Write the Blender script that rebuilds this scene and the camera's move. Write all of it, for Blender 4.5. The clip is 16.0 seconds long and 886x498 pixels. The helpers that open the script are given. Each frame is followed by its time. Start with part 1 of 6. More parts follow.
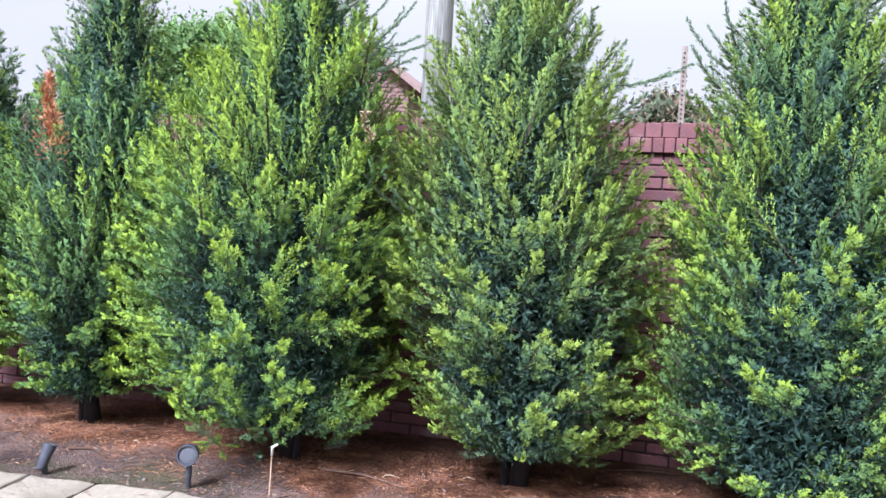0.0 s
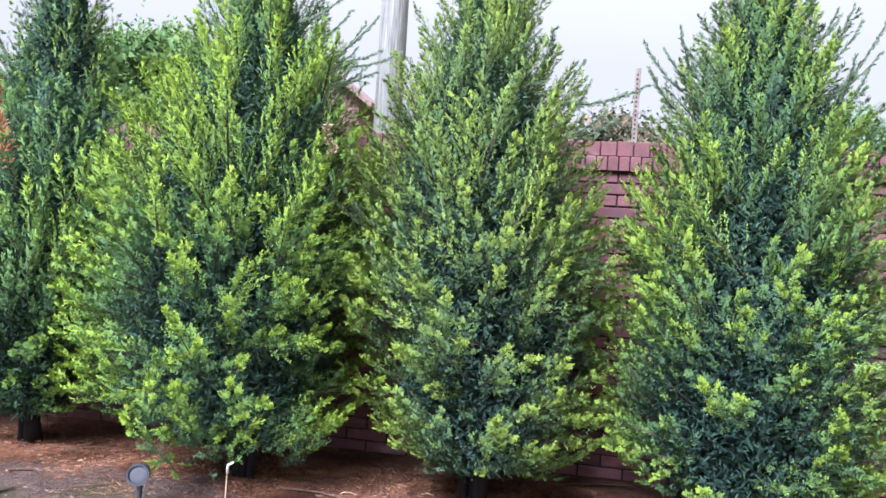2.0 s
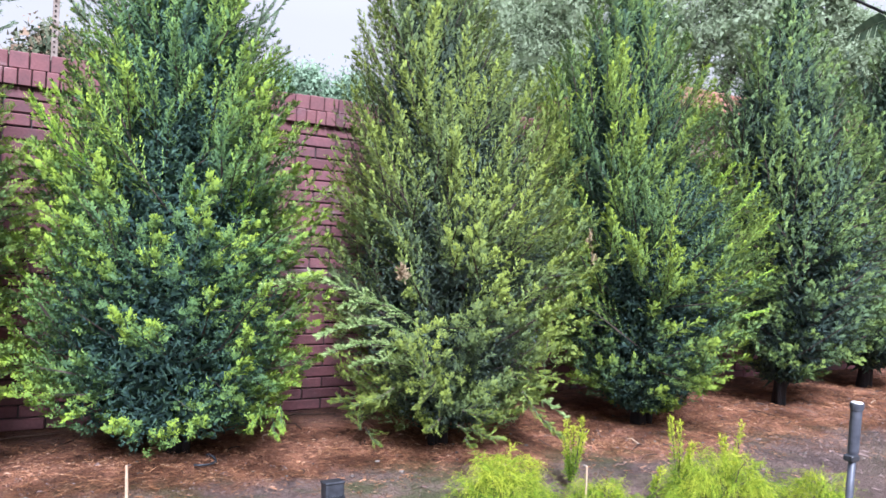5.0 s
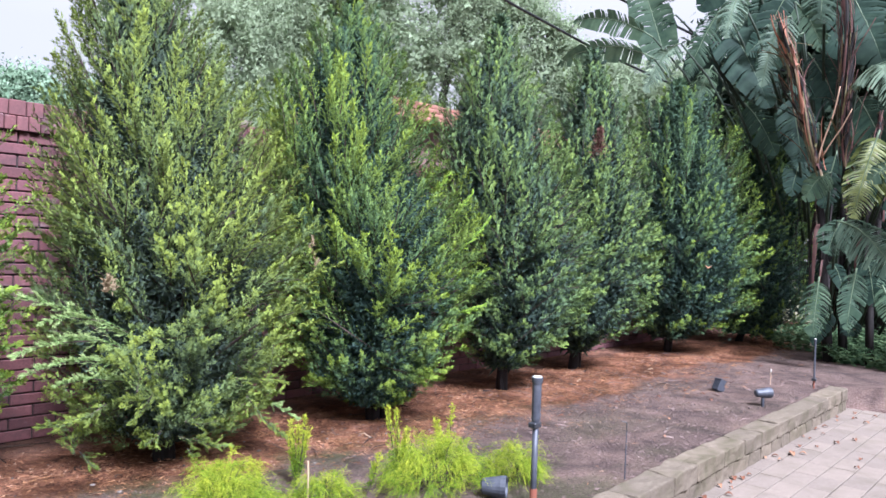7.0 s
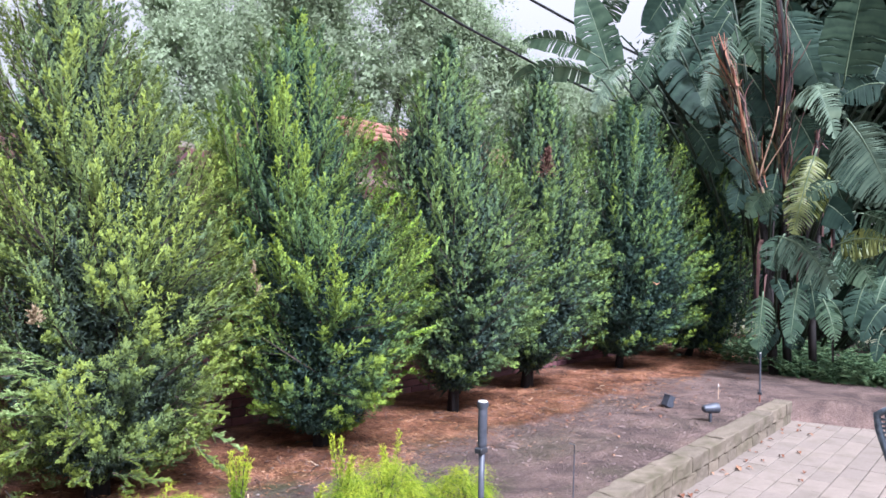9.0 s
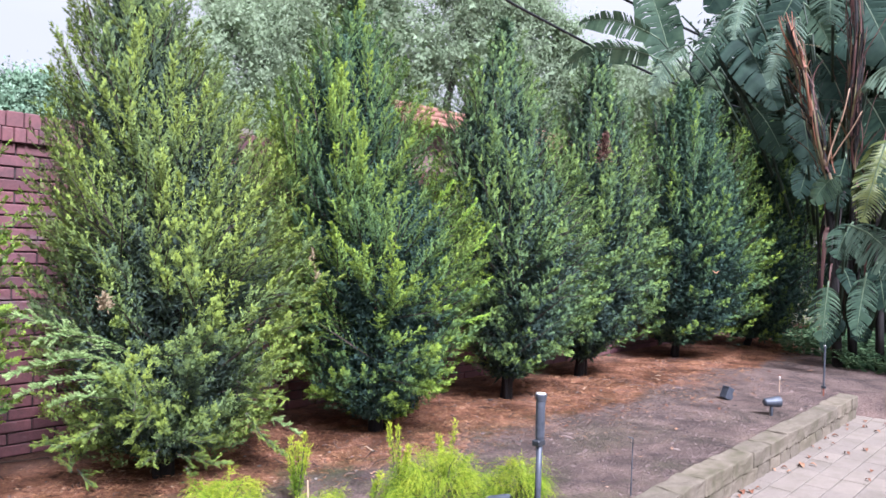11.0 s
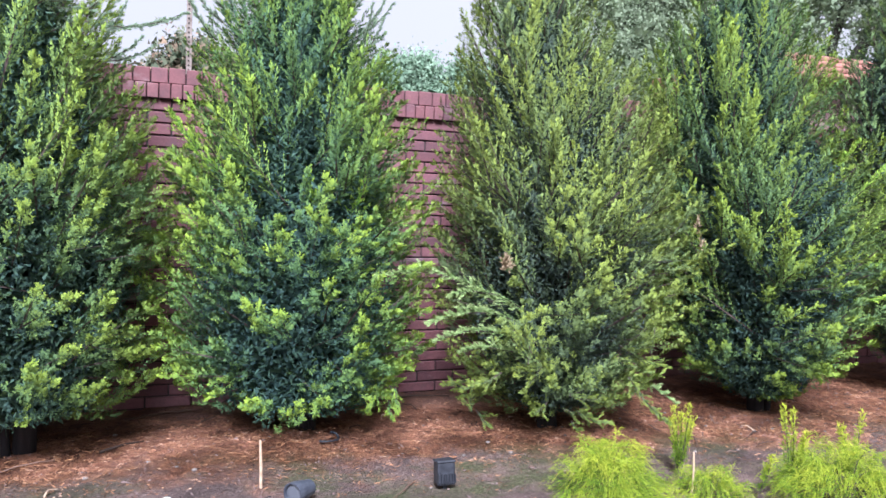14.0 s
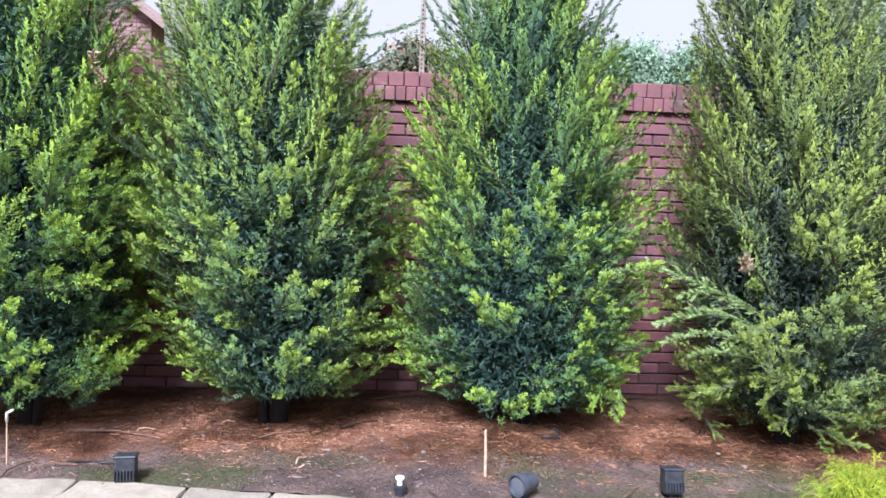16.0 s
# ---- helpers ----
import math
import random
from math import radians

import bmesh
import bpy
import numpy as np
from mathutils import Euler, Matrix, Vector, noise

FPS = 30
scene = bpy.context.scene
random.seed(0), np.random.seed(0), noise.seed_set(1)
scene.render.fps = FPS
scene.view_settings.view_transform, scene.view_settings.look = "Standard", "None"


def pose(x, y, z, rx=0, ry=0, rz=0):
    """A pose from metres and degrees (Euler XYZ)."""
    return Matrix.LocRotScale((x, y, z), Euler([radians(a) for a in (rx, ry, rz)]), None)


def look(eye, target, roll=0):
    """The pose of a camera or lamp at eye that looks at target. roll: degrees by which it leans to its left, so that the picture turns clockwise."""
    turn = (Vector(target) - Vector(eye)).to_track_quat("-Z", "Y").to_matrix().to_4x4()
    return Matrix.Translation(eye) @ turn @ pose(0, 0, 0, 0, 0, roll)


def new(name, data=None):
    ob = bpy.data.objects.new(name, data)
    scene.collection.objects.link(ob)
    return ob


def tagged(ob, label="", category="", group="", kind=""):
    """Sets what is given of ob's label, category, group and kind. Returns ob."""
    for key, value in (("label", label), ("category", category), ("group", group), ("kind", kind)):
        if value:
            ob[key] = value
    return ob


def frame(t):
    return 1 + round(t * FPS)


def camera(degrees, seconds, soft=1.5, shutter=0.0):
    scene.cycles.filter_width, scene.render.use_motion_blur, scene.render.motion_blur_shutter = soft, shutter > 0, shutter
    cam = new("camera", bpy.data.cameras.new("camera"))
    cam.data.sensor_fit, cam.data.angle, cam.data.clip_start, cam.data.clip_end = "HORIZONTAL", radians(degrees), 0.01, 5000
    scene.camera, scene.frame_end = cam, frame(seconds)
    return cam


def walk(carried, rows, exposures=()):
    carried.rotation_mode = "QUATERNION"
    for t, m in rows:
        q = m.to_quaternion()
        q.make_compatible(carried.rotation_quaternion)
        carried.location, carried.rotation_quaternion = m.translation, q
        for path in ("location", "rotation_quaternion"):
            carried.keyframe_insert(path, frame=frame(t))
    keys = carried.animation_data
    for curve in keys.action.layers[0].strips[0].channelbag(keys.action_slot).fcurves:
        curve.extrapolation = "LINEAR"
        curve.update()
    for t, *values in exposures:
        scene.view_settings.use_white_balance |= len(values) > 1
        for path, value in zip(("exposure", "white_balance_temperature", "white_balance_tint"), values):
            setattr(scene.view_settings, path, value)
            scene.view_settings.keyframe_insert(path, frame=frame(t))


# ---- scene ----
cam = camera(62.7, 16.0, soft=1.6)
PATH = [
    (0, (0.936, 0.928, 1.216), (0.454, 2.868, 1.166), 3.2),
    (0.5, (0.917, 0.925, 1.217), (0.447, 2.869, 1.194), 3.5),
    (1, (0.912, 0.913, 1.221), (0.471, 2.864, 1.216), 3.6),
    (1.5, (0.896, 0.901, 1.21), (0.496, 2.861, 1.219), 3.7),
    (2, (0.869, 0.912, 1.206), (0.529, 2.883, 1.208), 3.7),
    (2.5, (0.851, 0.922, 1.194), (0.614, 2.908, 1.185), 3.6),
    (3, (0.862, 0.931, 1.19), (0.79, 2.93, 1.17), 3.7),
    (3.1, (0.871, 0.922, 1.191), (0.84, 2.921, 1.17), 4.0),
    (3.5, (0.945, 0.923, 1.191), (1.102, 2.916, 1.153), 4.0),
    (4, (1.016, 0.919, 1.188), (1.464, 2.867, 1.138), 4.2),
    (4.5, (1.066, 0.915, 1.179), (1.809, 2.771, 1.118), 4.1),
    (5, (1.099, 0.913, 1.169), (2.102, 2.642, 1.099), 3.8),
    (5.2, (1.103, 0.913, 1.167), (2.2, 2.584, 1.092), 3.6),
    (7.3, (1.215, 0.628, 1.14), (2.728, 1.936, 1.154), 1.9),
    (7.5, (1.229, 0.625, 1.137), (2.756, 1.916, 1.161), 1.8),
    (8, (1.253, 0.619, 1.143), (2.807, 1.877, 1.186), 1.5),
    (8.2, (1.255, 0.613, 1.149), (2.817, 1.86, 1.199), 1.3),
    (10.3, (1.269, 0.668, 1.221), (2.817, 1.934, 1.241), 1.5),
    (10.5, (1.267, 0.672, 1.221), (2.801, 1.956, 1.235), 1.6),
    (11, (1.253, 0.677, 1.218), (2.729, 2.027, 1.211), 1.9),
    (11.5, (1.248, 0.694, 1.215), (2.636, 2.133, 1.175), 2.2),
    (12, (1.246, 0.72, 1.208), (2.517, 2.262, 1.127), 2.4),
    (12.1, (1.242, 0.723, 1.208), (2.488, 2.286, 1.122), 2.3),
    (12.5, (1.211, 0.749, 1.207), (2.345, 2.392, 1.09), 2.4),
    (12.9, (1.16, 0.761, 1.203), (2.184, 2.474, 1.066), 2.1),
    (13, (1.149, 0.774, 1.205), (2.142, 2.505, 1.068), 2.3),
    (13.5, (1.105, 0.778, 1.211), (1.96, 2.581, 1.069), 2.2),
    (14, (1.096, 0.774, 1.222), (1.808, 2.637, 1.083), 2.2),
    (14.5, (1.076, 0.774, 1.228), (1.649, 2.685, 1.084), 2.2),
    (15, (1.054, 0.778, 1.215), (1.485, 2.726, 1.065), 2.1),
    (15.5, (1.043, 0.788, 1.208), (1.335, 2.76, 1.046), 2.1),
    (16, (1.027, 0.792, 1.217), (1.182, 2.778, 1.047), 2.1),
]
walk(cam, [(t, look(eye, target, roll)) for t, eye, target, roll in PATH], exposures=[(0, 1.6, 5390, 16), (16, 1.6, 5390, 16)])

# ---- light ----
SUN_ELEV, SUN_AZ = radians(50), radians(200)      # azimuth clockwise from +y
world = bpy.data.worlds.new("overcast_sky")
scene.world = world
world.use_nodes = True
wn, wl = world.node_tree.nodes, world.node_tree.links
wn.clear()
sky = wn.new("ShaderNodeTexSky")
sky.sky_type, sky.sun_disc = "NISHITA", False
sky.sun_elevation, sky.sun_rotation = SUN_ELEV, SUN_AZ
sky.air_density, sky.dust_density = 1.0, 3.0
cloud = wn.new("ShaderNodeTexNoise")
cloud.inputs["Scale"].default_value, cloud.inputs["Detail"].default_value = 1.6, 4
ramp = wn.new("ShaderNodeValToRGB")
ramp.color_ramp.elements[0].position, ramp.color_ramp.elements[0].color = 0.3, (3.42, 3.17, 2.98, 1)
ramp.color_ramp.elements[1].position, ramp.color_ramp.elements[1].color = 0.7, (3.62, 3.38, 3.18, 1)
mix = wn.new("ShaderNodeMix")
mix.data_type = "RGBA"
mix.inputs["Factor"].default_value = 0.94
bg = wn.new("ShaderNodeBackground")
bg.inputs["Strength"].default_value = 0.1
wo = wn.new("ShaderNodeOutputWorld")
wl.new(cloud.outputs["Fac"], ramp.inputs["Fac"])
wl.new(sky.outputs["Color"], mix.inputs["A"])
dome_co = wn.new("ShaderNodeTexCoord")
dome_z = wn.new("ShaderNodeSeparateXYZ")
dome = wn.new("ShaderNodeMapRange")
dome.inputs["From Min"].default_value, dome.inputs["From Max"].default_value = 0.25, 0.9
dome.inputs["To Min"].default_value, dome.inputs["To Max"].default_value = 0.9, 1.75
lift = wn.new("ShaderNodeVectorMath")
lift.operation = "SCALE"
wl.new(dome_co.outputs["Generated"], dome_z.inputs["Vector"])
wl.new(dome_z.outputs["Z"], dome.inputs["Value"])
wl.new(ramp.outputs["Color"], lift.inputs[0])
wl.new(dome.outputs["Result"], lift.inputs["Scale"])
wl.new(lift.outputs["Vector"], mix.inputs["B"])
wl.new(mix.outputs["Result"], bg.inputs["Color"])
wl.new(bg.outputs["Background"], wo.inputs["Surface"])
sun_data = bpy.data.lights.new("sun", "SUN")
sun_data.energy, sun_data.angle, sun_data.color = 4.5, radians(18), (1.0, 0.97, 0.94)
sun = new("sun", sun_data)
sun.matrix_world = look((math.sin(SUN_AZ) * math.cos(SUN_ELEV) * 30, math.cos(SUN_AZ) * math.cos(SUN_ELEV) * 30, math.sin(SUN_ELEV) * 30), (0, 0, 0))


# ---- materials ----
class Mat:
    """A Principled material with shorthand for its nodes."""

    def __init__(self, name, rough=0.8, metal=0.0, spec=0.3):
        self.m = bpy.data.materials.new(name)
        self.m.use_nodes = True
        self.n, self.l = self.m.node_tree.nodes, self.m.node_tree.links
        self.b = self.n["Principled BSDF"]
        self.b.inputs["Roughness"].default_value = rough
        self.b.inputs["Metallic"].default_value = metal
        self.b.inputs["Specular IOR Level"].default_value = spec
        self.co = self.n.new("ShaderNodeTexCoord").outputs["Object"]

    def world_co(self):
        self.co = self.n.new("ShaderNodeNewGeometry").outputs["Position"]
        return self

    def noise(self, scale, detail=4, rough=0.55, stretch=None, warp=0.0):
        t = self.n.new("ShaderNodeTexNoise")
        t.inputs["Scale"].default_value, t.inputs["Detail"].default_value = scale, detail
        t.inputs["Roughness"].default_value, t.inputs["Distortion"].default_value = rough, warp
        co = self.co
        if stretch:
            mp = self.n.new("ShaderNodeMapping")
            mp.inputs["Scale"].default_value = stretch
            self.l.new(co, mp.inputs["Vector"])
            co = mp.outputs["Vector"]
        self.l.new(co, t.inputs["Vector"])
        return t.outputs["Fac"]

    def voronoi(self, scale, feature="F1"):
        t = self.n.new("ShaderNodeTexVoronoi")
        t.feature = feature
        t.inputs["Scale"].default_value = scale
        self.l.new(self.co, t.inputs["Vector"])
        return t.outputs["Distance"]

    def ramp(self, fac, *stops):
        r = self.n.new("ShaderNodeValToRGB")
        e = r.color_ramp.elements
        while len(e) < len(stops):
            e.new(0.5)
        for k, (p, c) in zip(e, stops):
            k.position = p
            k.color = (*c, 1) if len(c) == 3 else c
        self.l.new(fac, r.inputs["Fac"])
        return r.outputs["Color"]

    def mixc(self, fac, a, b, mode="MIX"):
        x = self.n.new("ShaderNodeMix")
        x.data_type, x.blend_type = "RGBA", mode
        for key, v in (("Factor", fac), ("A", a), ("B", b)):
            if isinstance(v, (int, float)):
                x.inputs[key].default_value = v
            elif isinstance(v, tuple):
                x.inputs[key].default_value = (*v, 1)
            else:
                self.l.new(v, x.inputs[key])
        return x.outputs["Result"]

    def math(self, op, a, b=0.0):
        x = self.n.new("ShaderNodeMath")
        x.operation = op
        for k, v in enumerate((a, b)):
            if isinstance(v, (int, float)):
                x.inputs[k].default_value = v
            else:
                self.l.new(v, x.inputs[k])
        return x.outputs["Value"]

    def obj_random(self):
        return self.n.new("ShaderNodeObjectInfo").outputs["Random"]

    def island(self):
        return self.n.new("ShaderNodeNewGeometry").outputs["Random Per Island"]

    def attr(self, name):
        a = self.n.new("ShaderNodeAttribute")
        a.attribute_name = name
        return a.outputs["Fac"]

    def axis(self, k):
        s = self.n.new("ShaderNodeSeparateXYZ")
        self.l.new(self.co, s.inputs["Vector"])
        return s.outputs[k]

    def color(self, c):
        if isinstance(c, tuple):
            self.b.inputs["Base Color"].default_value = (*c, 1)
        else:
            self.l.new(c, self.b.inputs["Base Color"])
        return self

    def rough(self, f, lo, hi):
        r = self.n.new("ShaderNodeMapRange")
        r.inputs["To Min"].default_value, r.inputs["To Max"].default_value = lo, hi
        self.l.new(f, r.inputs["Value"])
        self.l.new(r.outputs["Result"], self.b.inputs["Roughness"])
        return self

    def bump(self, h, strength=0.3, dist=0.01):
        b = self.n.new("ShaderNodeBump")
        b.inputs["Strength"].default_value, b.inputs["Distance"].default_value = strength, dist
        self.l.new(h, b.inputs["Height"])
        self.l.new(b.outputs["Normal"], self.b.inputs["Normal"])
        return self

    def leafy(self, colour, amount=0.3):
        """Light through thin leaves."""
        t = self.n.new("ShaderNodeBsdfTranslucent")
        if isinstance(colour, tuple):
            t.inputs["Color"].default_value = (*colour, 1)
        else:
            self.l.new(colour, t.inputs["Color"])
        x = self.n.new("ShaderNodeMixShader")
        x.inputs["Fac"].default_value = amount
        self.l.new(self.b.outputs["BSDF"], x.inputs[1])
        self.l.new(t.outputs["BSDF"], x.inputs[2])
        out = self.n["Material Output"]
        self.l.new(x.outputs["Shader"], out.inputs["Surface"])
        return self


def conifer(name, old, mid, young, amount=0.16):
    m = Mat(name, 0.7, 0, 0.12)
    # light young tips; the dark end also holds inner-crown shade in the leaf colour
    c = m.ramp(m.attr("growth_shade"), (0.0, old), (0.13, tuple(0.9 * o + 0.36 * q for o, q in zip(old, mid))), (0.4, mid), (0.9, young))
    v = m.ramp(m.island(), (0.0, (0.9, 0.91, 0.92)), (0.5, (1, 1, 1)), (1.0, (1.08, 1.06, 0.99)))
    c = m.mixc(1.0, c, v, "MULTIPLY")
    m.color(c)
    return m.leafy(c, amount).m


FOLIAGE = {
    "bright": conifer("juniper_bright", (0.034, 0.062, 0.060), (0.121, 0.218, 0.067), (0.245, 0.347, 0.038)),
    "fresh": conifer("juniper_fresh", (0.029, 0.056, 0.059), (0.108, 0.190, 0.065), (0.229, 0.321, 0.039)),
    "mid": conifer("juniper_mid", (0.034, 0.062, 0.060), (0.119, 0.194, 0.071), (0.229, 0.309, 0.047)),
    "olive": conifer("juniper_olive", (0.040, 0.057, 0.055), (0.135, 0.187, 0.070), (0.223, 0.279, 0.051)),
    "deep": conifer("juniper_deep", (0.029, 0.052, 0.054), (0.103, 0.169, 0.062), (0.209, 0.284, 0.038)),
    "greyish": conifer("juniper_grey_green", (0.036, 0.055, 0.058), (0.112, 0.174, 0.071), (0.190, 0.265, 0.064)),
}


def bark_mat():
    m = Mat("dark_bark", 0.9)
    f = m.noise(30, 6, 0.7, (1, 1, 0.18))
    m.color(m.ramp(f, (0.3, (0.006, 0.006, 0.008)), (0.7, (0.03, 0.024, 0.024))))
    return m.bump(f, 0.6, 0.01).m


BARK = bark_mat()


def twig_mat():
    m = Mat("brown_twig", 0.9)
    m.color(m.ramp(m.noise(60, 4, 0.6, (1, 1, 0.2)), (0.3, (0.03, 0.021, 0.019)), (0.75, (0.10, 0.07, 0.062))))
    return m.m


TWIG = twig_mat()


def brick_mat(name, top=False, tint=(1, 1, 1)):
    m = Mat(name, 0.75, 0, 0.25).world_co()
    r = m.obj_random() if not top else m.island()
    base = m.ramp(r, (0.0, (0.11, 0.048, 0.054)), (0.35, (0.176, 0.075, 0.079)), (0.7, (0.205, 0.09, 0.094)), (1.0, (0.16, 0.07, 0.082)))
    base = m.mixc(1.0, base, tint, "MULTIPLY")
    grain = m.noise(90, 6, 0.7)
    base = m.mixc(1.0, base, m.ramp(grain, (0.25, (0.72, 0.72, 0.72)), (0.75, (1.2, 1.18, 1.18))), "MULTIPLY")
    blotch = m.noise(7, 5, 0.65)
    base = m.mixc(m.ramp(blotch, (0.45, (0, 0, 0)), (0.72, (0.75, 0.75, 0.75))), base, (0.085, 0.05, 0.055))
    bloom = m.noise(3.1, 5, 0.6, (1, 1, 2.2))
    base = m.mixc(m.ramp(bloom, (0.6, (0, 0, 0)), (0.78, (0.5, 0.5, 0.5))), base, (0.38, 0.33, 0.33))
    m.color(base)
    return m.bump(grain, 0.35, 0.004).m


BRICK = brick_mat("red_brick")
BRICK_REST = brick_mat("red_brick_rest", True)


def mortar_mat():
    m = Mat("dark_mortar", 0.95)
    f = m.noise(60, 5)
    m.color(m.ramp(f, (0.3, (0.025, 0.02, 0.02)), (0.7, (0.07, 0.055, 0.055))))
    return m.bump(f, 0.5, 0.004).m


MORTAR = mortar_mat()


def soil_mat():
    """Grey-brown soil, rust-red needle litter along the row of trees and green moss where it is damp."""
    m = Mat("bed_soil", 0.95, 0, 0.15).world_co()
    fine = m.noise(70, 8, 0.75)
    grit = m.noise(260, 3, 0.7)
    soil = m.ramp(fine, (0.25, (0.066, 0.045, 0.042)), (0.5, (0.178, 0.127, 0.114)), (0.78, (0.31, 0.233, 0.21)))
    fib = m.noise(34, 8, 0.8, (3.2, 0.8, 1), 1.2)
    fib2 = m.noise(30, 8, 0.8, (0.8, 2.8, 1), 1.5)
    lit = m.mixc(0.5, m.ramp(fib, (0.3, (0.035, 0.014, 0.009)), (0.5, (0.29, 0.121, 0.064)), (0.7, (0.49, 0.25, 0.148))),
                 m.ramp(fib2, (0.3, (0.045, 0.018, 0.012)), (0.55, (0.32, 0.137, 0.073)), (0.75, (0.52, 0.28, 0.17))))
    y = m.axis("Y")
    x = m.axis("X")
    edge = m.math("SUBTRACT", y, m.math("MULTIPLY", m.math("MAXIMUM", m.math("SUBTRACT", 5.0, x), 0.0), 0.085))
    edge = m.math("ADD", edge, m.math("MULTIPLY", m.noise(1.7, 5, 0.6), 1.3))
    near = m.ramp(m.math("SUBTRACT", edge, 4.12), (0.05, (0, 0, 0)), (0.26, (1, 1, 1)))
    wallside = m.ramp(m.math("SUBTRACT", m.math("ADD", y, m.math("MULTIPLY", m.noise(4, 4), 0.5)), 4.85), (0.0, (1, 1, 1)), (0.22, (0.7, 0.7, 0.7)))
    near = m.mixc(1.0, near, wallside, "MULTIPLY")
    patch = m.noise(2.6, 6, 0.62, None, 0.6)
    soil = m.mixc(1.0, soil, m.ramp(patch, (0.34, (0.55, 0.55, 0.57)), (0.5, (1.0, 0.98, 0.97)), (0.66, (1.55, 1.48, 1.42))), "MULTIPLY")
    clump = m.noise(13, 6, 0.7, None, 0.8)
    lit = m.mixc(1.0, lit, m.ramp(clump, (0.32, (0.42, 0.4, 0.42)), (0.47, (1, 1, 1)), (0.66, (1.3, 1.25, 1.15))), "MULTIPLY")
    # sunlit and darker patches painted into the litter colour at random places
    mottle = m.noise(2.9, 5, 0.6, None, 0.4)
    lit = m.mixc(1.0, lit, m.ramp(mottle, (0.38, (0.42, 0.41, 0.42)), (0.5, (0.78, 0.81, 0.86)), (0.6, (1.2, 1.28, 1.45))), "MULTIPLY")
    base = m.mixc(near, soil, lit)
    damp = m.noise(2.2, 4, 0.6)
    base = m.mixc(m.ramp(damp, (0.54, (0, 0, 0)), (0.74, (0.4, 0.4, 0.4))), base, (0.06, 0.038, 0.032))
    moss = m.noise(1.3, 6, 0.7, (1, 1.6, 1))
    mossm = m.mixc(1.0, m.ramp(moss, (0.46, (0, 0, 0)), (0.6, (0.72, 0.72, 0.72))), m.ramp(m.math("SUBTRACT", 4.15, y), (0.0, (0, 0, 0)), (0.35, (1, 1, 1))), "MULTIPLY")
    mossm = m.mixc(1.0, mossm, m.ramp(m.math("MULTIPLY", m.math("SUBTRACT", 8.4, x), 0.16), (0.0, (0, 0, 0)), (0.55, (0.35, 0.35, 0.35)), (0.9, (1, 1, 1))), "MULTIPLY")
    base = m.mixc(mossm, base, m.ramp(fine, (0.3, (0.03, 0.05, 0.015)), (0.7, (0.14, 0.17, 0.06))))
    base = m.mixc(0.6, base, m.ramp(grit, (0.3, (0.6, 0.6, 0.6)), (0.7, (1.3, 1.3, 1.3))), "MULTIPLY")
    m.color(base)
    h = m.math("ADD", m.math("ADD", fine, m.math("MULTIPLY", grit, 0.4)), fib)
    h = m.math("ADD", h, m.math("MULTIPLY", clump, 0.8))
    return m.bump(h, 1.0, 0.028).m


SOIL = soil_mat()


def needle_mat():
    m = Mat("needle_litter", 0.85, 0, 0.2)
    c = m.ramp(m.island(), (0.0, (0.03, 0.014, 0.011)), (0.25, (0.1, 0.042, 0.024)), (0.5, (0.3, 0.125, 0.055)), (0.9, (0.44, 0.205, 0.095)), (1.0, (0.5, 0.3, 0.18)))
    m.world_co()
    # the same sunlit and darker patches, painted into the needle colour
    mottle = m.noise(2.9, 5, 0.6, None, 0.4)
    m.color(m.mixc(1.0, c, m.ramp(mottle, (0.38, (0.46, 0.46, 0.46)), (0.5, (0.84, 0.91, 0.95)), (0.6, (1.2, 1.36, 1.65))), "MULTIPLY"))
    return m.m


NEEDLE = needle_mat()


def stone_mat(name, a, b, moss=0.3, vary=0.16):
    m = Mat(name, 0.9, 0, 0.2).world_co()
    f = m.noise(40, 7, 0.7)
    c = m.ramp(f, (0.25, a), (0.75, b))
    c = m.mixc(1.0, c, m.ramp(m.obj_random(), (0, (1 - vary, 1 - vary, 1 - 1.1 * vary)), (1, (1 + 0.8 * vary, 1 + 0.7 * vary, 1 + 0.4 * vary))), "MULTIPLY")
    st = m.noise(5, 6, 0.65)
    c = m.mixc(m.ramp(st, (0.48, (0, 0, 0)), (0.7, (moss * 2, moss * 2, moss * 2))), c, (0.07, 0.062, 0.035))
    m.color(c)
    return m.bump(f, 0.7, 0.01).m


SANDSTONE = stone_mat("mossy_sandstone", (0.095, 0.076, 0.06), (0.2, 0.165, 0.13), 0.45)
PALESTONE = stone_mat("pale_sandstone", (0.175, 0.15, 0.122), (0.29, 0.257, 0.212), 0.26)
PAVER = stone_mat("pale_paver", (0.16, 0.131, 0.113), (0.224, 0.185, 0.16), 0.17, 0.1)


# ---- mesh helpers ----
def mesh_ob(name, verts, faces, mat, parent=None, smooth=False, label=""):
    me = bpy.data.meshes.new(name)
    me.from_pydata([tuple(v) for v in verts], [], [tuple(f) for f in faces])
    if smooth:
        me.shade_smooth()
    me.materials.append(mat)
    ob = new(name, me)
    ob.parent = parent
    if label:
        tagged(ob, label)
    return ob


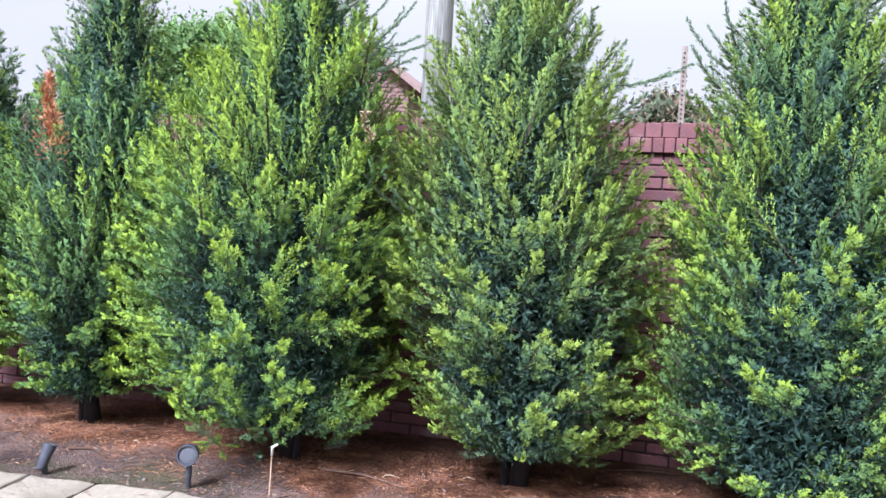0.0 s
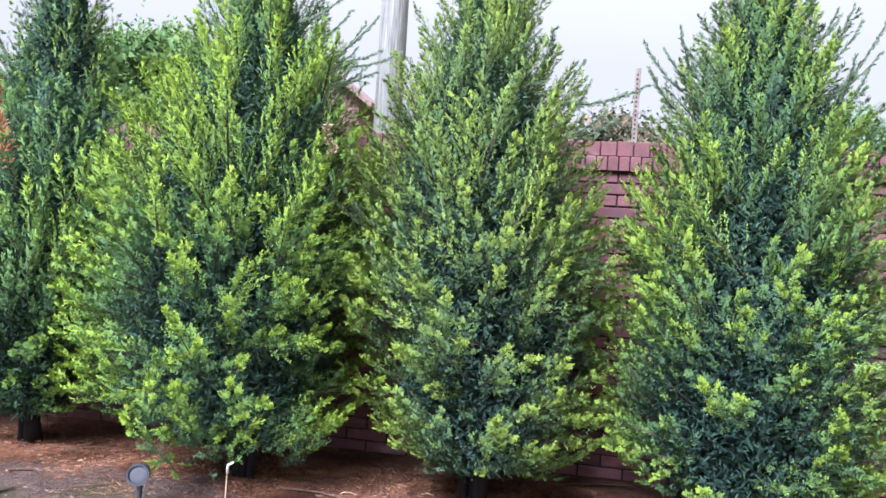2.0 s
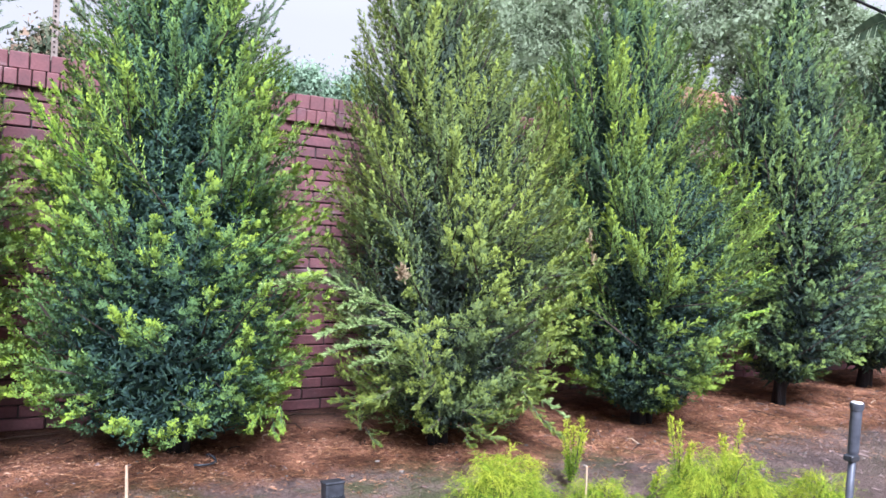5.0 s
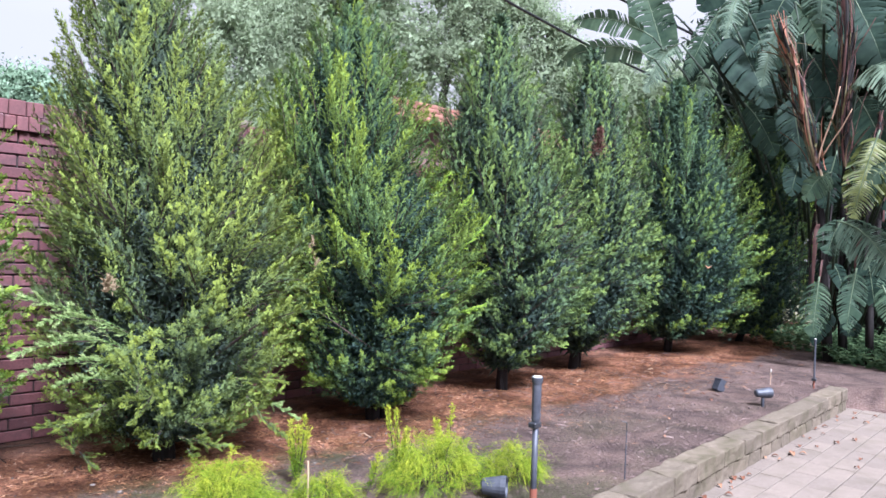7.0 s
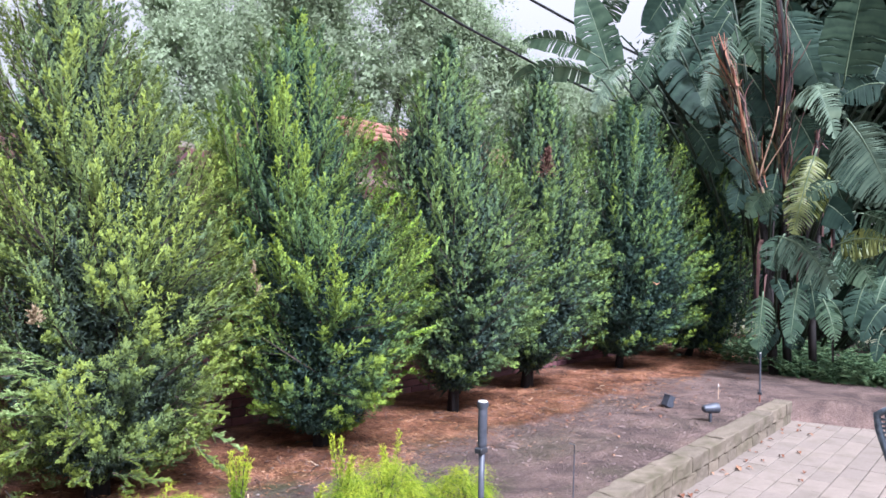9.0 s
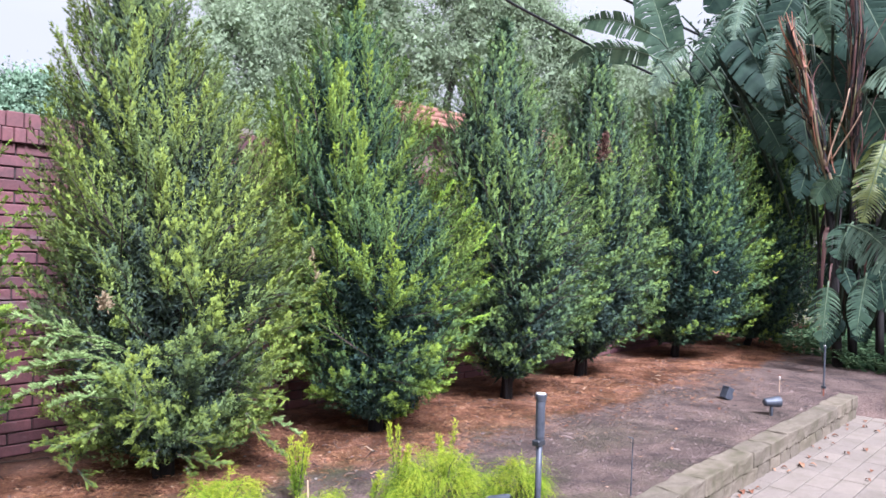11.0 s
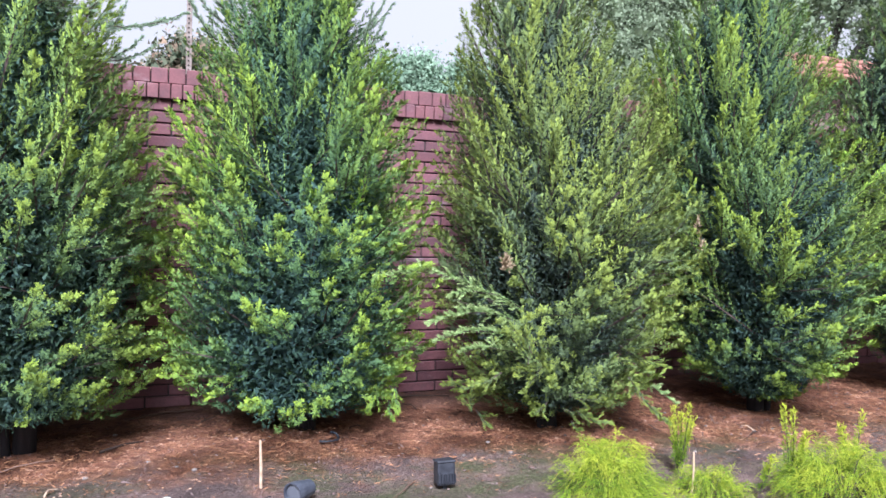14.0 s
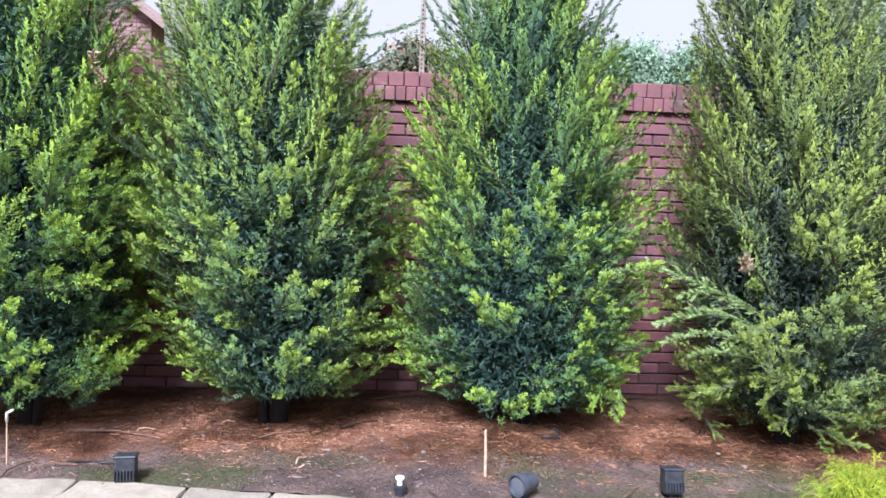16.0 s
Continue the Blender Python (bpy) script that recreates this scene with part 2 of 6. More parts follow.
def fast_mesh(name, co, tris, mat, parent=None, growth_shade=None, smooth=False, soft=None):
    """A large triangle mesh from arrays; soft: directions to which its leaves turn, for rounded shading."""
    if soft is not None:
        p = co[tris]
        geo = unit(np.cross(p[:, 1] - p[:, 0], p[:, 2] - p[:, 0]))
        swap = np.sum(geo * soft, 1) < 0
        tris = tris.copy()
        tris[swap] = tris[swap][:, [0, 2, 1]]
        geo[swap] *= -1
        soft = np.repeat(unit(soft * 0.85 + geo * 0.35), 3, 0)
    me = bpy.data.meshes.new(name)
    n, k = len(co), len(tris)
    me.vertices.add(n)
    me.vertices.foreach_set("co", co.astype(np.float32).ravel())
    me.loops.add(k * 3)
    me.loops.foreach_set("vertex_index", tris.astype(np.int32).ravel())
    me.polygons.add(k)
    me.polygons.foreach_set("loop_start", np.arange(0, k * 3, 3, dtype=np.int32))
    if growth_shade is not None:
        a = me.attributes.new("growth_shade", "FLOAT", "POINT")
        a.data.foreach_set("value", growth_shade.astype(np.float32))
    me.update(calc_edges=True)
    me.polygons.foreach_set("use_smooth", np.full(k, smooth or soft is not None))
    if soft is not None:
        a = me.attributes.new("custom_normal", "FLOAT_VECTOR", "POINT")
        a.data.foreach_set("vector", soft.astype(np.float32).ravel())
    me.materials.append(mat)
    ob = new(name, me)
    ob.parent = parent
    return ob


def part(name, bm, material, parent, label="", smooth=False):
    me = bpy.data.meshes.new(name)
    bm.to_mesh(me)
    bm.free()
    if smooth:
        me.shade_smooth()
    me.materials.append(material)
    ob = new(name, me)
    ob.parent = parent
    if label:
        tagged(ob, label)
    return ob


def thing(name, x, y, z, label, category, group="", kind=""):
    e = new(name)
    e.location = (x, y, z)
    return tagged(e, label, category, group, kind)


def tube(points, radii, sides=8, cap=True):
    """A bmesh tube along points."""
    bm = bmesh.new()
    rings = []
    pts = [Vector(p) for p in points]
    side = None
    for i, p in enumerate(pts):
        d = (pts[min(i + 1, len(pts) - 1)] - pts[max(i - 1, 0)]).normalized()
        ref = Vector((0, 0, 1)) if abs(d.z) < 0.9 else Vector((1, 0, 0))
        a = d.cross(ref).normalized() if side is None else (side - d * side.dot(d)).normalized()
        side = a
        b = d.cross(a)
        rings.append([bm.verts.new(p + (a * math.cos(k * math.tau / sides) + b * math.sin(k * math.tau / sides)) * radii[i]) for k in range(sides)])
    for r0, r1 in zip(rings, rings[1:]):
        for k in range(sides):
            bm.faces.new((r0[k], r0[(k + 1) % sides], r1[(k + 1) % sides], r1[k]))
    if cap:
        bm.faces.new(rings[0][::-1])
        bm.faces.new(rings[-1])
    bmesh.ops.recalc_face_normals(bm, faces=bm.faces)
    return bm


def block(x0, x1, y0, y1, z0, z1, bevel=0.0, segs=1):
    bm = bmesh.new()
    bmesh.ops.create_cube(bm, size=1)
    for v in bm.verts:
        v.co = Vector(((x0 + x1) / 2 + v.co.x * (x1 - x0), (y0 + y1) / 2 + v.co.y * (y1 - y0), (z0 + z1) / 2 + v.co.z * (z1 - z0)))
    if bevel:
        bmesh.ops.bevel(bm, geom=list(bm.edges), offset=bevel, segments=segs, affect="EDGES", profile=0.6)
    return bm


def unit(a):
    return a / np.maximum(np.linalg.norm(a, axis=-1, keepdims=True), 1e-9)


def slivers(base, way, length, width, growth_shade, rng, face=None, blunt=None):
    """Tiny scale leaves, one triangle each, which lie across the direction face: pointed, or wedges with a broad end."""
    n = len(base)
    a = unit(np.cross(way, rng.normal(0, 1, (n, 3)) if face is None else face)) * (width * 0.5)[:, None]
    co = np.empty((n, 3, 3))
    co[:, 0] = base - a
    co[:, 1] = base + a
    co[:, 2] = base + way * length[:, None]
    if blunt is not None:
        far = co[blunt, 2].copy()
        co[blunt, 2] = base[blunt]
        co[blunt, 0], co[blunt, 1] = far + a[blunt], far - a[blunt]
    g = np.clip(np.repeat(growth_shade, 3) + np.tile([-0.05, -0.05, 0.1], n), 0, 1)
    return co.reshape(-1, 3), np.arange(n * 3).reshape(-1, 3), g


def fingers(base, way, length, width, growth_shade, rng):
    """Slender folded blades: arrays of vertices, triangles and growth."""
    n = len(base)
    a = unit(np.cross(way, rng.normal(0, 1, (n, 3))))
    b = np.cross(way, a)
    co = np.empty((n, 4, 3))
    co[:, 0] = base
    co[:, 2] = base + way * length[:, None]
    mid = base + way * (length * 0.5)[:, None]
    co[:, 1] = mid + (a * 0.5 + b * 0.18) * width[:, None]
    co[:, 3] = mid + (a * -0.5 + b * 0.18) * width[:, None]
    t = np.array([[0, 1, 2], [0, 2, 3]])
    tris = (t[None] + (np.arange(n) * 4)[:, None, None]).reshape(-1, 3)
    g = np.repeat(growth_shade, 4)
    g = np.clip(g + np.tile([-0.1, 0, 0.12, 0], n), 0, 1)
    return co.reshape(-1, 3), tris, g


# ---- ground, bed, wall ----
def ground_mat():
    m = Mat("lawn_earth", 0.95).world_co()
    f = m.noise(3, 6)
    m.color(m.ramp(f, (0.3, (0.06, 0.07, 0.03)), (0.7, (0.16, 0.14, 0.09))))
    return m.bump(f, 0.3, 0.02).m


gm = mesh_ob("ground", [(-400, -400, -0.26), (400, -400, -0.26), (400, 400, -0.26), (-400, 400, -0.26)], [(0, 1, 2, 3)], ground_mat())
tagged(gm, "flat earthy ground round the walled garden", "ground", kind="structure")

EDGE = [(-6.0, 3.62), (-1.75, 3.66), (-0.9, 3.75), (-0.2, 3.71), (0.65, 3.60), (1.05, 3.54), (2.0, 3.16), (3.0, 2.68), (3.9, 2.4), (4.6, 2.385), (5.26, 2.41), (8.6, 2.45)]


def edge_y(x):
    """The back line of the edging stones."""
    return float(np.interp(x, [p[0] for p in EDGE], [p[1] for p in EDGE]))


def soil_height(x, y):
    z = 0.012 * noise.noise(Vector((x * 1.3, y * 1.3, 0))) + 0.008 * noise.noise(Vector((x * 5, y * 5, 3))) + 0.007 * noise.noise(Vector((x * 14, y * 14, 7))) * (1.0 if y < 3.9 else 1.8)
    return z + 0.035 * math.exp(-((y - 4.3) / 0.45) ** 2) * (0.6 + 0.8 * noise.noise(Vector((x * 1.1, 0.4, 9)))) - 0.01


def bed():
    xs = np.concatenate([np.arange(-6, 9, 0.045), np.arange(9, 16.01, 0.1)])
    N = 70
    verts, faces = [], []
    for x in xs:
        y0 = edge_y(x) if x < 8.62 else float(np.interp(x, [8.62, 9.2], [2.49, -0.6]))
        for j in range(N):
            y = y0 + (5.16 - y0) * j / (N - 1)
            verts.append((x, y, soil_height(x, y) if x < 8.62 else soil_height(x, y) * 0.7 - 0.2 * max(0.0, 1.0 - (y - y0) / 0.9)))
    for i in range(len(xs) - 1):
        for j in range(N - 1):
            a = i * N + j
            faces.append((a, a + N, a + N + 1, a + 1))
    ob = mesh_ob("bed_soil", verts, faces, SOIL, smooth=True)
    tagged(ob, "garden bed of grey soil with rust-red needle litter and moss", "soil bed", kind="structure")


bed()

WALL_Y, COURSE, LENGTH = 5.07, 0.066, 0.246
WALL_X0, WALL_X1 = -7.0, 14.0
BODY_TOP = 1.70


def wall_rest_mesh(name, boxes, mat, parent):
    """Many bevelled bricks in one mesh: x0 x1 y0 y1 z0 z1."""
    n = len(boxes)
    b = np.array(boxes)
    e = 0.004
    co = np.empty((n, 12, 3))
    # front face inset by the worn edge, then the body behind it
    for k, (ix, iz) in enumerate(((0, 0), (1, 0), (1, 1), (0, 1))):
        sx, sz = (1 if ix == 0 else -1), (1 if iz == 0 else -1)
        co[:, k] = np.stack([b[:, ix] + sx * e, b[:, 2], b[:, 4 + iz] + sz * e], 1)
        co[:, 4 + k] = np.stack([b[:, ix], b[:, 2] + e, b[:, 4 + iz]], 1)
        co[:, 8 + k] = np.stack([b[:, ix], b[:, 3], b[:, 4 + iz]], 1)
    quads = [(0, 1, 2, 3)]
    for k in range(4):
        j = (k + 1) % 4
        quads += [(k + 4, j + 4, j, k), (k + 8, j + 8, j + 4, k + 4)]
    t = np.array([q for a in quads for q in ((a[0], a[1], a[2]), (a[0], a[2], a[3]))])
    tris = (t[None] + (np.arange(n) * 12)[:, None, None]).reshape(-1, 3)
    return fast_mesh(name, co.reshape(-1, 3), tris, mat, parent)


def brick_wall():
    rng = np.random.default_rng(5)
    core = part("wall_north", block(WALL_X0, WALL_X1, WALL_Y + 0.014, WALL_Y + 0.21, -0.3, BODY_TOP + 0.15), MORTAR, None)
    tagged(core, "long garden wall of red brick with a two-row brick coping", "brick wall", kind="structure")
    single, rest = [], []
    rows = int(round(BODY_TOP / COURSE)) + 1
    for c in range(rows):
        z1 = BODY_TOP - c * COURSE
        x = WALL_X0 + (LENGTH / 2 if c % 2 else 0)
        while x < WALL_X1 - 0.01:
            q = rng.uniform(-0.002, 0.0025)
            gap = 0.009
            bx = (x + gap / 2, min(x + LENGTH, WALL_X1) - gap / 2, WALL_Y + q, WALL_Y + 0.1, z1 - COURSE + gap * 0.9, z1)
            near = 0.62 < x < 1.36 or 2.2 < x < 3.05 or (-0.55 < x < 0.2 and c > 20)
            (single if near else rest).append(bx)
            x += LENGTH
    return core, single, rest


WALL, SINGLE, REST = brick_wall()
wall_rest = wall_rest_mesh("brickwork", REST, BRICK_REST, WALL)
tagged(wall_rest, kind="stuff")


def coping():
    rng = np.random.default_rng(6)
    low, up = [], []
    x = WALL_X0
    while x < WALL_X1:
        q = rng.uniform(-0.002, 0.002)
        low.append((x + 0.002, x + 0.058, WALL_Y - 0.024 + q, WALL_Y + 0.235, BODY_TOP + 0.004, BODY_TOP + 0.084 + rng.uniform(-0.002, 0.002)))
        x += 0.061
    x = WALL_X0
    while x < WALL_X1:
        q = rng.uniform(-0.002, 0.002)
        up.append((x + 0.003, x + 0.087, WALL_Y - 0.004 + q, WALL_Y + 0.215, BODY_TOP + 0.088, BODY_TOP + 0.17 + rng.uniform(-0.003, 0.003)))
        x += 0.090
    return low, up


def full_bricks(name, boxes, mat, parent):
    obs = []
    for x0, x1, y0, y1, z0, z1 in boxes:
        obs.append(part(name, block(x0, x1, y0, y1, z0, z1, 0.004), mat, parent))
    return obs


LOW, UP = coping()


def edging():
    rng = random.Random(8)
    base = thing("edging_wall", 0, 0, 0, "low two-course stone edging between bed and patio", "stone edging", kind="structure")
    pts = EDGE
    lens = [0.0]
    for a, b in zip(pts, pts[1:]):
        lens.append(lens[-1] + math.dist(a, b))

    def at(s):
        s = max(0.0, min(lens[-1], s))
        for k in range(len(pts) - 1):
            if s <= lens[k + 1] or k == len(pts) - 2:
                f = (s - lens[k]) / (lens[k + 1] - lens[k])
                return Vector((pts[k][0] + (pts[k + 1][0] - pts[k][0]) * f, pts[k][1] + (pts[k + 1][1] - pts[k][1]) * f, 0))

    for course in range(2):
        s = 0.0
        while s < lens[-1] - 0.05:
            left = at(s).x < 2.2
            ln = (rng.uniform(0.32, 0.46) if left else rng.uniform(0.3, 0.55)) if course == 0 else rng.uniform(0.16, 0.32)
            e = min(s + ln, lens[-1])
            a, b = at(s), at(e)
            d = (b - a).normalized()
            out = Vector((d.y, -d.x, 0))
            wd = (0.26 if left else 0.155) - (0.012 if course else 0)
            z0, z1 = (-0.10, rng.uniform(-0.004, 0.006)) if course == 0 else (-0.2, -0.104)
            bm = block(0, (b - a).length - 0.008, 0, wd, z0, z1, 0.014 if left else 0.009, 2)
            bmesh.ops.subdivide_edges(bm, edges=[q for q in bm.edges if q.calc_length() > 0.06], cuts=3, use_grid_fill=True)
            for v in bm.verts:
                n1 = noise.noise_vector(v.co * 9 + Vector((s * 3, course * 7, 0)))
                n2 = noise.noise_vector(v.co * 34 + Vector((s * 5, course * 3, 2)))
                v.co += n1 * (0.008 if left else 0.013) + n2 * 0.004
                v.co = a + d * v.co.x + out * v.co.y + Vector((0, 0, v.co.z))
            bmesh.ops.recalc_face_normals(bm, faces=bm.faces)
            part("stone", bm, PALESTONE if left else SANDSTONE, base)
            s = e
    return base


edging()


def patio():
    """Running-bond slabs laid along the edging, the last rows at the foot of it."""
    rng = np.random.default_rng(4)
    sheet = mesh_ob("patio", [(-7, -6, -0.207), (8.9, -6, -0.207), (8.9, 3.7, -0.207), (-7, 3.7, -0.207)], [(0, 1, 2, 3)], MORTAR)
    tagged(sheet, "pale pinkish paver patio with fallen leaves along its edge", "patio", kind="structure")
    return sheet


PATIO = patio()


# ---- the row of junipers ----
EYE_SIDE = np.array([1.1, 0.8])        # the patio, from which the two sides of a crown are told


def juniper(name, label, x, y, height, sides, mat, seed, boughs=1.0, young=0.5, upright=0.85, fine=1.0, spiky=0.6, coarse=1.0, feather=0.0, hollows=()):
    """sides: rows of (height, half width to the left, half width to the right) of the crown as seen from the patio.
    hollows: (sideways, height, half width, half height, depth) of gaps between the boughs on the patio side."""
    rng = np.random.default_rng(seed)
    tree = thing(name, x, y, 0.0, label, "juniper tree", "row of junipers along the wall")
    u = np.array([x, y]) - EYE_SIDE
    u = u / np.linalg.norm(u)
    v = np.array([u[1], -u[0]])
    hs = np.array([r[0] for r in sides])
    lf, rt = np.array([r[1] for r in sides]), np.array([r[2] for r in sides])

    def middle(h):
        c = np.interp(h, hs, (rt - lf) / 2) * np.clip(np.asarray(h) / 0.6, 0, 1)
        return np.stack([c * v[0], c * v[1]], -1)

    def reach(h):
        return np.interp(h, hs, (lf + rt) / 2)

    def spun(axis):
        """Two directions across each axis."""
        a = unit(np.cross(axis, np.array([0.3, 0.2, 1.0]) + rng.normal(0, 0.2, axis.shape)))
        return a, np.cross(axis, a)

    grid = np.linspace(hs[0], hs[-1], 200)
    cum = np.cumsum((reach(grid) + 0.2) * (1 + 0.8 * np.clip((grid / hs[-1] - 0.3) / 0.3, 0, 1)))
    total = cum[-1] * (grid[1] - grid[0]) * math.tau
    # boughs, evenly spread over the crown: each rises from the trunk to a pointed tip
    nb = int(38 * total * boughs)
    k = (np.arange(nb) + 0.5) / nb
    h = np.interp(np.clip(k + rng.normal(0, 0.012, nb), 0.001, 0.999) * cum[-1], cum, grid)
    az = np.arange(nb) * 2.39996 + rng.normal(0, 0.25, nb)
    d = np.stack([np.cos(az), np.sin(az)], 1)
    rel = (h - hs[0]) / (hs[-1] - hs[0])
    off = rng.uniform(0, 50, 2)
    lump = np.array([noise.noise(Vector((math.cos(a) * 1.6 + off[0], math.sin(a) * 1.6 + off[1], q * 2.8))) for a, q in zip(az, h)])
    R = reach(h)
    deep = np.where(rng.random(nb) < 0.7, rng.uniform(0, 0.3, nb), rng.uniform(0.5, 1.0, nb))
    r = R * (1.035 + 0.09 * lump + 0.3 * np.clip((rel - 0.6) / 0.35, 0, 1)) + (0.035 - 0.25 * deep) * np.clip(R * 1.7, 0.1, 1)
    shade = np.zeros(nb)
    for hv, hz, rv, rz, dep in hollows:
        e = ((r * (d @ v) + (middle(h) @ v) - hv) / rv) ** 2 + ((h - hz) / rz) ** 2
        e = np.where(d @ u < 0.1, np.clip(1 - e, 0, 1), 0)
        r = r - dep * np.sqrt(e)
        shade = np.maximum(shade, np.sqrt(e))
    kept = rng.random(nb) > 1.1 * shade
    nb, h, az, d, rel, lump, R, deep, r, shade = int(kept.sum()), h[kept], az[kept], d[kept], rel[kept], lump[kept], R[kept], deep[kept], r[kept], shade[kept]
    r = np.maximum(r, 0.01)
    spire = np.clip((rel - 0.3) / 0.4 + 0.9 * feather, 0, 1)
    tip = np.stack([d[:, 0] * r, d[:, 1] * r, h + 0.03 - 0.04 * spire], 1)
    tip[:, :2] += middle(h)
    rise = 0.5 * upright + 1.4 * np.clip((rel - 0.3) / 0.45, 0, 1) + 0.8 * np.clip((rel - 0.75) / 0.2, 0, 1) + rng.normal(0, 0.22, nb) - 0.3 * np.clip(1 - rel / 0.14, 0, 1)
    way = unit(np.stack([d[:, 0] + rng.normal(0, 0.2, nb), d[:, 1] + rng.normal(0, 0.2, nb), rise], 1))
    ln = rng.uniform(0.3, 0.54, nb) * np.clip(0.5 + R, 0.8, 1.1)
    reachy = rng.random(nb) < 0.16 * spiky
    tip[reachy] += way[reachy] * rng.uniform(0.04, 0.11, int(reachy.sum()))[:, None]
    ln[reachy] *= 1.25
    # deep boughs and hollows get darker leaves, the shade of gaps painted into tone
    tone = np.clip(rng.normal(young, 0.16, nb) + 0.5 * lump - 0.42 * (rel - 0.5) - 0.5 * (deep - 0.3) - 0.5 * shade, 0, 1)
    # the upper boughs are slender plumes; the lower ones carry tufts on shoots all round, the longest at their foot
    plume = rng.random(nb) < np.clip(1.5 * spire - 0.2, 0, 1)
    all_tip, all_way, all_ln = tip, way, ln
    P = [q[plume] for q in (tip, way, ln, tone, d)]
    tip, way, ln, tone, d, spire = (q[~plume] for q in (tip, way, ln, tone, d, spire))
    spire, rel, nb = spire * 0.4, rel[~plume], len(tip)
    M = 11
    turn = rng.uniform(0, math.tau, nb)
    ba, bb = spun(way)
    sr, sw, sl, sg, ss, so = [], [], [], [], [], []
    for q in range(M):
        s = (q + rng.uniform(0.3, 0.9, nb)) / M
        an = turn + q * 2.39996
        side = ba * np.cos(an)[:, None] + bb * np.sin(an)[:, None]
        side = unit(side + np.stack([d[:, 0], d[:, 1], np.full(nb, 0.5)], 1) * 0.45)
        open_ = (0.8 - 0.45 * s) * (1 - 0.35 * spire) if q < M - 1 else np.full(nb, 0.12)
        w = unit(way + side * open_[:, None] + np.stack([0 * rel, 0 * rel, 0.1 + 0.35 * spire], 1))
        sr.append(tip - way * (ln * (1 - s) + 0.05)[:, None])
        sw.append(w)
        sl.append(ln * ((0.44 - 0.3 * s) * (1 - spire) + (0.27 - 0.2 * s) * spire) * rng.uniform(0.7, 1.25, nb))
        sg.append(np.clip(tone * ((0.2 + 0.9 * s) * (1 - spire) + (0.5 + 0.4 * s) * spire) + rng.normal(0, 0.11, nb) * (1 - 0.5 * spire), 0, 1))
        ss.append(spire)
        so.append(np.stack([d[:, 0], d[:, 1], np.full(nb, 0.35)], 1))
    root, way_s, ln_s, tone_s, sp_s, out_s = (np.concatenate(a) for a in (sr, sw, sl, sg, ss, so))
    hidden = ((root[:, :2] - middle(root[:, 2])) @ u) > 0.2
    parts = []
    # tufts: each shoot carries rounded fronds, each frond pairs of scale-clad cords
    for sel, F, B, big in ((~hidden, int(round(8 * fine)), 6, 1.0), (hidden, max(2, int(round(3 * fine))), 3, 2.6)):
        T, W, LN, G, S, O = root[sel], way_s[sel], ln_s[sel], tone_s[sel], sp_s[sel], out_s[sel]
        m = len(T)
        a1, b1 = spun(W)
        turn = rng.uniform(0, math.tau, m)
        heart = T + W * (LN * 0.55)[:, None]
        for q in range(F):
            f = 0.2 + 0.8 * (q + rng.uniform(0.1, 0.9, m)) / F
            an = turn + q * 2.39996
            side = a1 * np.cos(an)[:, None] + b1 * np.sin(an)[:, None]
            fw = unit(W + side * ((0.9 - 0.5 * f) * (1 - 0.3 * S))[:, None] + O * 0.15 + np.array([0, 0, 0.12]))
            fl = (0.018 + LN * (0.24 - 0.14 * f)) * (1 + 0.3 * S - 0.6 * S * f) * rng.uniform(0.75, 1.25, m)
            base = T + W * (LN * f * 0.9)[:, None]
            flat = unit(np.cross(fw, unit(side * 0.3 + O + rng.normal(0, 0.45, (m, 3)))))
            face = np.cross(flat, fw)
            for e in range(B):
                t = (e + rng.uniform(0.0, 0.9, m)) / B
                sgn = 1 if e % 2 else -1
                cord = unit(fw + W * (0.9 * S)[:, None] + flat * (sgn * (1.0 - 0.5 * t) * (1 - 0.45 * S))[:, None] + rng.normal(0, 0.16, (m, 3)))
                p = base + fw * (fl * t)[:, None]
                cl = (0.0165 - 0.005 * t) * coarse * (1 + 0.7 * S - 0.55 * S * f) * rng.uniform(0.8, 1.25, m)
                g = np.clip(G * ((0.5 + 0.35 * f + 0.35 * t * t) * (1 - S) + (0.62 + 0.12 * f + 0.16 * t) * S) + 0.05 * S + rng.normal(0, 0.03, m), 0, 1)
                n1 = unit(unit(p - heart) * (0.7 - 0.3 * S)[:, None] + O * (0.35 + 0.3 * S)[:, None] + face * 0.45)
                parts.append((p, cord, cl * big, (0.0056 + 0.0024 * rng.random(m)) * (1 - 0.3 * S) * coarse ** 0.3 * big, g, face + rng.normal(0, 0.18, (m, 3)), n1, rng.random(m) < (0.28 - 0.28 * S) / coarse ** 2))
    # plumes: fine branchlets, shorter and shorter towards the tip, each a cord of scale leaves
    T, W, LN, G, D = P
    m = len(T)
    a1, b1 = spun(W)
    turn = rng.uniform(0, math.tau, m)
    back = ((T[:, :2] - middle(T[:, 2])) @ u) > 0.32
    O = np.stack([D[:, 0], D[:, 1], np.full(m, 0.3)], 1)
    J = int(round(17 * fine))
    for j in range(J):
        s = (j + rng.uniform(0.2, 0.8, m)) / J
        an = turn + j * 2.39996
        side = a1 * np.cos(an)[:, None] + b1 * np.sin(an)[:, None]
        bw = unit(W + side * rng.uniform(0.35, 0.75, m)[:, None] + np.array([0, 0, 0.15]))
        bl = (0.018 + LN * 0.3 * (1 - s) ** 0.8) * rng.uniform(0.7, 1.25, m)
        base = T - W * (LN * (1 - s) * 0.95 + 0.012)[:, None]
        bg = np.clip(G * (0.55 + 0.35 * s) + rng.normal(0, 0.05, m), 0, 1)
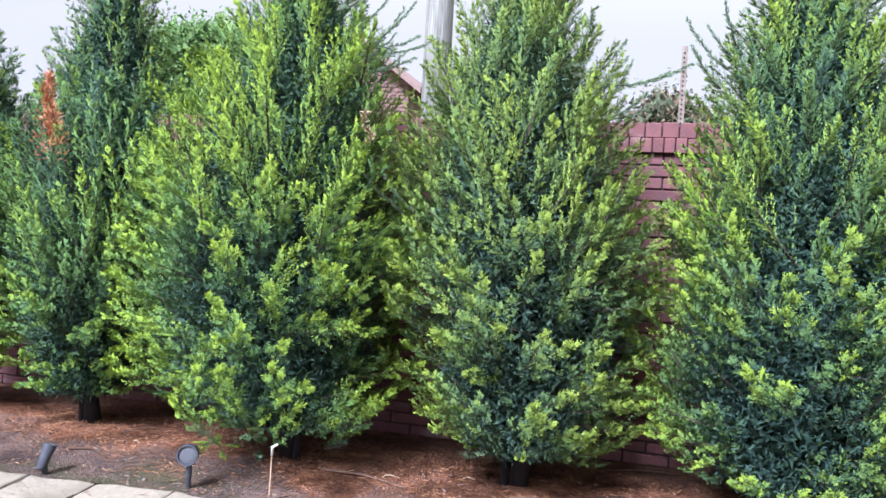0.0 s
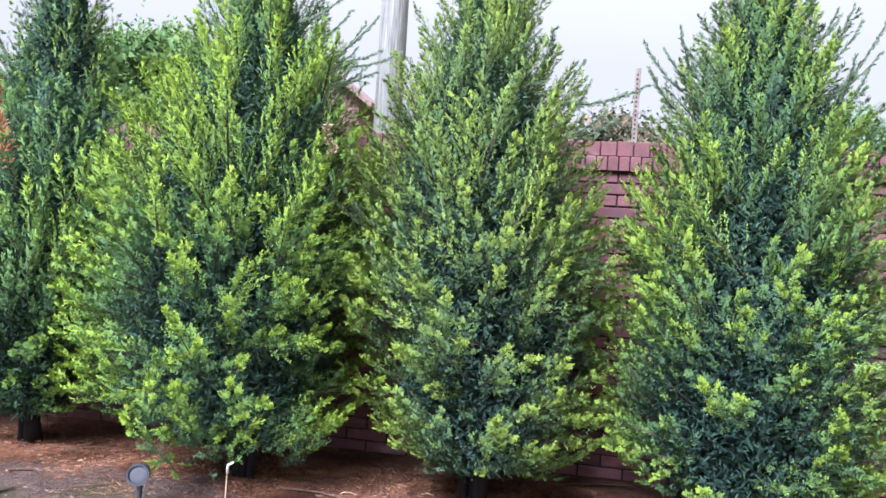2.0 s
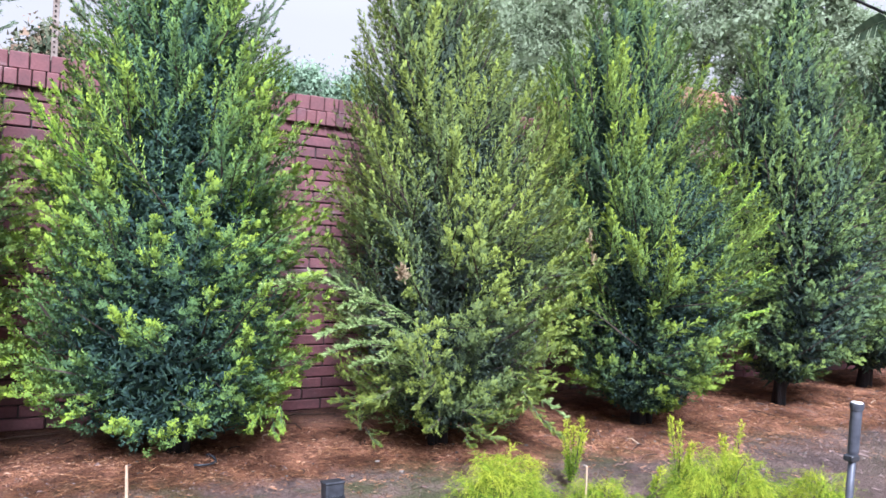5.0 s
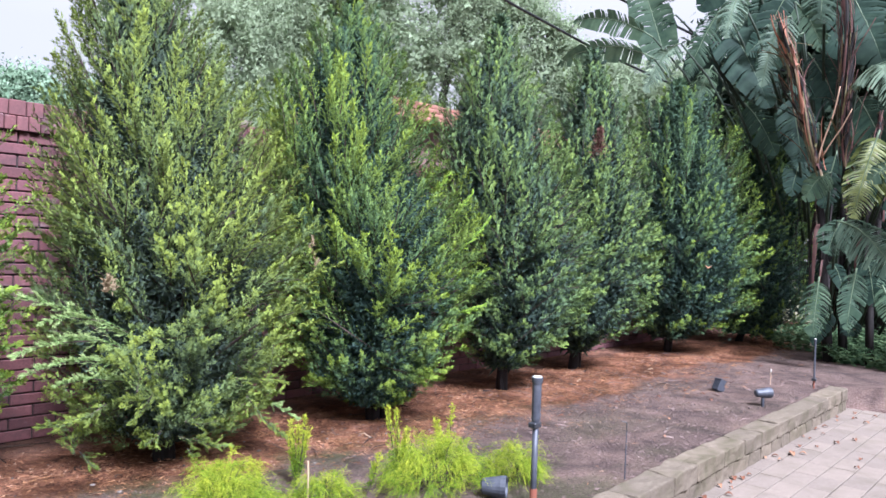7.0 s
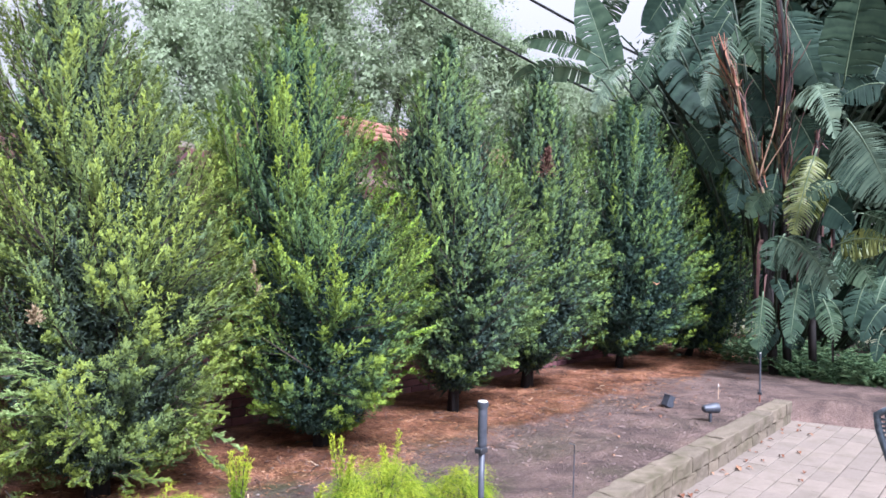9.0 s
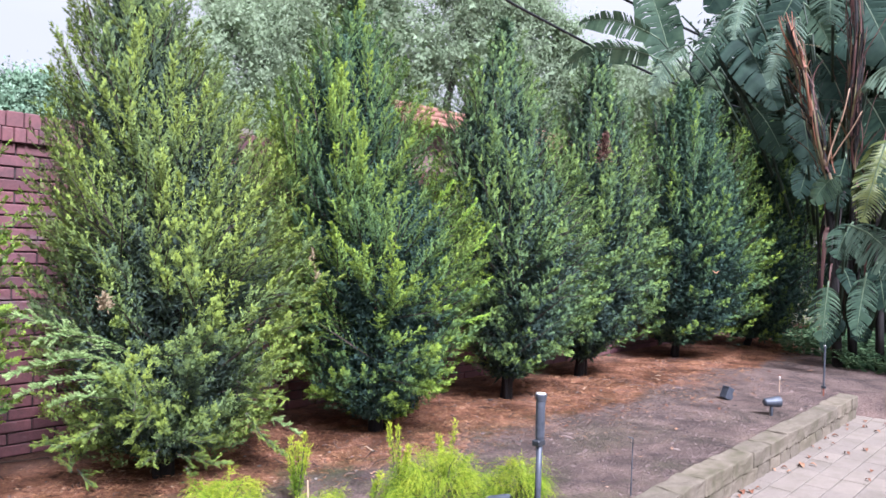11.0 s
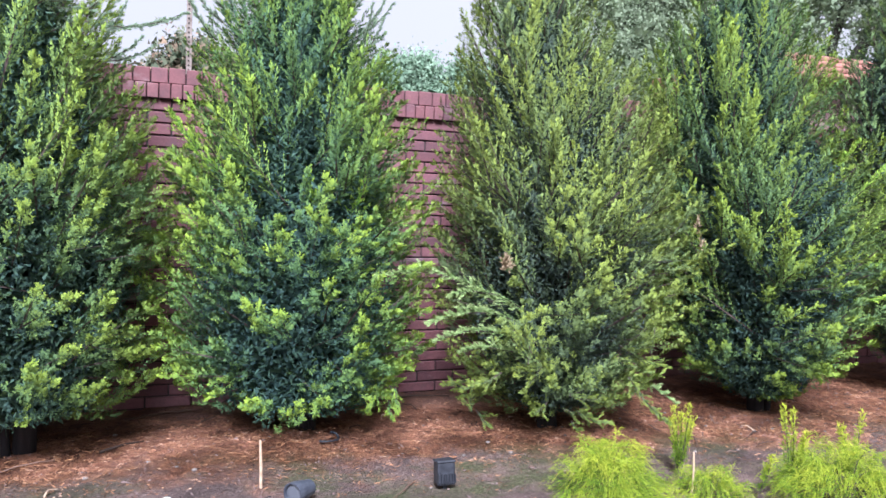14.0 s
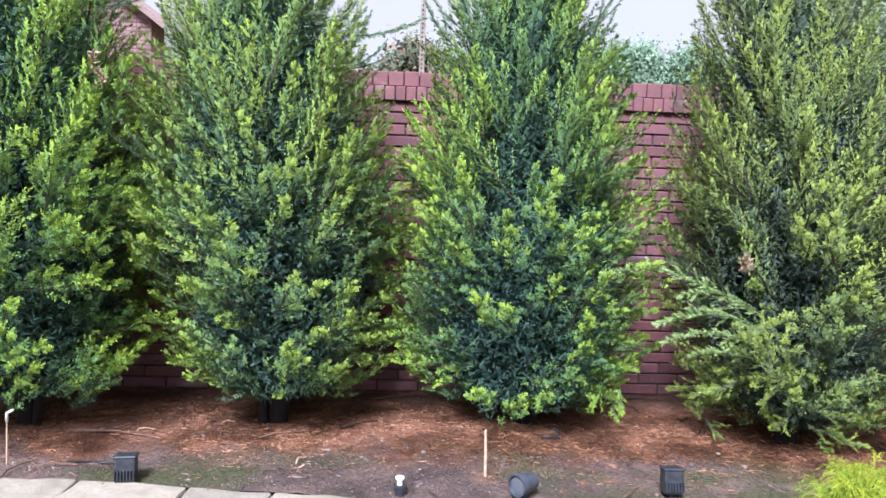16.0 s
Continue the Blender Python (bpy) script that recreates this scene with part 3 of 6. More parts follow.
        for e in range(19):
            keep = ~back if e % 3 else np.full(m, True)
            k = int(keep.sum())
            t = (e + rng.uniform(0, 1, k)) / 19
            B2, big = back[keep], 1.0 + 0.9 * back[keep]
            p = base[keep] + bw[keep] * (bl[keep] * t)[:, None] + rng.normal(0, 0.0035 * coarse, (k, 3))
            cw = unit(bw[keep] + side[keep] * 0.2 + rng.normal(0, 0.28, (k, 3)))
            g = np.clip(bg[keep] * (0.8 + 0.3 * t) + 0.03 + rng.normal(0, 0.05, k), 0, 1)
            n1 = unit(side[keep] * 0.6 + O[keep] * 0.6 + rng.normal(0, 0.12, (k, 3)))
            parts.append((p, cw, rng.uniform(0.014, 0.023, k) * coarse * big * (1.1 - 0.3 * t), rng.uniform(0.0052, 0.0076, k) * coarse ** 0.5 * big, g, O[keep] + rng.normal(0, 0.28, (k, 3)), n1, np.zeros(k, bool)))
    # older leaves inside the crown, coloured darkest to stand for the shade there
    ni = int(total * 3000 * fine)
    hi = np.interp(rng.uniform(0, cum[-1], ni), cum, grid)
    ai = rng.uniform(0, math.tau, ni)
    di = np.stack([np.cos(ai), np.sin(ai)], 1)
    qi = np.sqrt(rng.uniform(0.02, 0.62, ni))
    ri = np.maximum(reach(hi) - 0.08, 0.02) * qi
    wide = coarse * np.where(qi < 0.55, 2.2, 1.0)
    ci = np.stack([di[:, 0] * ri, di[:, 1] * ri, hi - 0.04], 1)
    ci[:, :2] += middle(hi)
    q = unit(rng.normal(0, 1, (ni, 3)))
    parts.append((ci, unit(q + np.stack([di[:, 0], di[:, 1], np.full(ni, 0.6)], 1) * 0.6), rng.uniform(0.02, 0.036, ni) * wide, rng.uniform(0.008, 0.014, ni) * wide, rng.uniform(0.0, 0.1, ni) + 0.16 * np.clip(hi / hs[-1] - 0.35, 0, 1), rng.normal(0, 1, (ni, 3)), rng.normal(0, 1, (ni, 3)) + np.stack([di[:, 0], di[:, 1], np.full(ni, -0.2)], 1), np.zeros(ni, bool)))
    fb, fw, fl, fwid, fg, ff, fs, blunt = (np.concatenate([p[k] for p in parts]) for k in range(8))
    ok = ((fb[:, 1] + y < 5.0) | (y > 5.1)) & (fb[:, 2] > 0.02 + 0.8 * hs[0] * np.clip(1.5 - 2 * np.hypot(fb[:, 0], fb[:, 1]), 0, 1))
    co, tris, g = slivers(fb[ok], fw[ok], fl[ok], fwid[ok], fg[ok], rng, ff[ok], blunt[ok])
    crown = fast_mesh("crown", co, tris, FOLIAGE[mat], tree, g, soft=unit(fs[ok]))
    tagged(crown, kind="stuff")
    # the woody part of each bough
    tip, way, ln = all_tip, all_way, all_ln
    sb = tip - way * (ln * 1.25)[:, None]
    ok = ((tip[:, 1] + y < 4.98) | (y > 5.1)) & (sb[:, 2] > 0.3)
    co, tris, g = fingers(sb[ok], way[ok], (ln * 1.15)[ok], rng.uniform(0.007, 0.012, int(ok.sum())), np.full(int(ok.sum()), 0.5), rng)
    tagged(fast_mesh("bough_wood", co, tris, TWIG, tree), kind="stuff")
    # trunk and limbs
    top = height * 0.88
    qs = np.linspace(-0.05, top, 10)
    mm = middle(np.clip(qs, 0, None))
    pts = [(mm[k, 0] + 0.012 * math.sin(q * 5 + seed), mm[k, 1] + 0.012 * math.cos(q * 4 + seed), q) for k, q in enumerate(qs)]
    part("trunk", tube(pts, list(np.linspace(0.04, 0.006, 10) * np.array([1.35, 1.1] + [1] * 8)), 10), BARK, tree, smooth=True)
    lean = 0.05 if seed % 2 else -0.05
    part("side_stem", tube([(lean, -0.03, -0.04), (lean * 1.3, -0.02, 0.2), (lean * 2.2, 0.0, 0.7)], [0.022, 0.018, 0.01], 8), BARK, tree, smooth=True)
    for k in range(14):
        q = 0.3 + (top - 0.6) * (k / 14) ** 1.1
        a = k * 2.4 + seed
        R1 = float(reach(q + 0.3)) * 0.5
        c0, c1 = middle(q), middle(q + 0.3)
        lp = []
        for s in (0, 0.35, 0.7, 1.0):
            c = c0 + (c1 - c0) * s
            lp.append((c[0] + math.cos(a) * R1 * s, c[1] + math.sin(a) * R1 * s, q + R1 * (upright * 0.5 * s + 0.35 * s * s)))
        if y + lp[-1][1] < 5.0:
            part("limb", tube(lp, [0.011, 0.008, 0.005, 0.002], 6), TWIG, tree, smooth=True)
    return tree


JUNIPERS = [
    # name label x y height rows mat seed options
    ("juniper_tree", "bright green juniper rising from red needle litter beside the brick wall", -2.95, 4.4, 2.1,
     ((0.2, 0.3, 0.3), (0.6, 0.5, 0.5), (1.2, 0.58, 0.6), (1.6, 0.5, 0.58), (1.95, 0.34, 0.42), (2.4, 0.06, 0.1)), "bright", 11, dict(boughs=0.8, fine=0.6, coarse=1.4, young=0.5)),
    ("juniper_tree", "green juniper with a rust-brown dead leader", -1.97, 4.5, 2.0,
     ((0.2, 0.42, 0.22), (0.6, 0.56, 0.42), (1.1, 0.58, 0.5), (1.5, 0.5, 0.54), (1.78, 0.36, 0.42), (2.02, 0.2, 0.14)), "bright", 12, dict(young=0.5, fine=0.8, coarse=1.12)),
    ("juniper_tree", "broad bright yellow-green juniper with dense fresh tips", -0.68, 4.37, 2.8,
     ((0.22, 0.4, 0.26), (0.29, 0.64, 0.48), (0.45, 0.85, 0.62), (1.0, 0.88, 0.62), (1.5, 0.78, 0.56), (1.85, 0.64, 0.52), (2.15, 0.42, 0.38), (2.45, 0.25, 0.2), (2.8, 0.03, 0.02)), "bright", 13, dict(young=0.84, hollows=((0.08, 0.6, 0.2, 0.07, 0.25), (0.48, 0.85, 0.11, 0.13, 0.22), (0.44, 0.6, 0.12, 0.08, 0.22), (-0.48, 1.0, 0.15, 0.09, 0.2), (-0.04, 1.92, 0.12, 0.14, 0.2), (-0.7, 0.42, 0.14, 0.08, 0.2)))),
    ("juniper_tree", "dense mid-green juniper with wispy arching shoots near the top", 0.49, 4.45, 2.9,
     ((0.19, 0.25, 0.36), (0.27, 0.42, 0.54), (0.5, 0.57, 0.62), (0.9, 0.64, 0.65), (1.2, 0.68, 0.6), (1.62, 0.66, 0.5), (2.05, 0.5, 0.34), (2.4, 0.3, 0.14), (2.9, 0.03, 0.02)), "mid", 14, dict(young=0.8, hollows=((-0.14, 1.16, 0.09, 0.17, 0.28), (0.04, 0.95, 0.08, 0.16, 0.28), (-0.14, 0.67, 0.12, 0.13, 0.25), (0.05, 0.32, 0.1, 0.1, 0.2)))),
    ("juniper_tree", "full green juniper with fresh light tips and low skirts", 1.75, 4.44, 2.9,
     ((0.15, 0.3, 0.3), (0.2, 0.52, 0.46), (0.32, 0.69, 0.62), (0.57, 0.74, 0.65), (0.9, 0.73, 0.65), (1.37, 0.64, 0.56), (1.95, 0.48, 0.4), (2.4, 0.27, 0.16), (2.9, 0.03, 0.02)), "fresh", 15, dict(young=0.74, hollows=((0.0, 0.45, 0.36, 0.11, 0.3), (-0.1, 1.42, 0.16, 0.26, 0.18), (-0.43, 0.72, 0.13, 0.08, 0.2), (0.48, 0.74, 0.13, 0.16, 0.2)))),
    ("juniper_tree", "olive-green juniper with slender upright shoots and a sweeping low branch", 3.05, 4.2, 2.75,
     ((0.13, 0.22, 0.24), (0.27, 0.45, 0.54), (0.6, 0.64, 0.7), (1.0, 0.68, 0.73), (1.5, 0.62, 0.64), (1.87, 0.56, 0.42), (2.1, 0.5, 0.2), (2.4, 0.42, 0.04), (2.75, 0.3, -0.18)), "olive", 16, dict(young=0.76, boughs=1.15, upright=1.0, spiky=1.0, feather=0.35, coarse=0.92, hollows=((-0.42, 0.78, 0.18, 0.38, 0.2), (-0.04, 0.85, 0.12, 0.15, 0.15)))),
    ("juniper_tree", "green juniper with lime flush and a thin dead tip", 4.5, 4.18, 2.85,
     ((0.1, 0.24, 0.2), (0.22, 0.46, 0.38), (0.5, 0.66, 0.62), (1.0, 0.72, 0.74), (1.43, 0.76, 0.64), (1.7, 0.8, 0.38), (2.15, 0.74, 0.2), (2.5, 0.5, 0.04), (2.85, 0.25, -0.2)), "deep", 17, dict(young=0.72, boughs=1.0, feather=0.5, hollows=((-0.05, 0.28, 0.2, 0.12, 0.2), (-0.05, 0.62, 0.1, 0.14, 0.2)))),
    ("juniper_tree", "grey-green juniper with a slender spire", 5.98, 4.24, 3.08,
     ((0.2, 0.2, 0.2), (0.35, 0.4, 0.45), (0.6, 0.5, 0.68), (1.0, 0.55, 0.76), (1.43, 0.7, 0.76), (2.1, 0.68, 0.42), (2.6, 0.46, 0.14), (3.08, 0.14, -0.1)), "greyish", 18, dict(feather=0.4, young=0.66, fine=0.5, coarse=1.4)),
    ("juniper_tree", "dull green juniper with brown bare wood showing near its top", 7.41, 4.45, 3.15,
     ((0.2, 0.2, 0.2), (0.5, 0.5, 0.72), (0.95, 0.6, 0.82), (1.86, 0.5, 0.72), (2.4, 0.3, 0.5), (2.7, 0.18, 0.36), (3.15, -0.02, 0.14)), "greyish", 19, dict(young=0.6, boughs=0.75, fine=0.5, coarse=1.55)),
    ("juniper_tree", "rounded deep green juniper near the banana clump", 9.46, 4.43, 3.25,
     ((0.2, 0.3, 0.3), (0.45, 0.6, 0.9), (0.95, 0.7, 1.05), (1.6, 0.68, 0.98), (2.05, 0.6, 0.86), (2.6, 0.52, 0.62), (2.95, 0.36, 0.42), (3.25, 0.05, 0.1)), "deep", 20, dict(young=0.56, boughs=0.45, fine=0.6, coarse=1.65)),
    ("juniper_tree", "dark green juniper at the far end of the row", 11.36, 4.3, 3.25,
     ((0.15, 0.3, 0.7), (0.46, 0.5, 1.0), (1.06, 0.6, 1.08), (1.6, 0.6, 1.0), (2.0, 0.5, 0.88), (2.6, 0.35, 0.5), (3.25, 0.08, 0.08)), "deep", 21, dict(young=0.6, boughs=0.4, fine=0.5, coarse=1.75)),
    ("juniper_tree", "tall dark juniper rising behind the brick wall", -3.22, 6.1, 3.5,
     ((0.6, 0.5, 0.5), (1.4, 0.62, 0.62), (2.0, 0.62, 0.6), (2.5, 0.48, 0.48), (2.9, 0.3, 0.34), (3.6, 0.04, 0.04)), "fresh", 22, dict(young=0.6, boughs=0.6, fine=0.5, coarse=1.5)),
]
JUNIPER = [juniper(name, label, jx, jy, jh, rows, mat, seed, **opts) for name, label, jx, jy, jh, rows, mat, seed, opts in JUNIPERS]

DEAD = Mat("dead_foliage", 0.85)
DEAD.color(DEAD.ramp(DEAD.island(), (0.0, (0.22, 0.075, 0.03)), (0.6, (0.42, 0.16, 0.07)), (1.0, (0.5, 0.27, 0.16))))
DEAD = DEAD.m
STRAW = Mat("dry_straw", 0.85)
STRAW.color(STRAW.ramp(STRAW.island(), (0.0, (0.16, 0.11, 0.06)), (1.0, (0.36, 0.28, 0.18))))
STRAW = STRAW.m
FOLIAGE["grey"] = conifer("juniper_grey_tips", (0.1, 0.15, 0.11), (0.2, 0.28, 0.18), (0.33, 0.42, 0.28), 0.5)
FOLIAGE["pale"] = conifer("juniper_pale_tips", (0.05, 0.11, 0.045), (0.19, 0.29, 0.1), (0.38, 0.48, 0.2))
FOLIAGE["young"] = conifer("juniper_lime_tips", (0.04, 0.11, 0.03), (0.16, 0.31, 0.05), (0.32, 0.46, 0.06))
WISPS = random.Random(31)


def wisp(tree, start, end, kind, thick=0.0):
    """A long feathery shoot that stands out of a crown."""
    rng = np.random.default_rng(WISPS.randrange(10 ** 6))
    if kind == "grey" and not thick:
        wisp(tree, tuple(np.array(start) + rng.normal(0, 0.035, 3)), tuple(np.array(end) + rng.normal(0, 0.06, 3)), kind, 0.3)
    base = np.array(start) - np.array(tree.location)
    tip = np.array(end) - np.array(tree.location)
    L = np.linalg.norm(tip - base)
    bend = np.array([0, 0, 0.12 * L]) if kind == "pale" else np.array([0, 0, -0.1 * L])

    def along(s):
        s = np.asarray(s)[..., None]
        return base + (tip - base) * s + bend * (4 * s * (1 - s))

    thick = thick or {"grey": 0.4, "olive": 0.6, "pale": 1.15, "young": 1.1}[kind]
    fb, fw, fg = [], [], []
    way = unit(tip - base)
    n = int(22 * L / 0.1 * thick)
    side = max(5, int(L / 0.013))
    # short side shoots that lie forward
    for k in range(side):
        s = (k + 0.5) / side
        root = along(s)
        out = unit(rng.normal(0, 1, 3) * np.array([1, 0.6, 0.8]) + np.array([0, 0, 0.25]))
        w = unit(way * 1.1 + out * rng.uniform(0.4, 1.1))
        ln = 0.085 * thick * (1.15 - s) * rng.uniform(0.4, 1.3)
        m = int(14 + 26 * thick)
        q = rng.uniform(0, 1, m)
        fb.append(root + w * (q * ln)[:, None] + rng.normal(0, 0.003, (m, 3)))
        fw.append(unit(w + way * 0.4 + rng.normal(0, 0.28, (m, 3))))
        fg.append(np.clip(0.35 + 0.6 * q + rng.normal(0, 0.1, m), 0, 1))
    s = rng.uniform(0, 1, n)
    fb.append(along(s) + rng.normal(0, 0.004, (n, 3)))
    fw.append(unit(way + rng.normal(0, 0.5, (n, 3))))
    fg.append(np.clip(0.3 + 0.6 * s + rng.normal(0, 0.1, n), 0, 1))
    fb, fw, fg = (np.concatenate(a) for a in (fb, fw, fg))
    m = len(fb)
    co, tris, g = slivers(fb, fw, rng.uniform(0.010, 0.02, m), rng.uniform(0.0028, 0.0048, m), fg, rng)
    ob = fast_mesh("shoot", co, tris, FOLIAGE[kind], tree, g)
    part("shoot_stem", tube([tuple(along(np.array(q))) for q in (0, 0.35, 0.7, 0.97)], [0.003, 0.0025, 0.002, 0.001], 5), TWIG, ob)


wisp(JUNIPER[2], (-0.48, 4.3, 2.02), (-0.09, 4.25, 2.29), 'grey')
wisp(JUNIPER[2], (-0.4, 4.3, 2.1), (-0.06, 4.25, 2.13), 'grey')
wisp(JUNIPER[2], (-0.46, 4.3, 2.16), (-0.22, 4.25, 2.32), 'grey')
wisp(JUNIPER[2], (-0.51, 4.3, 1.96), (-0.18, 4.25, 2.14), 'grey')
wisp(JUNIPER[2], (-0.36, 4.3, 1.99), (-0.08, 4.25, 2.03), 'grey')
wisp(JUNIPER[3], (0.63, 4.3, 1.86), (0.89, 4.25, 2.1), 'grey')
wisp(JUNIPER[3], (0.71, 4.3, 1.84), (0.9, 4.25, 2.03), 'grey')
wisp(JUNIPER[3], (0.76, 4.3, 1.92), (1.08, 4.25, 1.96), 'grey')
wisp(JUNIPER[3], (0.82, 4.3, 1.76), (0.99, 4.25, 1.87), 'grey')
wisp(JUNIPER[3], (0.58, 4.3, 2.12), (0.67, 4.25, 2.23), 'grey')
wisp(JUNIPER[3], (0.6, 4.3, 1.99), (0.73, 4.25, 2.01), 'grey')
wisp(JUNIPER[3], (0.01, 4.3, 1.51), (-0.24, 4.25, 1.66), 'grey')
wisp(JUNIPER[3], (-0.04, 4.3, 1.29), (-0.2, 4.25, 1.47), 'grey')
wisp(JUNIPER[4], (1.88, 4.3, 2.06), (2.04, 4.25, 2.29), 'grey')
wisp(JUNIPER[4], (1.94, 4.3, 1.98), (2.12, 4.25, 2.16), 'grey')
wisp(JUNIPER[4], (1.87, 4.3, 2.19), (1.94, 4.25, 2.35), 'grey')
wisp(JUNIPER[4], (1.97, 4.3, 1.88), (2.08, 4.25, 2.09), 'grey')
wisp(JUNIPER[4], (1.33, 4.3, 1.98), (1.14, 4.25, 2.19), 'grey')
wisp(JUNIPER[4], (1.3, 4.3, 1.9), (1.17, 4.25, 2.08), 'grey')
wisp(JUNIPER[4], (1.42, 4.3, 2.09), (1.3, 4.25, 2.2), 'grey')
wisp(JUNIPER[4], (1.33, 4.15, 1.29), (1.11, 4.1, 1.55), 'young')
wisp(JUNIPER[4], (1.91, 4.15, 1.1), (1.99, 4.1, 1.44), 'young')
wisp(JUNIPER[4], (1.75, 4.15, 1.14), (1.7, 4.1, 1.34), 'young')
wisp(JUNIPER[5], (2.67, 4.1, 1.96), (2.47, 4.05, 2.15), 'olive')
wisp(JUNIPER[5], (2.62, 4.1, 1.8), (2.46, 4.05, 1.95), 'olive')
wisp(JUNIPER[5], (2.76, 4.1, 2.17), (2.6, 4.05, 2.27), 'olive')
wisp(JUNIPER[5], (2.96, 4.1, 2.24), (2.9, 4.05, 2.41), 'olive')
wisp(JUNIPER[5], (3.19, 4.1, 1.69), (3.3, 4.05, 1.98), 'olive')
wisp(JUNIPER[5], (2.5, 4.1, 1.61), (2.4, 4.05, 1.76), 'olive')
wisp(JUNIPER[5], (2.77, 3.95, 0.61), (2.23, 3.9, 0.64), 'pale')
wisp(JUNIPER[5], (2.75, 3.95, 0.69), (2.32, 3.9, 0.77), 'pale')
wisp(JUNIPER[5], (2.63, 3.95, 0.72), (1.99, 3.9, 0.86), 'pale')
wisp(JUNIPER[5], (2.83, 3.95, 0.5), (2.27, 3.9, 0.56), 'pale')
wisp(JUNIPER[5], (2.9, 3.95, 0.38), (2.39, 3.9, 0.5), 'pale')
wisp(JUNIPER[5], (3.13, 3.95, 0.34), (3.66, 3.9, 0.17), 'pale')
wisp(JUNIPER[5], (3.1, 3.95, 0.32), (3.49, 3.9, 0.34), 'pale')
wisp(JUNIPER[6], (4.75, 4.0, 1.24), (5.17, 3.95, 1.56), 'young')
wisp(JUNIPER[6], (4.82, 4.0, 1.05), (5.37, 3.95, 1.38), 'young')
wisp(JUNIPER[6], (4.88, 4.0, 0.9), (5.36, 3.95, 1.01), 'young')
wisp(JUNIPER[6], (4.64, 4.0, 1.35), (4.9, 3.95, 1.66), 'young')
wisp(JUNIPER[6], (4.77, 4.0, 0.75), (5.34, 3.95, 0.75), 'young')


def lobe(tree, at, size, kind, n, seed, lean=(0, -0.3, 0.3)):
    """A low tuft of shoots that stands out of the skirt."""
    rng = np.random.default_rng(seed)
    for _ in range(n):
        w = unit(rng.normal(0, 0.7, 3) + np.array(lean)) * size * rng.uniform(0.6, 1.1)
        a = np.array(at) + rng.normal(0, size * 0.25, 3)
        b = a + w
        b[2] = max(b[2], 0.05)
        wisp(tree, tuple(a), tuple(b), kind, 0.95)


lobe(JUNIPER[4], (2.07, 3.98, 0.32), 0.16, 'fresh', 4, 300, (0.1, -0.3, -0.5))
lobe(JUNIPER[2], (-0.94, 3.85, 0.46), 0.2, 'bright', 5, 306, (-0.3, -0.4, 0.1))
lobe(JUNIPER[2], (-0.82, 3.9, 0.19), 0.08, 'bright', 3, 308, (0, -0.2, -0.2))
lobe(JUNIPER[5], (2.68, 3.75, 0.44), 0.22, 'olive', 6, 309, (-0.3, -0.4, -0.1))
lobe(JUNIPER[5], (2.94, 3.75, 0.27), 0.2, 'olive', 6, 310, (0.2, -0.4, -0.3))
lobe(JUNIPER[5], (3.16, 3.75, 0.39), 0.28, 'olive', 4, 311, (0.7, -0.3, -0.1))
lobe(JUNIPER[5], (2.64, 4.25, 0.17), 0.16, 'olive', 9, 312, (0, 0, 0.5))


def dead_spray(tree, start, end, width, mat, label):
    rng = np.random.default_rng(77)
    base, tip = np.array(start) - np.array(tree.location), np.array(end) - np.array(tree.location)
    n = int(9000 * width)
    s = rng.uniform(0, 1, n)
    c = base + (tip - base) * s[:, None]
    q = unit(rng.normal(0, 1, (n, 3)))
    r = width * (1.1 - s) * (0.35 + 0.65 * np.abs(np.sin(s * 9 + 0.4)))
    c[:, 0] += 0.03 * np.sin(s * 7) * (1 - s)
    fb = c + q * (r * rng.uniform(0, 1, n))[:, None]
    co, tris, g = fingers(fb, unit(q + np.array([0, 0, 0.8])), rng.uniform(0.015, 0.035, n), rng.uniform(0.006, 0.01, n), np.full(n, 0.5), rng)
    tagged(fast_mesh("dead_spray", co, tris, mat, tree, g), label)


dead_spray(JUNIPER[1], (-1.87, 3.98, 1.5), (-1.94, 4.03, 1.90), 0.1, DEAD, "rust-brown dead leader")
dead_spray(JUNIPER[2], (-0.184, 3.95, 1.58), (-0.205, 3.95, 1.72), 0.012, STRAW, "dry straw-coloured sprig")
dead_spray(JUNIPER[6], (3.6, 3.72, 1.01), (3.58, 3.72, 1.18), 0.007, STRAW, "dry straw-coloured sprig")
dead_spray(JUNIPER[5], (2.49, 3.66, 0.92), (2.505, 3.66, 0.97), 0.016, STRAW, "dry pale leaf cluster")
DEADWOOD = Mat("bare_brown_wood", 0.9)
DEADWOOD.color(DEADWOOD.ramp(DEADWOOD.island(), (0.0, (0.05, 0.025, 0.02)), (1.0, (0.2, 0.1, 0.08))))
DEADWOOD = DEADWOOD.m
dead_spray(JUNIPER[8], (6.85, 3.95, 2.03), (6.91, 3.95, 2.26), 0.1, DEADWOOD, "brown bare twigs")


# ---- beyond the wall ----
def leaf_mat(name, a, b, c, amount=0.25, rough=0.75):
    m = Mat(name, rough, 0, 0.2)
    col = m.ramp(m.island(), (0.0, a), (0.55, b), (1.0, c))
    m.color(col)
    return m.leafy(col, amount).m


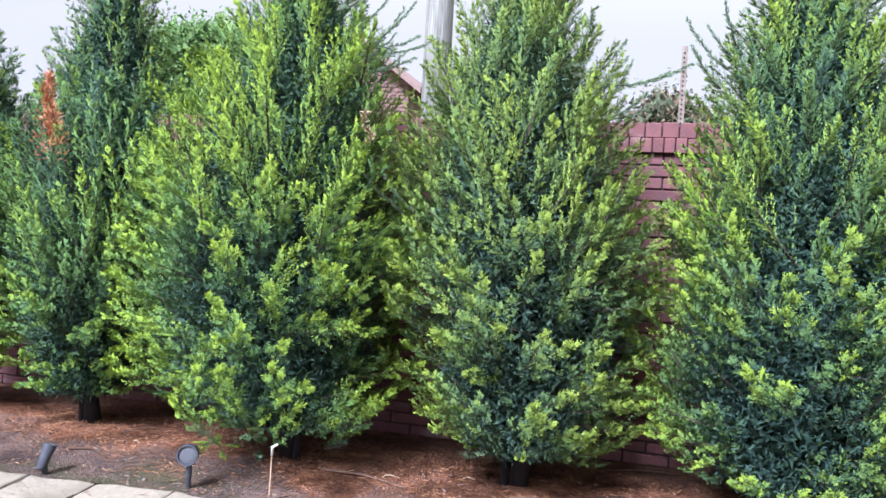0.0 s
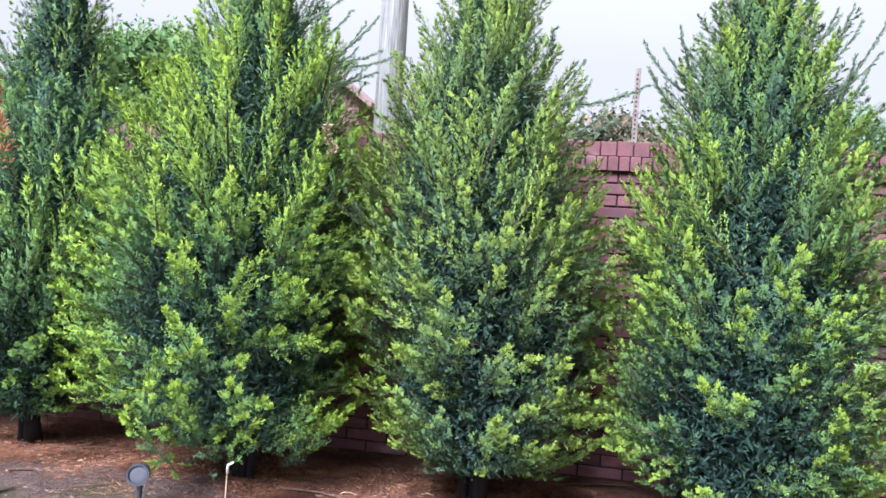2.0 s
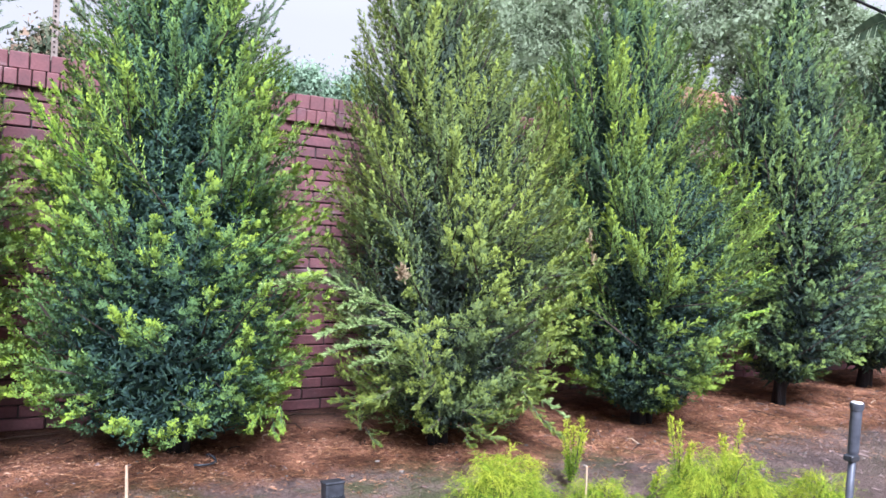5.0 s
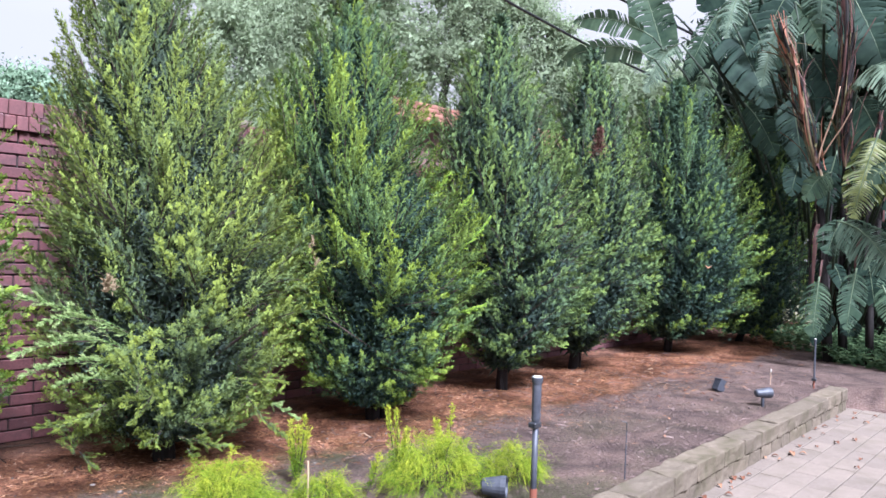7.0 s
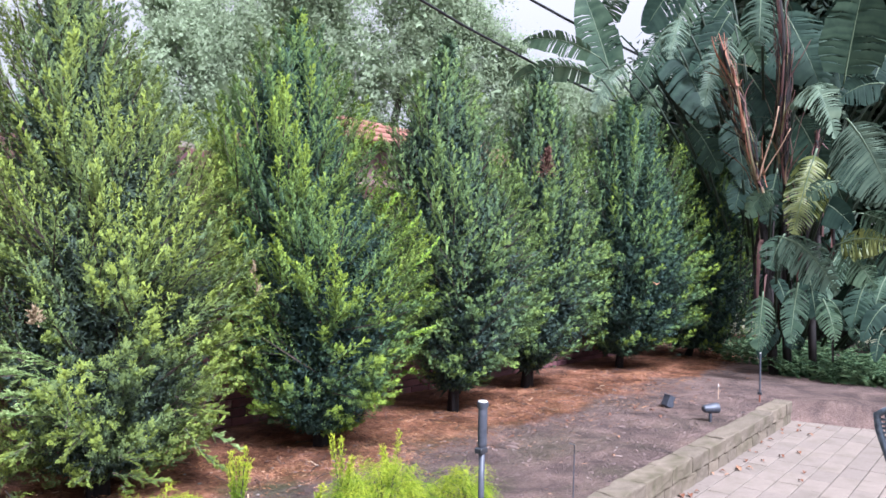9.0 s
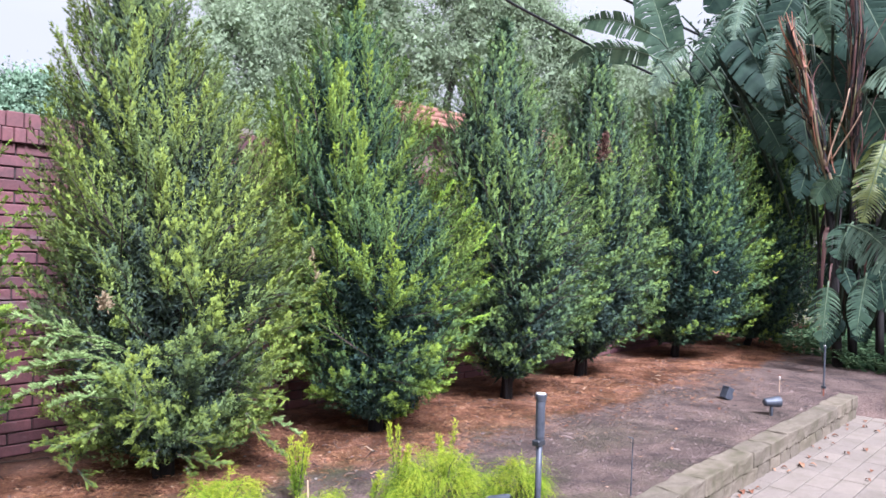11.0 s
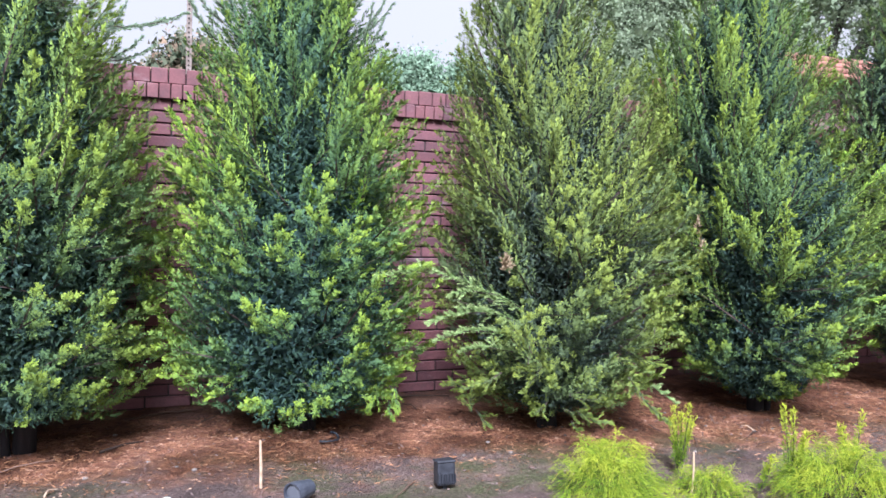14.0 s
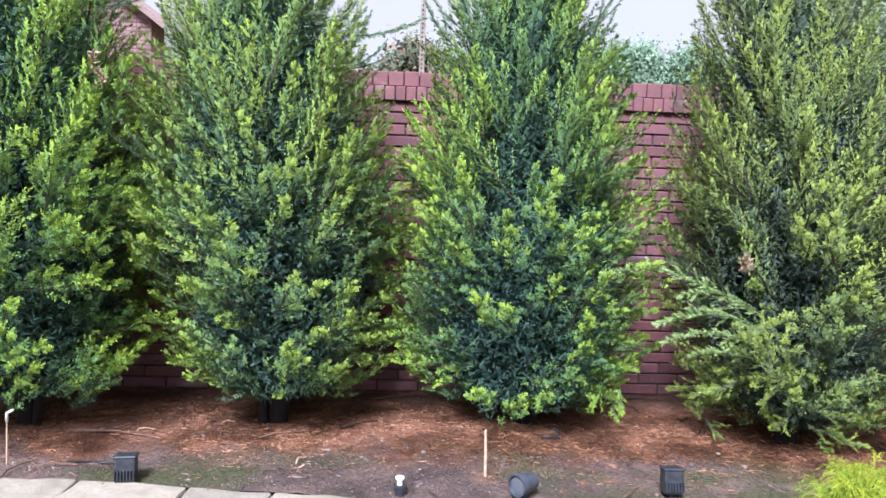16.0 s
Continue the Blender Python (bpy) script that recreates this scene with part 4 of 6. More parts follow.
# oak and far-tree leaves paled, so the haze of distance sits in their colour
OAK_LEAF = leaf_mat("hazed_oak_leaf", (0.28, 0.345, 0.215), (0.34, 0.41, 0.265), (0.4, 0.465, 0.325), 0.5, 0.95)
FAR_LEAF = leaf_mat("far_hazed_leaf", (0.17, 0.26, 0.17), (0.23, 0.33, 0.22), (0.31, 0.41, 0.29))
LEFT_LEAF = leaf_mat("mid_green_leaf", (0.06, 0.12, 0.035), (0.12, 0.21, 0.065), (0.22, 0.32, 0.12))
MAGNOLIA_LEAF = leaf_mat("magnolia_leaf", (0.06, 0.085, 0.05), (0.15, 0.16, 0.1), (0.3, 0.2, 0.14))
DARK_LEAF = leaf_mat("dark_hedge_leaf", (0.02, 0.036, 0.026), (0.045, 0.07, 0.045), (0.1, 0.13, 0.085))
GREY_BARK = Mat("grey_bark", 0.9)
GREY_BARK.color(GREY_BARK.ramp(GREY_BARK.noise(14, 6, 0.7, (1, 1, 0.25)), (0.3, (0.035, 0.032, 0.03)), (0.7, (0.12, 0.11, 0.1))))
GREY_BARK = GREY_BARK.m


def leafy_tree(name, label, x, y, blobs, n, leaf, size, trunk_r, seed, base=-0.26):
    """blobs: (x, y, z, radius) of the parts of the crown, from the foot of the trunk."""
    rng = np.random.default_rng(seed)
    tree = thing(name, x, y, base, label, "tree")
    b = np.array(blobs, float)
    hub_z = float(np.min(b[:, 2] - b[:, 3])) * 0.75
    part("trunk", tube([(0, 0, -0.1), (0.05, 0.03, hub_z * 0.5), (0, 0, hub_z)], [trunk_r * 1.3, trunk_r, trunk_r * 0.8], 10), GREY_BARK, tree, smooth=True)
    for bx, by, bz, br in blobs:
        mid = (bx * 0.45 + rng.normal(0, 0.15), by * 0.45 + rng.normal(0, 0.15), hub_z + (bz - hub_z) * 0.55)
        part("limb", tube([(0, 0, hub_z * 0.97), mid, (bx, by, bz)], [trunk_r * 0.55, trunk_r * 0.32, trunk_r * 0.12], 7), GREY_BARK, tree, smooth=True)
    # clusters of leaves at the ends of twigs, with gaps between them
    per = 48
    which = rng.choice(len(b), n // per, p=b[:, 3] ** 2 / np.sum(b[:, 3] ** 2))
    q = unit(rng.normal(0, 1, (len(which), 3)))
    cl = b[which, :3] + q * (b[which, 3] * rng.uniform(0.15, 1.05, len(which)) ** 0.55)[:, None]
    cl += rng.normal(0, 0.08, cl.shape)
    puff = rng.uniform(0.7, 1.4, len(cl))
    at = np.repeat(cl, per, 0) + rng.normal(0, 1, (len(cl) * per, 3)) * np.array([1, 1, 0.6]) * np.repeat(puff, per)[:, None] * (0.05 + size * 1.9)
    way = unit(rng.normal(0, 1, at.shape) + np.array([0, 0, -0.15]))
    m = len(at)
    wide = np.full(m, size)
    inner = rng.random(m) < 0.26
    core = b[np.repeat(which, per), :3]
    at[inner] = core[inner] + (at[inner] - core[inner]) * 0.72
    wide[inner] *= 2.6
    co, tris, g = slivers(at, way, rng.uniform(0.7, 1.3, m) * wide, rng.uniform(0.55, 0.85, m) * wide, np.full(m, 0.5), rng)
    soft = unit(unit(at - np.repeat(cl, per, 0)) + unit(at - core) * 0.7)
    tagged(fast_mesh("crown", co, tris, leaf, tree, g, soft=soft), kind="stuff")
    return tree


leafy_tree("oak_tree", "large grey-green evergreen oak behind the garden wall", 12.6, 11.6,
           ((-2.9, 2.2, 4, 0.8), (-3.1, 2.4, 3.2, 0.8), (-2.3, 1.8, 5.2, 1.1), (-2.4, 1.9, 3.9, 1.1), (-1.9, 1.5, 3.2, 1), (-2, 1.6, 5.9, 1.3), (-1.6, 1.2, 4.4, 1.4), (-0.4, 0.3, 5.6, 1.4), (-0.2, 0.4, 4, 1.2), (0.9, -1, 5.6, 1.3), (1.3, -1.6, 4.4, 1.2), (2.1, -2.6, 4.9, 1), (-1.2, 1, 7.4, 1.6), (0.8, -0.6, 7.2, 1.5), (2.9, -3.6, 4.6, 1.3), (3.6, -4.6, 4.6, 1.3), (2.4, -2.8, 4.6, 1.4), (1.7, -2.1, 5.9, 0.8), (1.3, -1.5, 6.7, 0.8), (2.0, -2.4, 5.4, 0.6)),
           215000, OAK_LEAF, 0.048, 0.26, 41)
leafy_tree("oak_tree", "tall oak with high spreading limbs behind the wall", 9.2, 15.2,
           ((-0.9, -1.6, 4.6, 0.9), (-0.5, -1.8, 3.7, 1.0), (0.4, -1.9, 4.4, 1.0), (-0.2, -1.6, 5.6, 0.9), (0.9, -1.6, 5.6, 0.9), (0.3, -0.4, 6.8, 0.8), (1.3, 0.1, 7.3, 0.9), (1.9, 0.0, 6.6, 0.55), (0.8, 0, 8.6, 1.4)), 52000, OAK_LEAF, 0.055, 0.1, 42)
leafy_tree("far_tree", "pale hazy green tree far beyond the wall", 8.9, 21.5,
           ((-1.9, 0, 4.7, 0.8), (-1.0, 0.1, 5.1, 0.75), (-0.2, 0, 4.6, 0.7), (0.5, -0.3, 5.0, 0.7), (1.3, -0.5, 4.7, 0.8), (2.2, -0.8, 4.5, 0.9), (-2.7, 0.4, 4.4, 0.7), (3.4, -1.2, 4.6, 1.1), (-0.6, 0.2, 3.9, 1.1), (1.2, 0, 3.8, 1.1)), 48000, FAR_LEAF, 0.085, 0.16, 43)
leafy_tree("magnolia_tree", "magnolia with bronze-backed leaves beyond the wall", 1.42, 11.8,
           ((-0.02, 0, 3.3, 0.26), (-0.22, 0.1, 3.05, 0.22), (0.25, 0, 3.1, 0.26), (-0.52, 0, 2.95, 0.14), (0.05, 0.1, 2.7, 0.4), (0.42, 0, 2.75, 0.3), (0.62, 0, 3.0, 0.16)), 17000, MAGNOLIA_LEAF, 0.06, 0.06, 44)
leafy_tree("garden_tree", "broad fresh green tree standing behind the wall", -5.2, 11.2,
           ((-0.5, 0, 4.1, 0.45), (0.1, 0.1, 4.05, 0.4), (-1.1, 0.2, 4.0, 0.5), (0.4, 0.4, 3.6, 0.5), (-0.4, 0.3, 3.3, 0.8), (-1.3, 0.2, 3.2, 0.8), (0.5, 0.2, 2.7, 0.7)), 42000, LEFT_LEAF, 0.07, 0.12, 45)
leafy_tree("dark_tree", "dense dark tree closing the end of the garden", 14.6, 3.2,
           ((0, -1.6, 1.6, 1.4), (0, 0.2, 1.5, 1.3), (0.2, -0.8, 3.4, 1.5), (0.2, 0.9, 3.2, 1.4), (-0.6, 1.9, 3.6, 1.2), (0.3, -2.6, 3.2, 1.5), (0.1, 0.0, 5.0, 1.5), (0.2, -2.0, 5.1, 1.5), (-0.2, 1.6, 5.0, 1.3), (0.2, -3.8, 2.2, 1.6), (-0.4, 0.4, 6.6, 1.4), (-0.2, -1.4, 6.8, 1.5), (-0.2, -3.4, 5.2, 1.4)),
           62000, DARK_LEAF, 0.13, 0.2, 46)

WOOD_GREY = Mat("weathered_pole", 0.9)
_f = WOOD_GREY.noise(9, 7, 0.7, (6, 6, 0.22))
WOOD_GREY.color(WOOD_GREY.ramp(_f, (0.32, (0.09, 0.092, 0.082)), (0.52, (0.24, 0.24, 0.222)), (0.7, (0.36, 0.36, 0.34))))
WOOD_GREY = WOOD_GREY.bump(_f, 0.6, 0.01).m


def utility_pole():
    p = thing("utility_pole", -1.37, 9.4, -0.26, "weathered grey wooden utility pole behind the wall", "utility pole")
    part("pole", tube([(0, 0, 0), (0, 0, 4), (0, 0, 9)], [0.175, 0.165, 0.13], 20), WOOD_GREY, p, smooth=True)


utility_pole()

HOUSE_BRICK = brick_mat("house_brick", True, (1.55, 2.1, 1.9))
ROOF = Mat("roof_shingle", 0.85)
ROOF.color(ROOF.ramp(ROOF.noise(20, 5), (0.3, (0.17, 0.11, 0.1)), (0.7, (0.28, 0.2, 0.18))))
ROOF = ROOF.m


def brick_house():
    h = thing("brick_house", -4.45, 14.2, -0.26, "pinkish brick house with a pitched gable roof", "house")
    half, eave, ridge = 1.25, 4.22, 5.15
    gable = [(-half, 0, 0), (half, 0, 0), (half, 0, eave), (0, 0, ridge), (-half, 0, eave)]
    v = gable + [(a, 6, c) for a, _, c in gable]
    mesh_ob("wall", v, [(0, 1, 2, 3, 4), (9, 8, 7, 6, 5), (1, 6, 7, 2), (0, 4, 9, 5), (0, 5, 6, 1)], HOUSE_BRICK, h)
    boxes, z = [], 0.1
    while z < ridge - 0.1:
        reach = half if z < eave else half * (ridge - z) / (ridge - eave)
        x = -reach
        while x < reach - 0.12:
            boxes.append((x + 0.005, min(x + 0.245, reach), -0.012, 0.02, z, z + 0.064))
            x += 0.25
        z += 0.075
    tagged(wall_rest_mesh("brickwork", [q for q in boxes if q[4] > 2.0], HOUSE_BRICK, h), kind="stuff")
    for s in (-1, 1):
        bm = bmesh.new()
        q = [(0, -0.25, ridge + 0.02), (s * (half + 0.3), -0.25, eave - 0.22), (s * (half + 0.3), 6.2, eave - 0.22), (0, 6.2, ridge + 0.02)]
        lo = [bm.verts.new(p) for p in q]
        up = [bm.verts.new((p[0], p[1], p[2] + 0.12)) for p in q]
        bm.faces.new(lo)
        bm.faces.new(up[::-1])
        for k in range(4):
            bm.faces.new((lo[k], lo[(k + 1) % 4], up[(k + 1) % 4], up[k]))
        bmesh.ops.recalc_face_normals(bm, faces=bm.faces)
        part("roof", bm, ROOF, h)


brick_house()

TERRACOTTA = Mat("terracotta_tile", 0.8).world_co()
_f = TERRACOTTA.noise(30, 5)
TERRACOTTA.color(TERRACOTTA.mixc(1.0, TERRACOTTA.ramp(_f, (0.3, (0.2, 0.09, 0.062)), (0.7, (0.33, 0.165, 0.125))), TERRACOTTA.ramp(TERRACOTTA.obj_random(), (0, (0.85, 0.85, 0.85)), (1, (1.15, 1.1, 1.1))), "MULTIPLY"))
TERRACOTTA = TERRACOTTA.m


def tile_roof():
    """A low outbuilding behind the wall whose eave shows rows of round tiles."""
    h = thing("tiled_outbuilding", 7.1, 6.9, -0.26, "low outbuilding with a terracotta barrel-tile roof", "outbuilding")
    part("wall", block(0, 4.2, 0.15, 2.2, 0, 2.87), HOUSE_BRICK, h)
    row = tube([(0, 0, 0), (0.2, 0, 0), (0.42, 0, 0)], [0.04, 0.044, 0.048], 10)
    me = bpy.data.meshes.new("roof_tile")
    row.to_mesh(me)
    row.free()
    me.shade_smooth()
    me.materials.append(TERRACOTTA)
    for r in range(4):
        for c in range(10):
            o = new("roof_tile", me)
            o.parent = h
            o.location = (c * 0.4 + (r % 2) * 0.1, -0.1 + r * 0.06, 2.95 + r * 0.07)
    part("roof", block(0, 4.2, 0.12, 2.3, 2.93, 3.2, 0.02), TERRACOTTA, h)
    h.rotation_euler = (0, 0, radians(-4))


tile_roof()

RUST = Mat("rusty_steel", 0.75, 0.3)
RUST.color(RUST.ramp(RUST.noise(25, 5), (0.3, (0.16, 0.12, 0.1)), (0.7, (0.3, 0.26, 0.23))))
RUST = RUST.m
HOLE = Mat("dark_hole", 0.9).color((0.02, 0.016, 0.014)).m


def iron_post():
    """A perforated steel angle that stands behind the coping."""
    p = thing("steel_post", 1.21, 5.36, -0.26, "slim perforated rusty steel post behind the brick wall", "post")
    part("angle", block(-0.016, 0.016, -0.003, 0.003, 0, 2.62, 0.001), RUST, p)
    part("flange", block(0.010, 0.016, 0.003, 0.034, 0, 2.62, 0.001), RUST, p)
    for k in range(26):
        bm = bmesh.new()
        bmesh.ops.create_cone(bm, cap_ends=True, segments=10, radius1=0.0052, radius2=0.0052, depth=0.004,
                              matrix=Matrix.Translation((-0.002, -0.004, 2.58 - k * 0.027)) @ Matrix.Rotation(math.pi / 2, 4, "X"))
        part("hole", bm, HOLE, p)


iron_post()


def pier():
    p = thing("wall_pier", 4.02, 5.07, 0, "square red brick pier with a pale cap", "brick pier", kind="structure")
    part("shaft", block(-0.17, 0.17, -0.05, 0.3, -0.05, 1.78, 0.004), BRICK, p)
    rows = []
    for c in range(27):
        z = 0.02 + c * 0.066
        x = -0.174 if c % 2 else -0.174 - 0.0
        w = (0.23, 0.11) if c % 2 else (0.11, 0.23)
        rows += [(x, x + w[0] - 0.006, -0.056, 0.0, z, z + 0.058), (x + w[0], 0.174, -0.056, 0.0, z, z + 0.058)]
    tagged(wall_rest_mesh("brickwork", rows, BRICK_REST, p), kind="stuff")
    for k in range(5):
        part("coping_brick", block(-0.2 + k * 0.08, -0.124 + k * 0.08, -0.09, 0.32, 1.79, 1.93, 0.005), BRICK, p)
    part("pier_cap", block(-0.07, 0.07, 0.02, 0.2, 1.93, 1.99, 0.02, 2), PALESTONE, p)


pier()
CABLE = Mat("black_cable", 0.6).color((0.015, 0.015, 0.016)).m


def cable(a, b, sag):
    pts = [Vector(a).lerp(Vector(b), k / 14) - Vector((0, 0, sag * 4 * (k / 14) * (1 - k / 14))) for k in range(15)]
    ob = part("overhead_cable", tube(pts, [0.018] * 15, 6), CABLE, None, smooth=True)
    tagged(ob, "black overhead service cable strung between poles", "cable")


cable((-1.37, 9.4, 9.0), (16.5, 4.2, 3.55), 1.55)
cable((-1.37, 9.4, 9.25), (16.5, 3.4, 4.1), 1.45)


def far_pole():
    p = thing("utility_pole", 16.5, 3.8, -0.26, "wooden pole that carries the overhead cables", "utility pole")
    part("pole", tube([(0, 0, 0), (0, 0, 5.0)], [0.15, 0.12], 14), WOOD_GREY, p, smooth=True)
    part("crossarm", block(-0.05, 0.05, -0.6, 0.6, 3.85, 4.3, 0.01), WOOD_GREY, p)


far_pole()

# ---- banana clump at the end of the bed ----
def vein_tone(m, c):
    """Side veins along the blade and a tone of its own for each leaf."""
    c = m.mixc(1.0, c, m.ramp(m.attr("vein"), (0.0, (0.74, 0.76, 0.76)), (0.5, (1, 1, 1)), (1.0, (1.26, 1.22, 1.18))), "MULTIPLY")
    return m.mixc(1.0, c, m.ramp(m.obj_random(), (0.0, (0.62, 0.66, 0.66)), (0.6, (1, 1, 1)), (1.0, (1.25, 1.2, 1.1))), "MULTIPLY")


BANANA_G = Mat("banana_leaf_green", 0.62, 0, 0.14)
_c = BANANA_G.ramp(BANANA_G.noise(6, 5, 0.6), (0.3, (0.038, 0.07, 0.046)), (0.7, (0.085, 0.13, 0.082)))
_c = vein_tone(BANANA_G, _c)
BANANA_G.color(_c)
BANANA_G = BANANA_G.leafy(_c, 0.25).m
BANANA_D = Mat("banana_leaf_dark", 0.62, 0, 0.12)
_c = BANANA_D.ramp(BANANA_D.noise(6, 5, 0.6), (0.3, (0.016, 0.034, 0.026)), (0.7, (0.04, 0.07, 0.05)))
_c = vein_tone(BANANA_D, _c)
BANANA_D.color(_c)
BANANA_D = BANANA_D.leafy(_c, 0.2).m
BANANA_P = Mat("banana_leaf_pale", 0.55, 0, 0.2)
_c = BANANA_P.ramp(BANANA_P.noise(6, 5, 0.6), (0.3, (0.1, 0.15, 0.105)), (0.7, (0.18, 0.24, 0.17)))
_c = vein_tone(BANANA_P, _c)
BANANA_P.color(_c)
BANANA_P = BANANA_P.leafy(_c, 0.3).m
BANANA_Y = Mat("banana_leaf_yellow", 0.5, 0, 0.4)
_c = BANANA_Y.ramp(BANANA_Y.noise(6, 5, 0.6), (0.3, (0.13, 0.17, 0.04)), (0.7, (0.26, 0.27, 0.08)))
_c = vein_tone(BANANA_Y, _c)
BANANA_Y.color(_c)
BANANA_Y = BANANA_Y.leafy(_c, 0.3).m
RIB = Mat("pale_midrib", 0.5).color((0.11, 0.15, 0.09)).m
PETIOLE = Mat("green_petiole", 0.6).color((0.024, 0.036, 0.022)).m
SHEATH = Mat("stem_sheath", 0.6)
_f = SHEATH.noise(7, 5, 0.65, (3, 3, 0.4))
SHEATH.color(SHEATH.ramp(_f, (0.28, (0.05, 0.037, 0.026)), (0.45, (0.13, 0.08, 0.045)), (0.6, (0.13, 0.125, 0.055)), (0.8, (0.22, 0.12, 0.08))))
SHEATH = SHEATH.bump(_f, 0.5, 0.02).m
REDSTEM = Mat("red_brown_stem", 0.6)
_f = REDSTEM.noise(8, 5, 0.65, (3, 3, 0.35))
REDSTEM.color(REDSTEM.ramp(_f, (0.3, (0.045, 0.022, 0.022)), (0.5, (0.1, 0.045, 0.04)), (0.75, (0.19, 0.11, 0.09))))
REDSTEM = REDSTEM.m
DARKSTEM = Mat("dark_old_stem", 0.85)
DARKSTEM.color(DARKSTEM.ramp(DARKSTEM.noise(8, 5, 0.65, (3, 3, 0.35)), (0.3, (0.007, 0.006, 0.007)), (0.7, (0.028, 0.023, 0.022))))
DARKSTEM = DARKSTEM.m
PALESTEM = Mat("pale_stalk", 0.7).color((0.27, 0.17, 0.11)).m
ORANGESTEM = Mat("orange_sheath", 0.65)
ORANGESTEM.color(ORANGESTEM.ramp(ORANGESTEM.noise(9, 5, 0.65, (3, 3, 0.35)), (0.3, (0.16, 0.055, 0.032)), (0.7, (0.32, 0.14, 0.085))))
ORANGESTEM = ORANGESTEM.m
WITHERED = Mat("withered_leaf", 0.85)
WITHERED.color(WITHERED.ramp(WITHERED.noise(10, 5, 0.65), (0.3, (0.014, 0.012, 0.014)), (0.7, (0.06, 0.047, 0.046))))
WITHERED = WITHERED.m
BANANA_RNG = random.Random(19)


def banana_leaf(base, tip, width, kind, arch):
    """A long blade on a midrib, torn into strips along its veins."""
    rng = BANANA_RNG
    org = BANANA.location
    a, b = Vector(base) - org, Vector(tip) - org
    d = b - a
    L = d.length
    width *= 0.8
    mat = {"p": BANANA_P, "g": BANANA_G, "d": BANANA_D, "y": BANANA_Y, "c": BANANA_G}[kind]
    to_eye = (Vector((1.2, 0.6, 1.2)) - Vector(base)).normalized()
    side0 = d.normalized().cross(to_eye).normalized()
    up = Vector((0, 0, 1))

    def spine(s):
        return a + d * s + up * (arch * 4 * s * (1 - s)) * L

    N = 38
    torn = 30 if kind == 'y' else 13 if kind == 'c' else (28 if kind == 'p' else rng.choice((8, 12, 18, 24) if kind == 'g' else (3, 5, 8, 12)))
    bm = bmesh.new()
    vein = bm.verts.layers.float.new("vein")
    tilt = rng.uniform(-0.35, 0.35)
    for sgn in (-1, 1):
        cut = set(rng.sample(range(2, N - 1), torn))
        prev = None
        pull = 0.0
        for k in range(N + 1):
            s = k / N
            w = width * 0.5 * (math.sin(math.pi * min(1.0, 0.10 + 0.9 * s) ** 0.8) ** 0.6) if k < N else 0.01
            if k in cut:
                pull = rng.uniform(-0.05, 0.12 if torn < 15 else 0.3)
            nrm = (d.normalized().cross(side0)).normalized()
            out = (side0 * sgn + nrm * (tilt * sgn) + nrm * (-0.22)).normalized()
            p0 = spine(s)
            droop = Vector((0, 0, -1)) * w * (0.28 + pull)
            lead = d.normalized() * w * (0.32 - pull)
            p1 = p0 + out * w * 0.55 + droop * 0.3 + lead * 0.5
            p2 = p0 + out * w + droop + lead
            row = [bm.verts.new(p) for p in (p0, p1, p2)]
            stripe = rng.random()
            for q in row:
                q[vein] = stripe
            if prev:
                bm.faces.new((prev[0], row[0], row[1], prev[1]))
                bm.faces.new((prev[1], row[1], row[2], prev[2]))
            if k in cut:
                gap = d.normalized() * (rng.uniform(0.006, 0.04) if kind != 'c' else rng.uniform(0.02, 0.05))
                row = [row[0], bm.verts.new(p1 + gap * 0.5 + nrm * 0.004), bm.verts.new(p2 + gap + nrm * 0.01 + droop * rng.uniform(-0.1, 0.5))]
            prev = row
    leaf = part("leaf", bm, mat, BANANA, smooth=True)
    part("midrib", tube([tuple(spine(q)) for q in (-0.12, 0.0, 0.25, 0.5, 0.75, 0.97)], [0.011, 0.009, 0.007, 0.005, 0.0035, 0.002], 6), RIB, leaf, smooth=True)
    foot = Vector((a.x * 0.5 + 0.1, a.y * 0.5, max(0.3, a.z - 1.0 - 0.5 * L)))
    if a.z > 1.2:
        q0 = spine(-0.12)
        part("petiole", tube([tuple(foot), tuple(foot.lerp(q0, 0.6) + Vector((0, 0, 0.12))), tuple(q0)], [0.02, 0.015, 0.011], 7), PETIOLE, leaf, smooth=True)


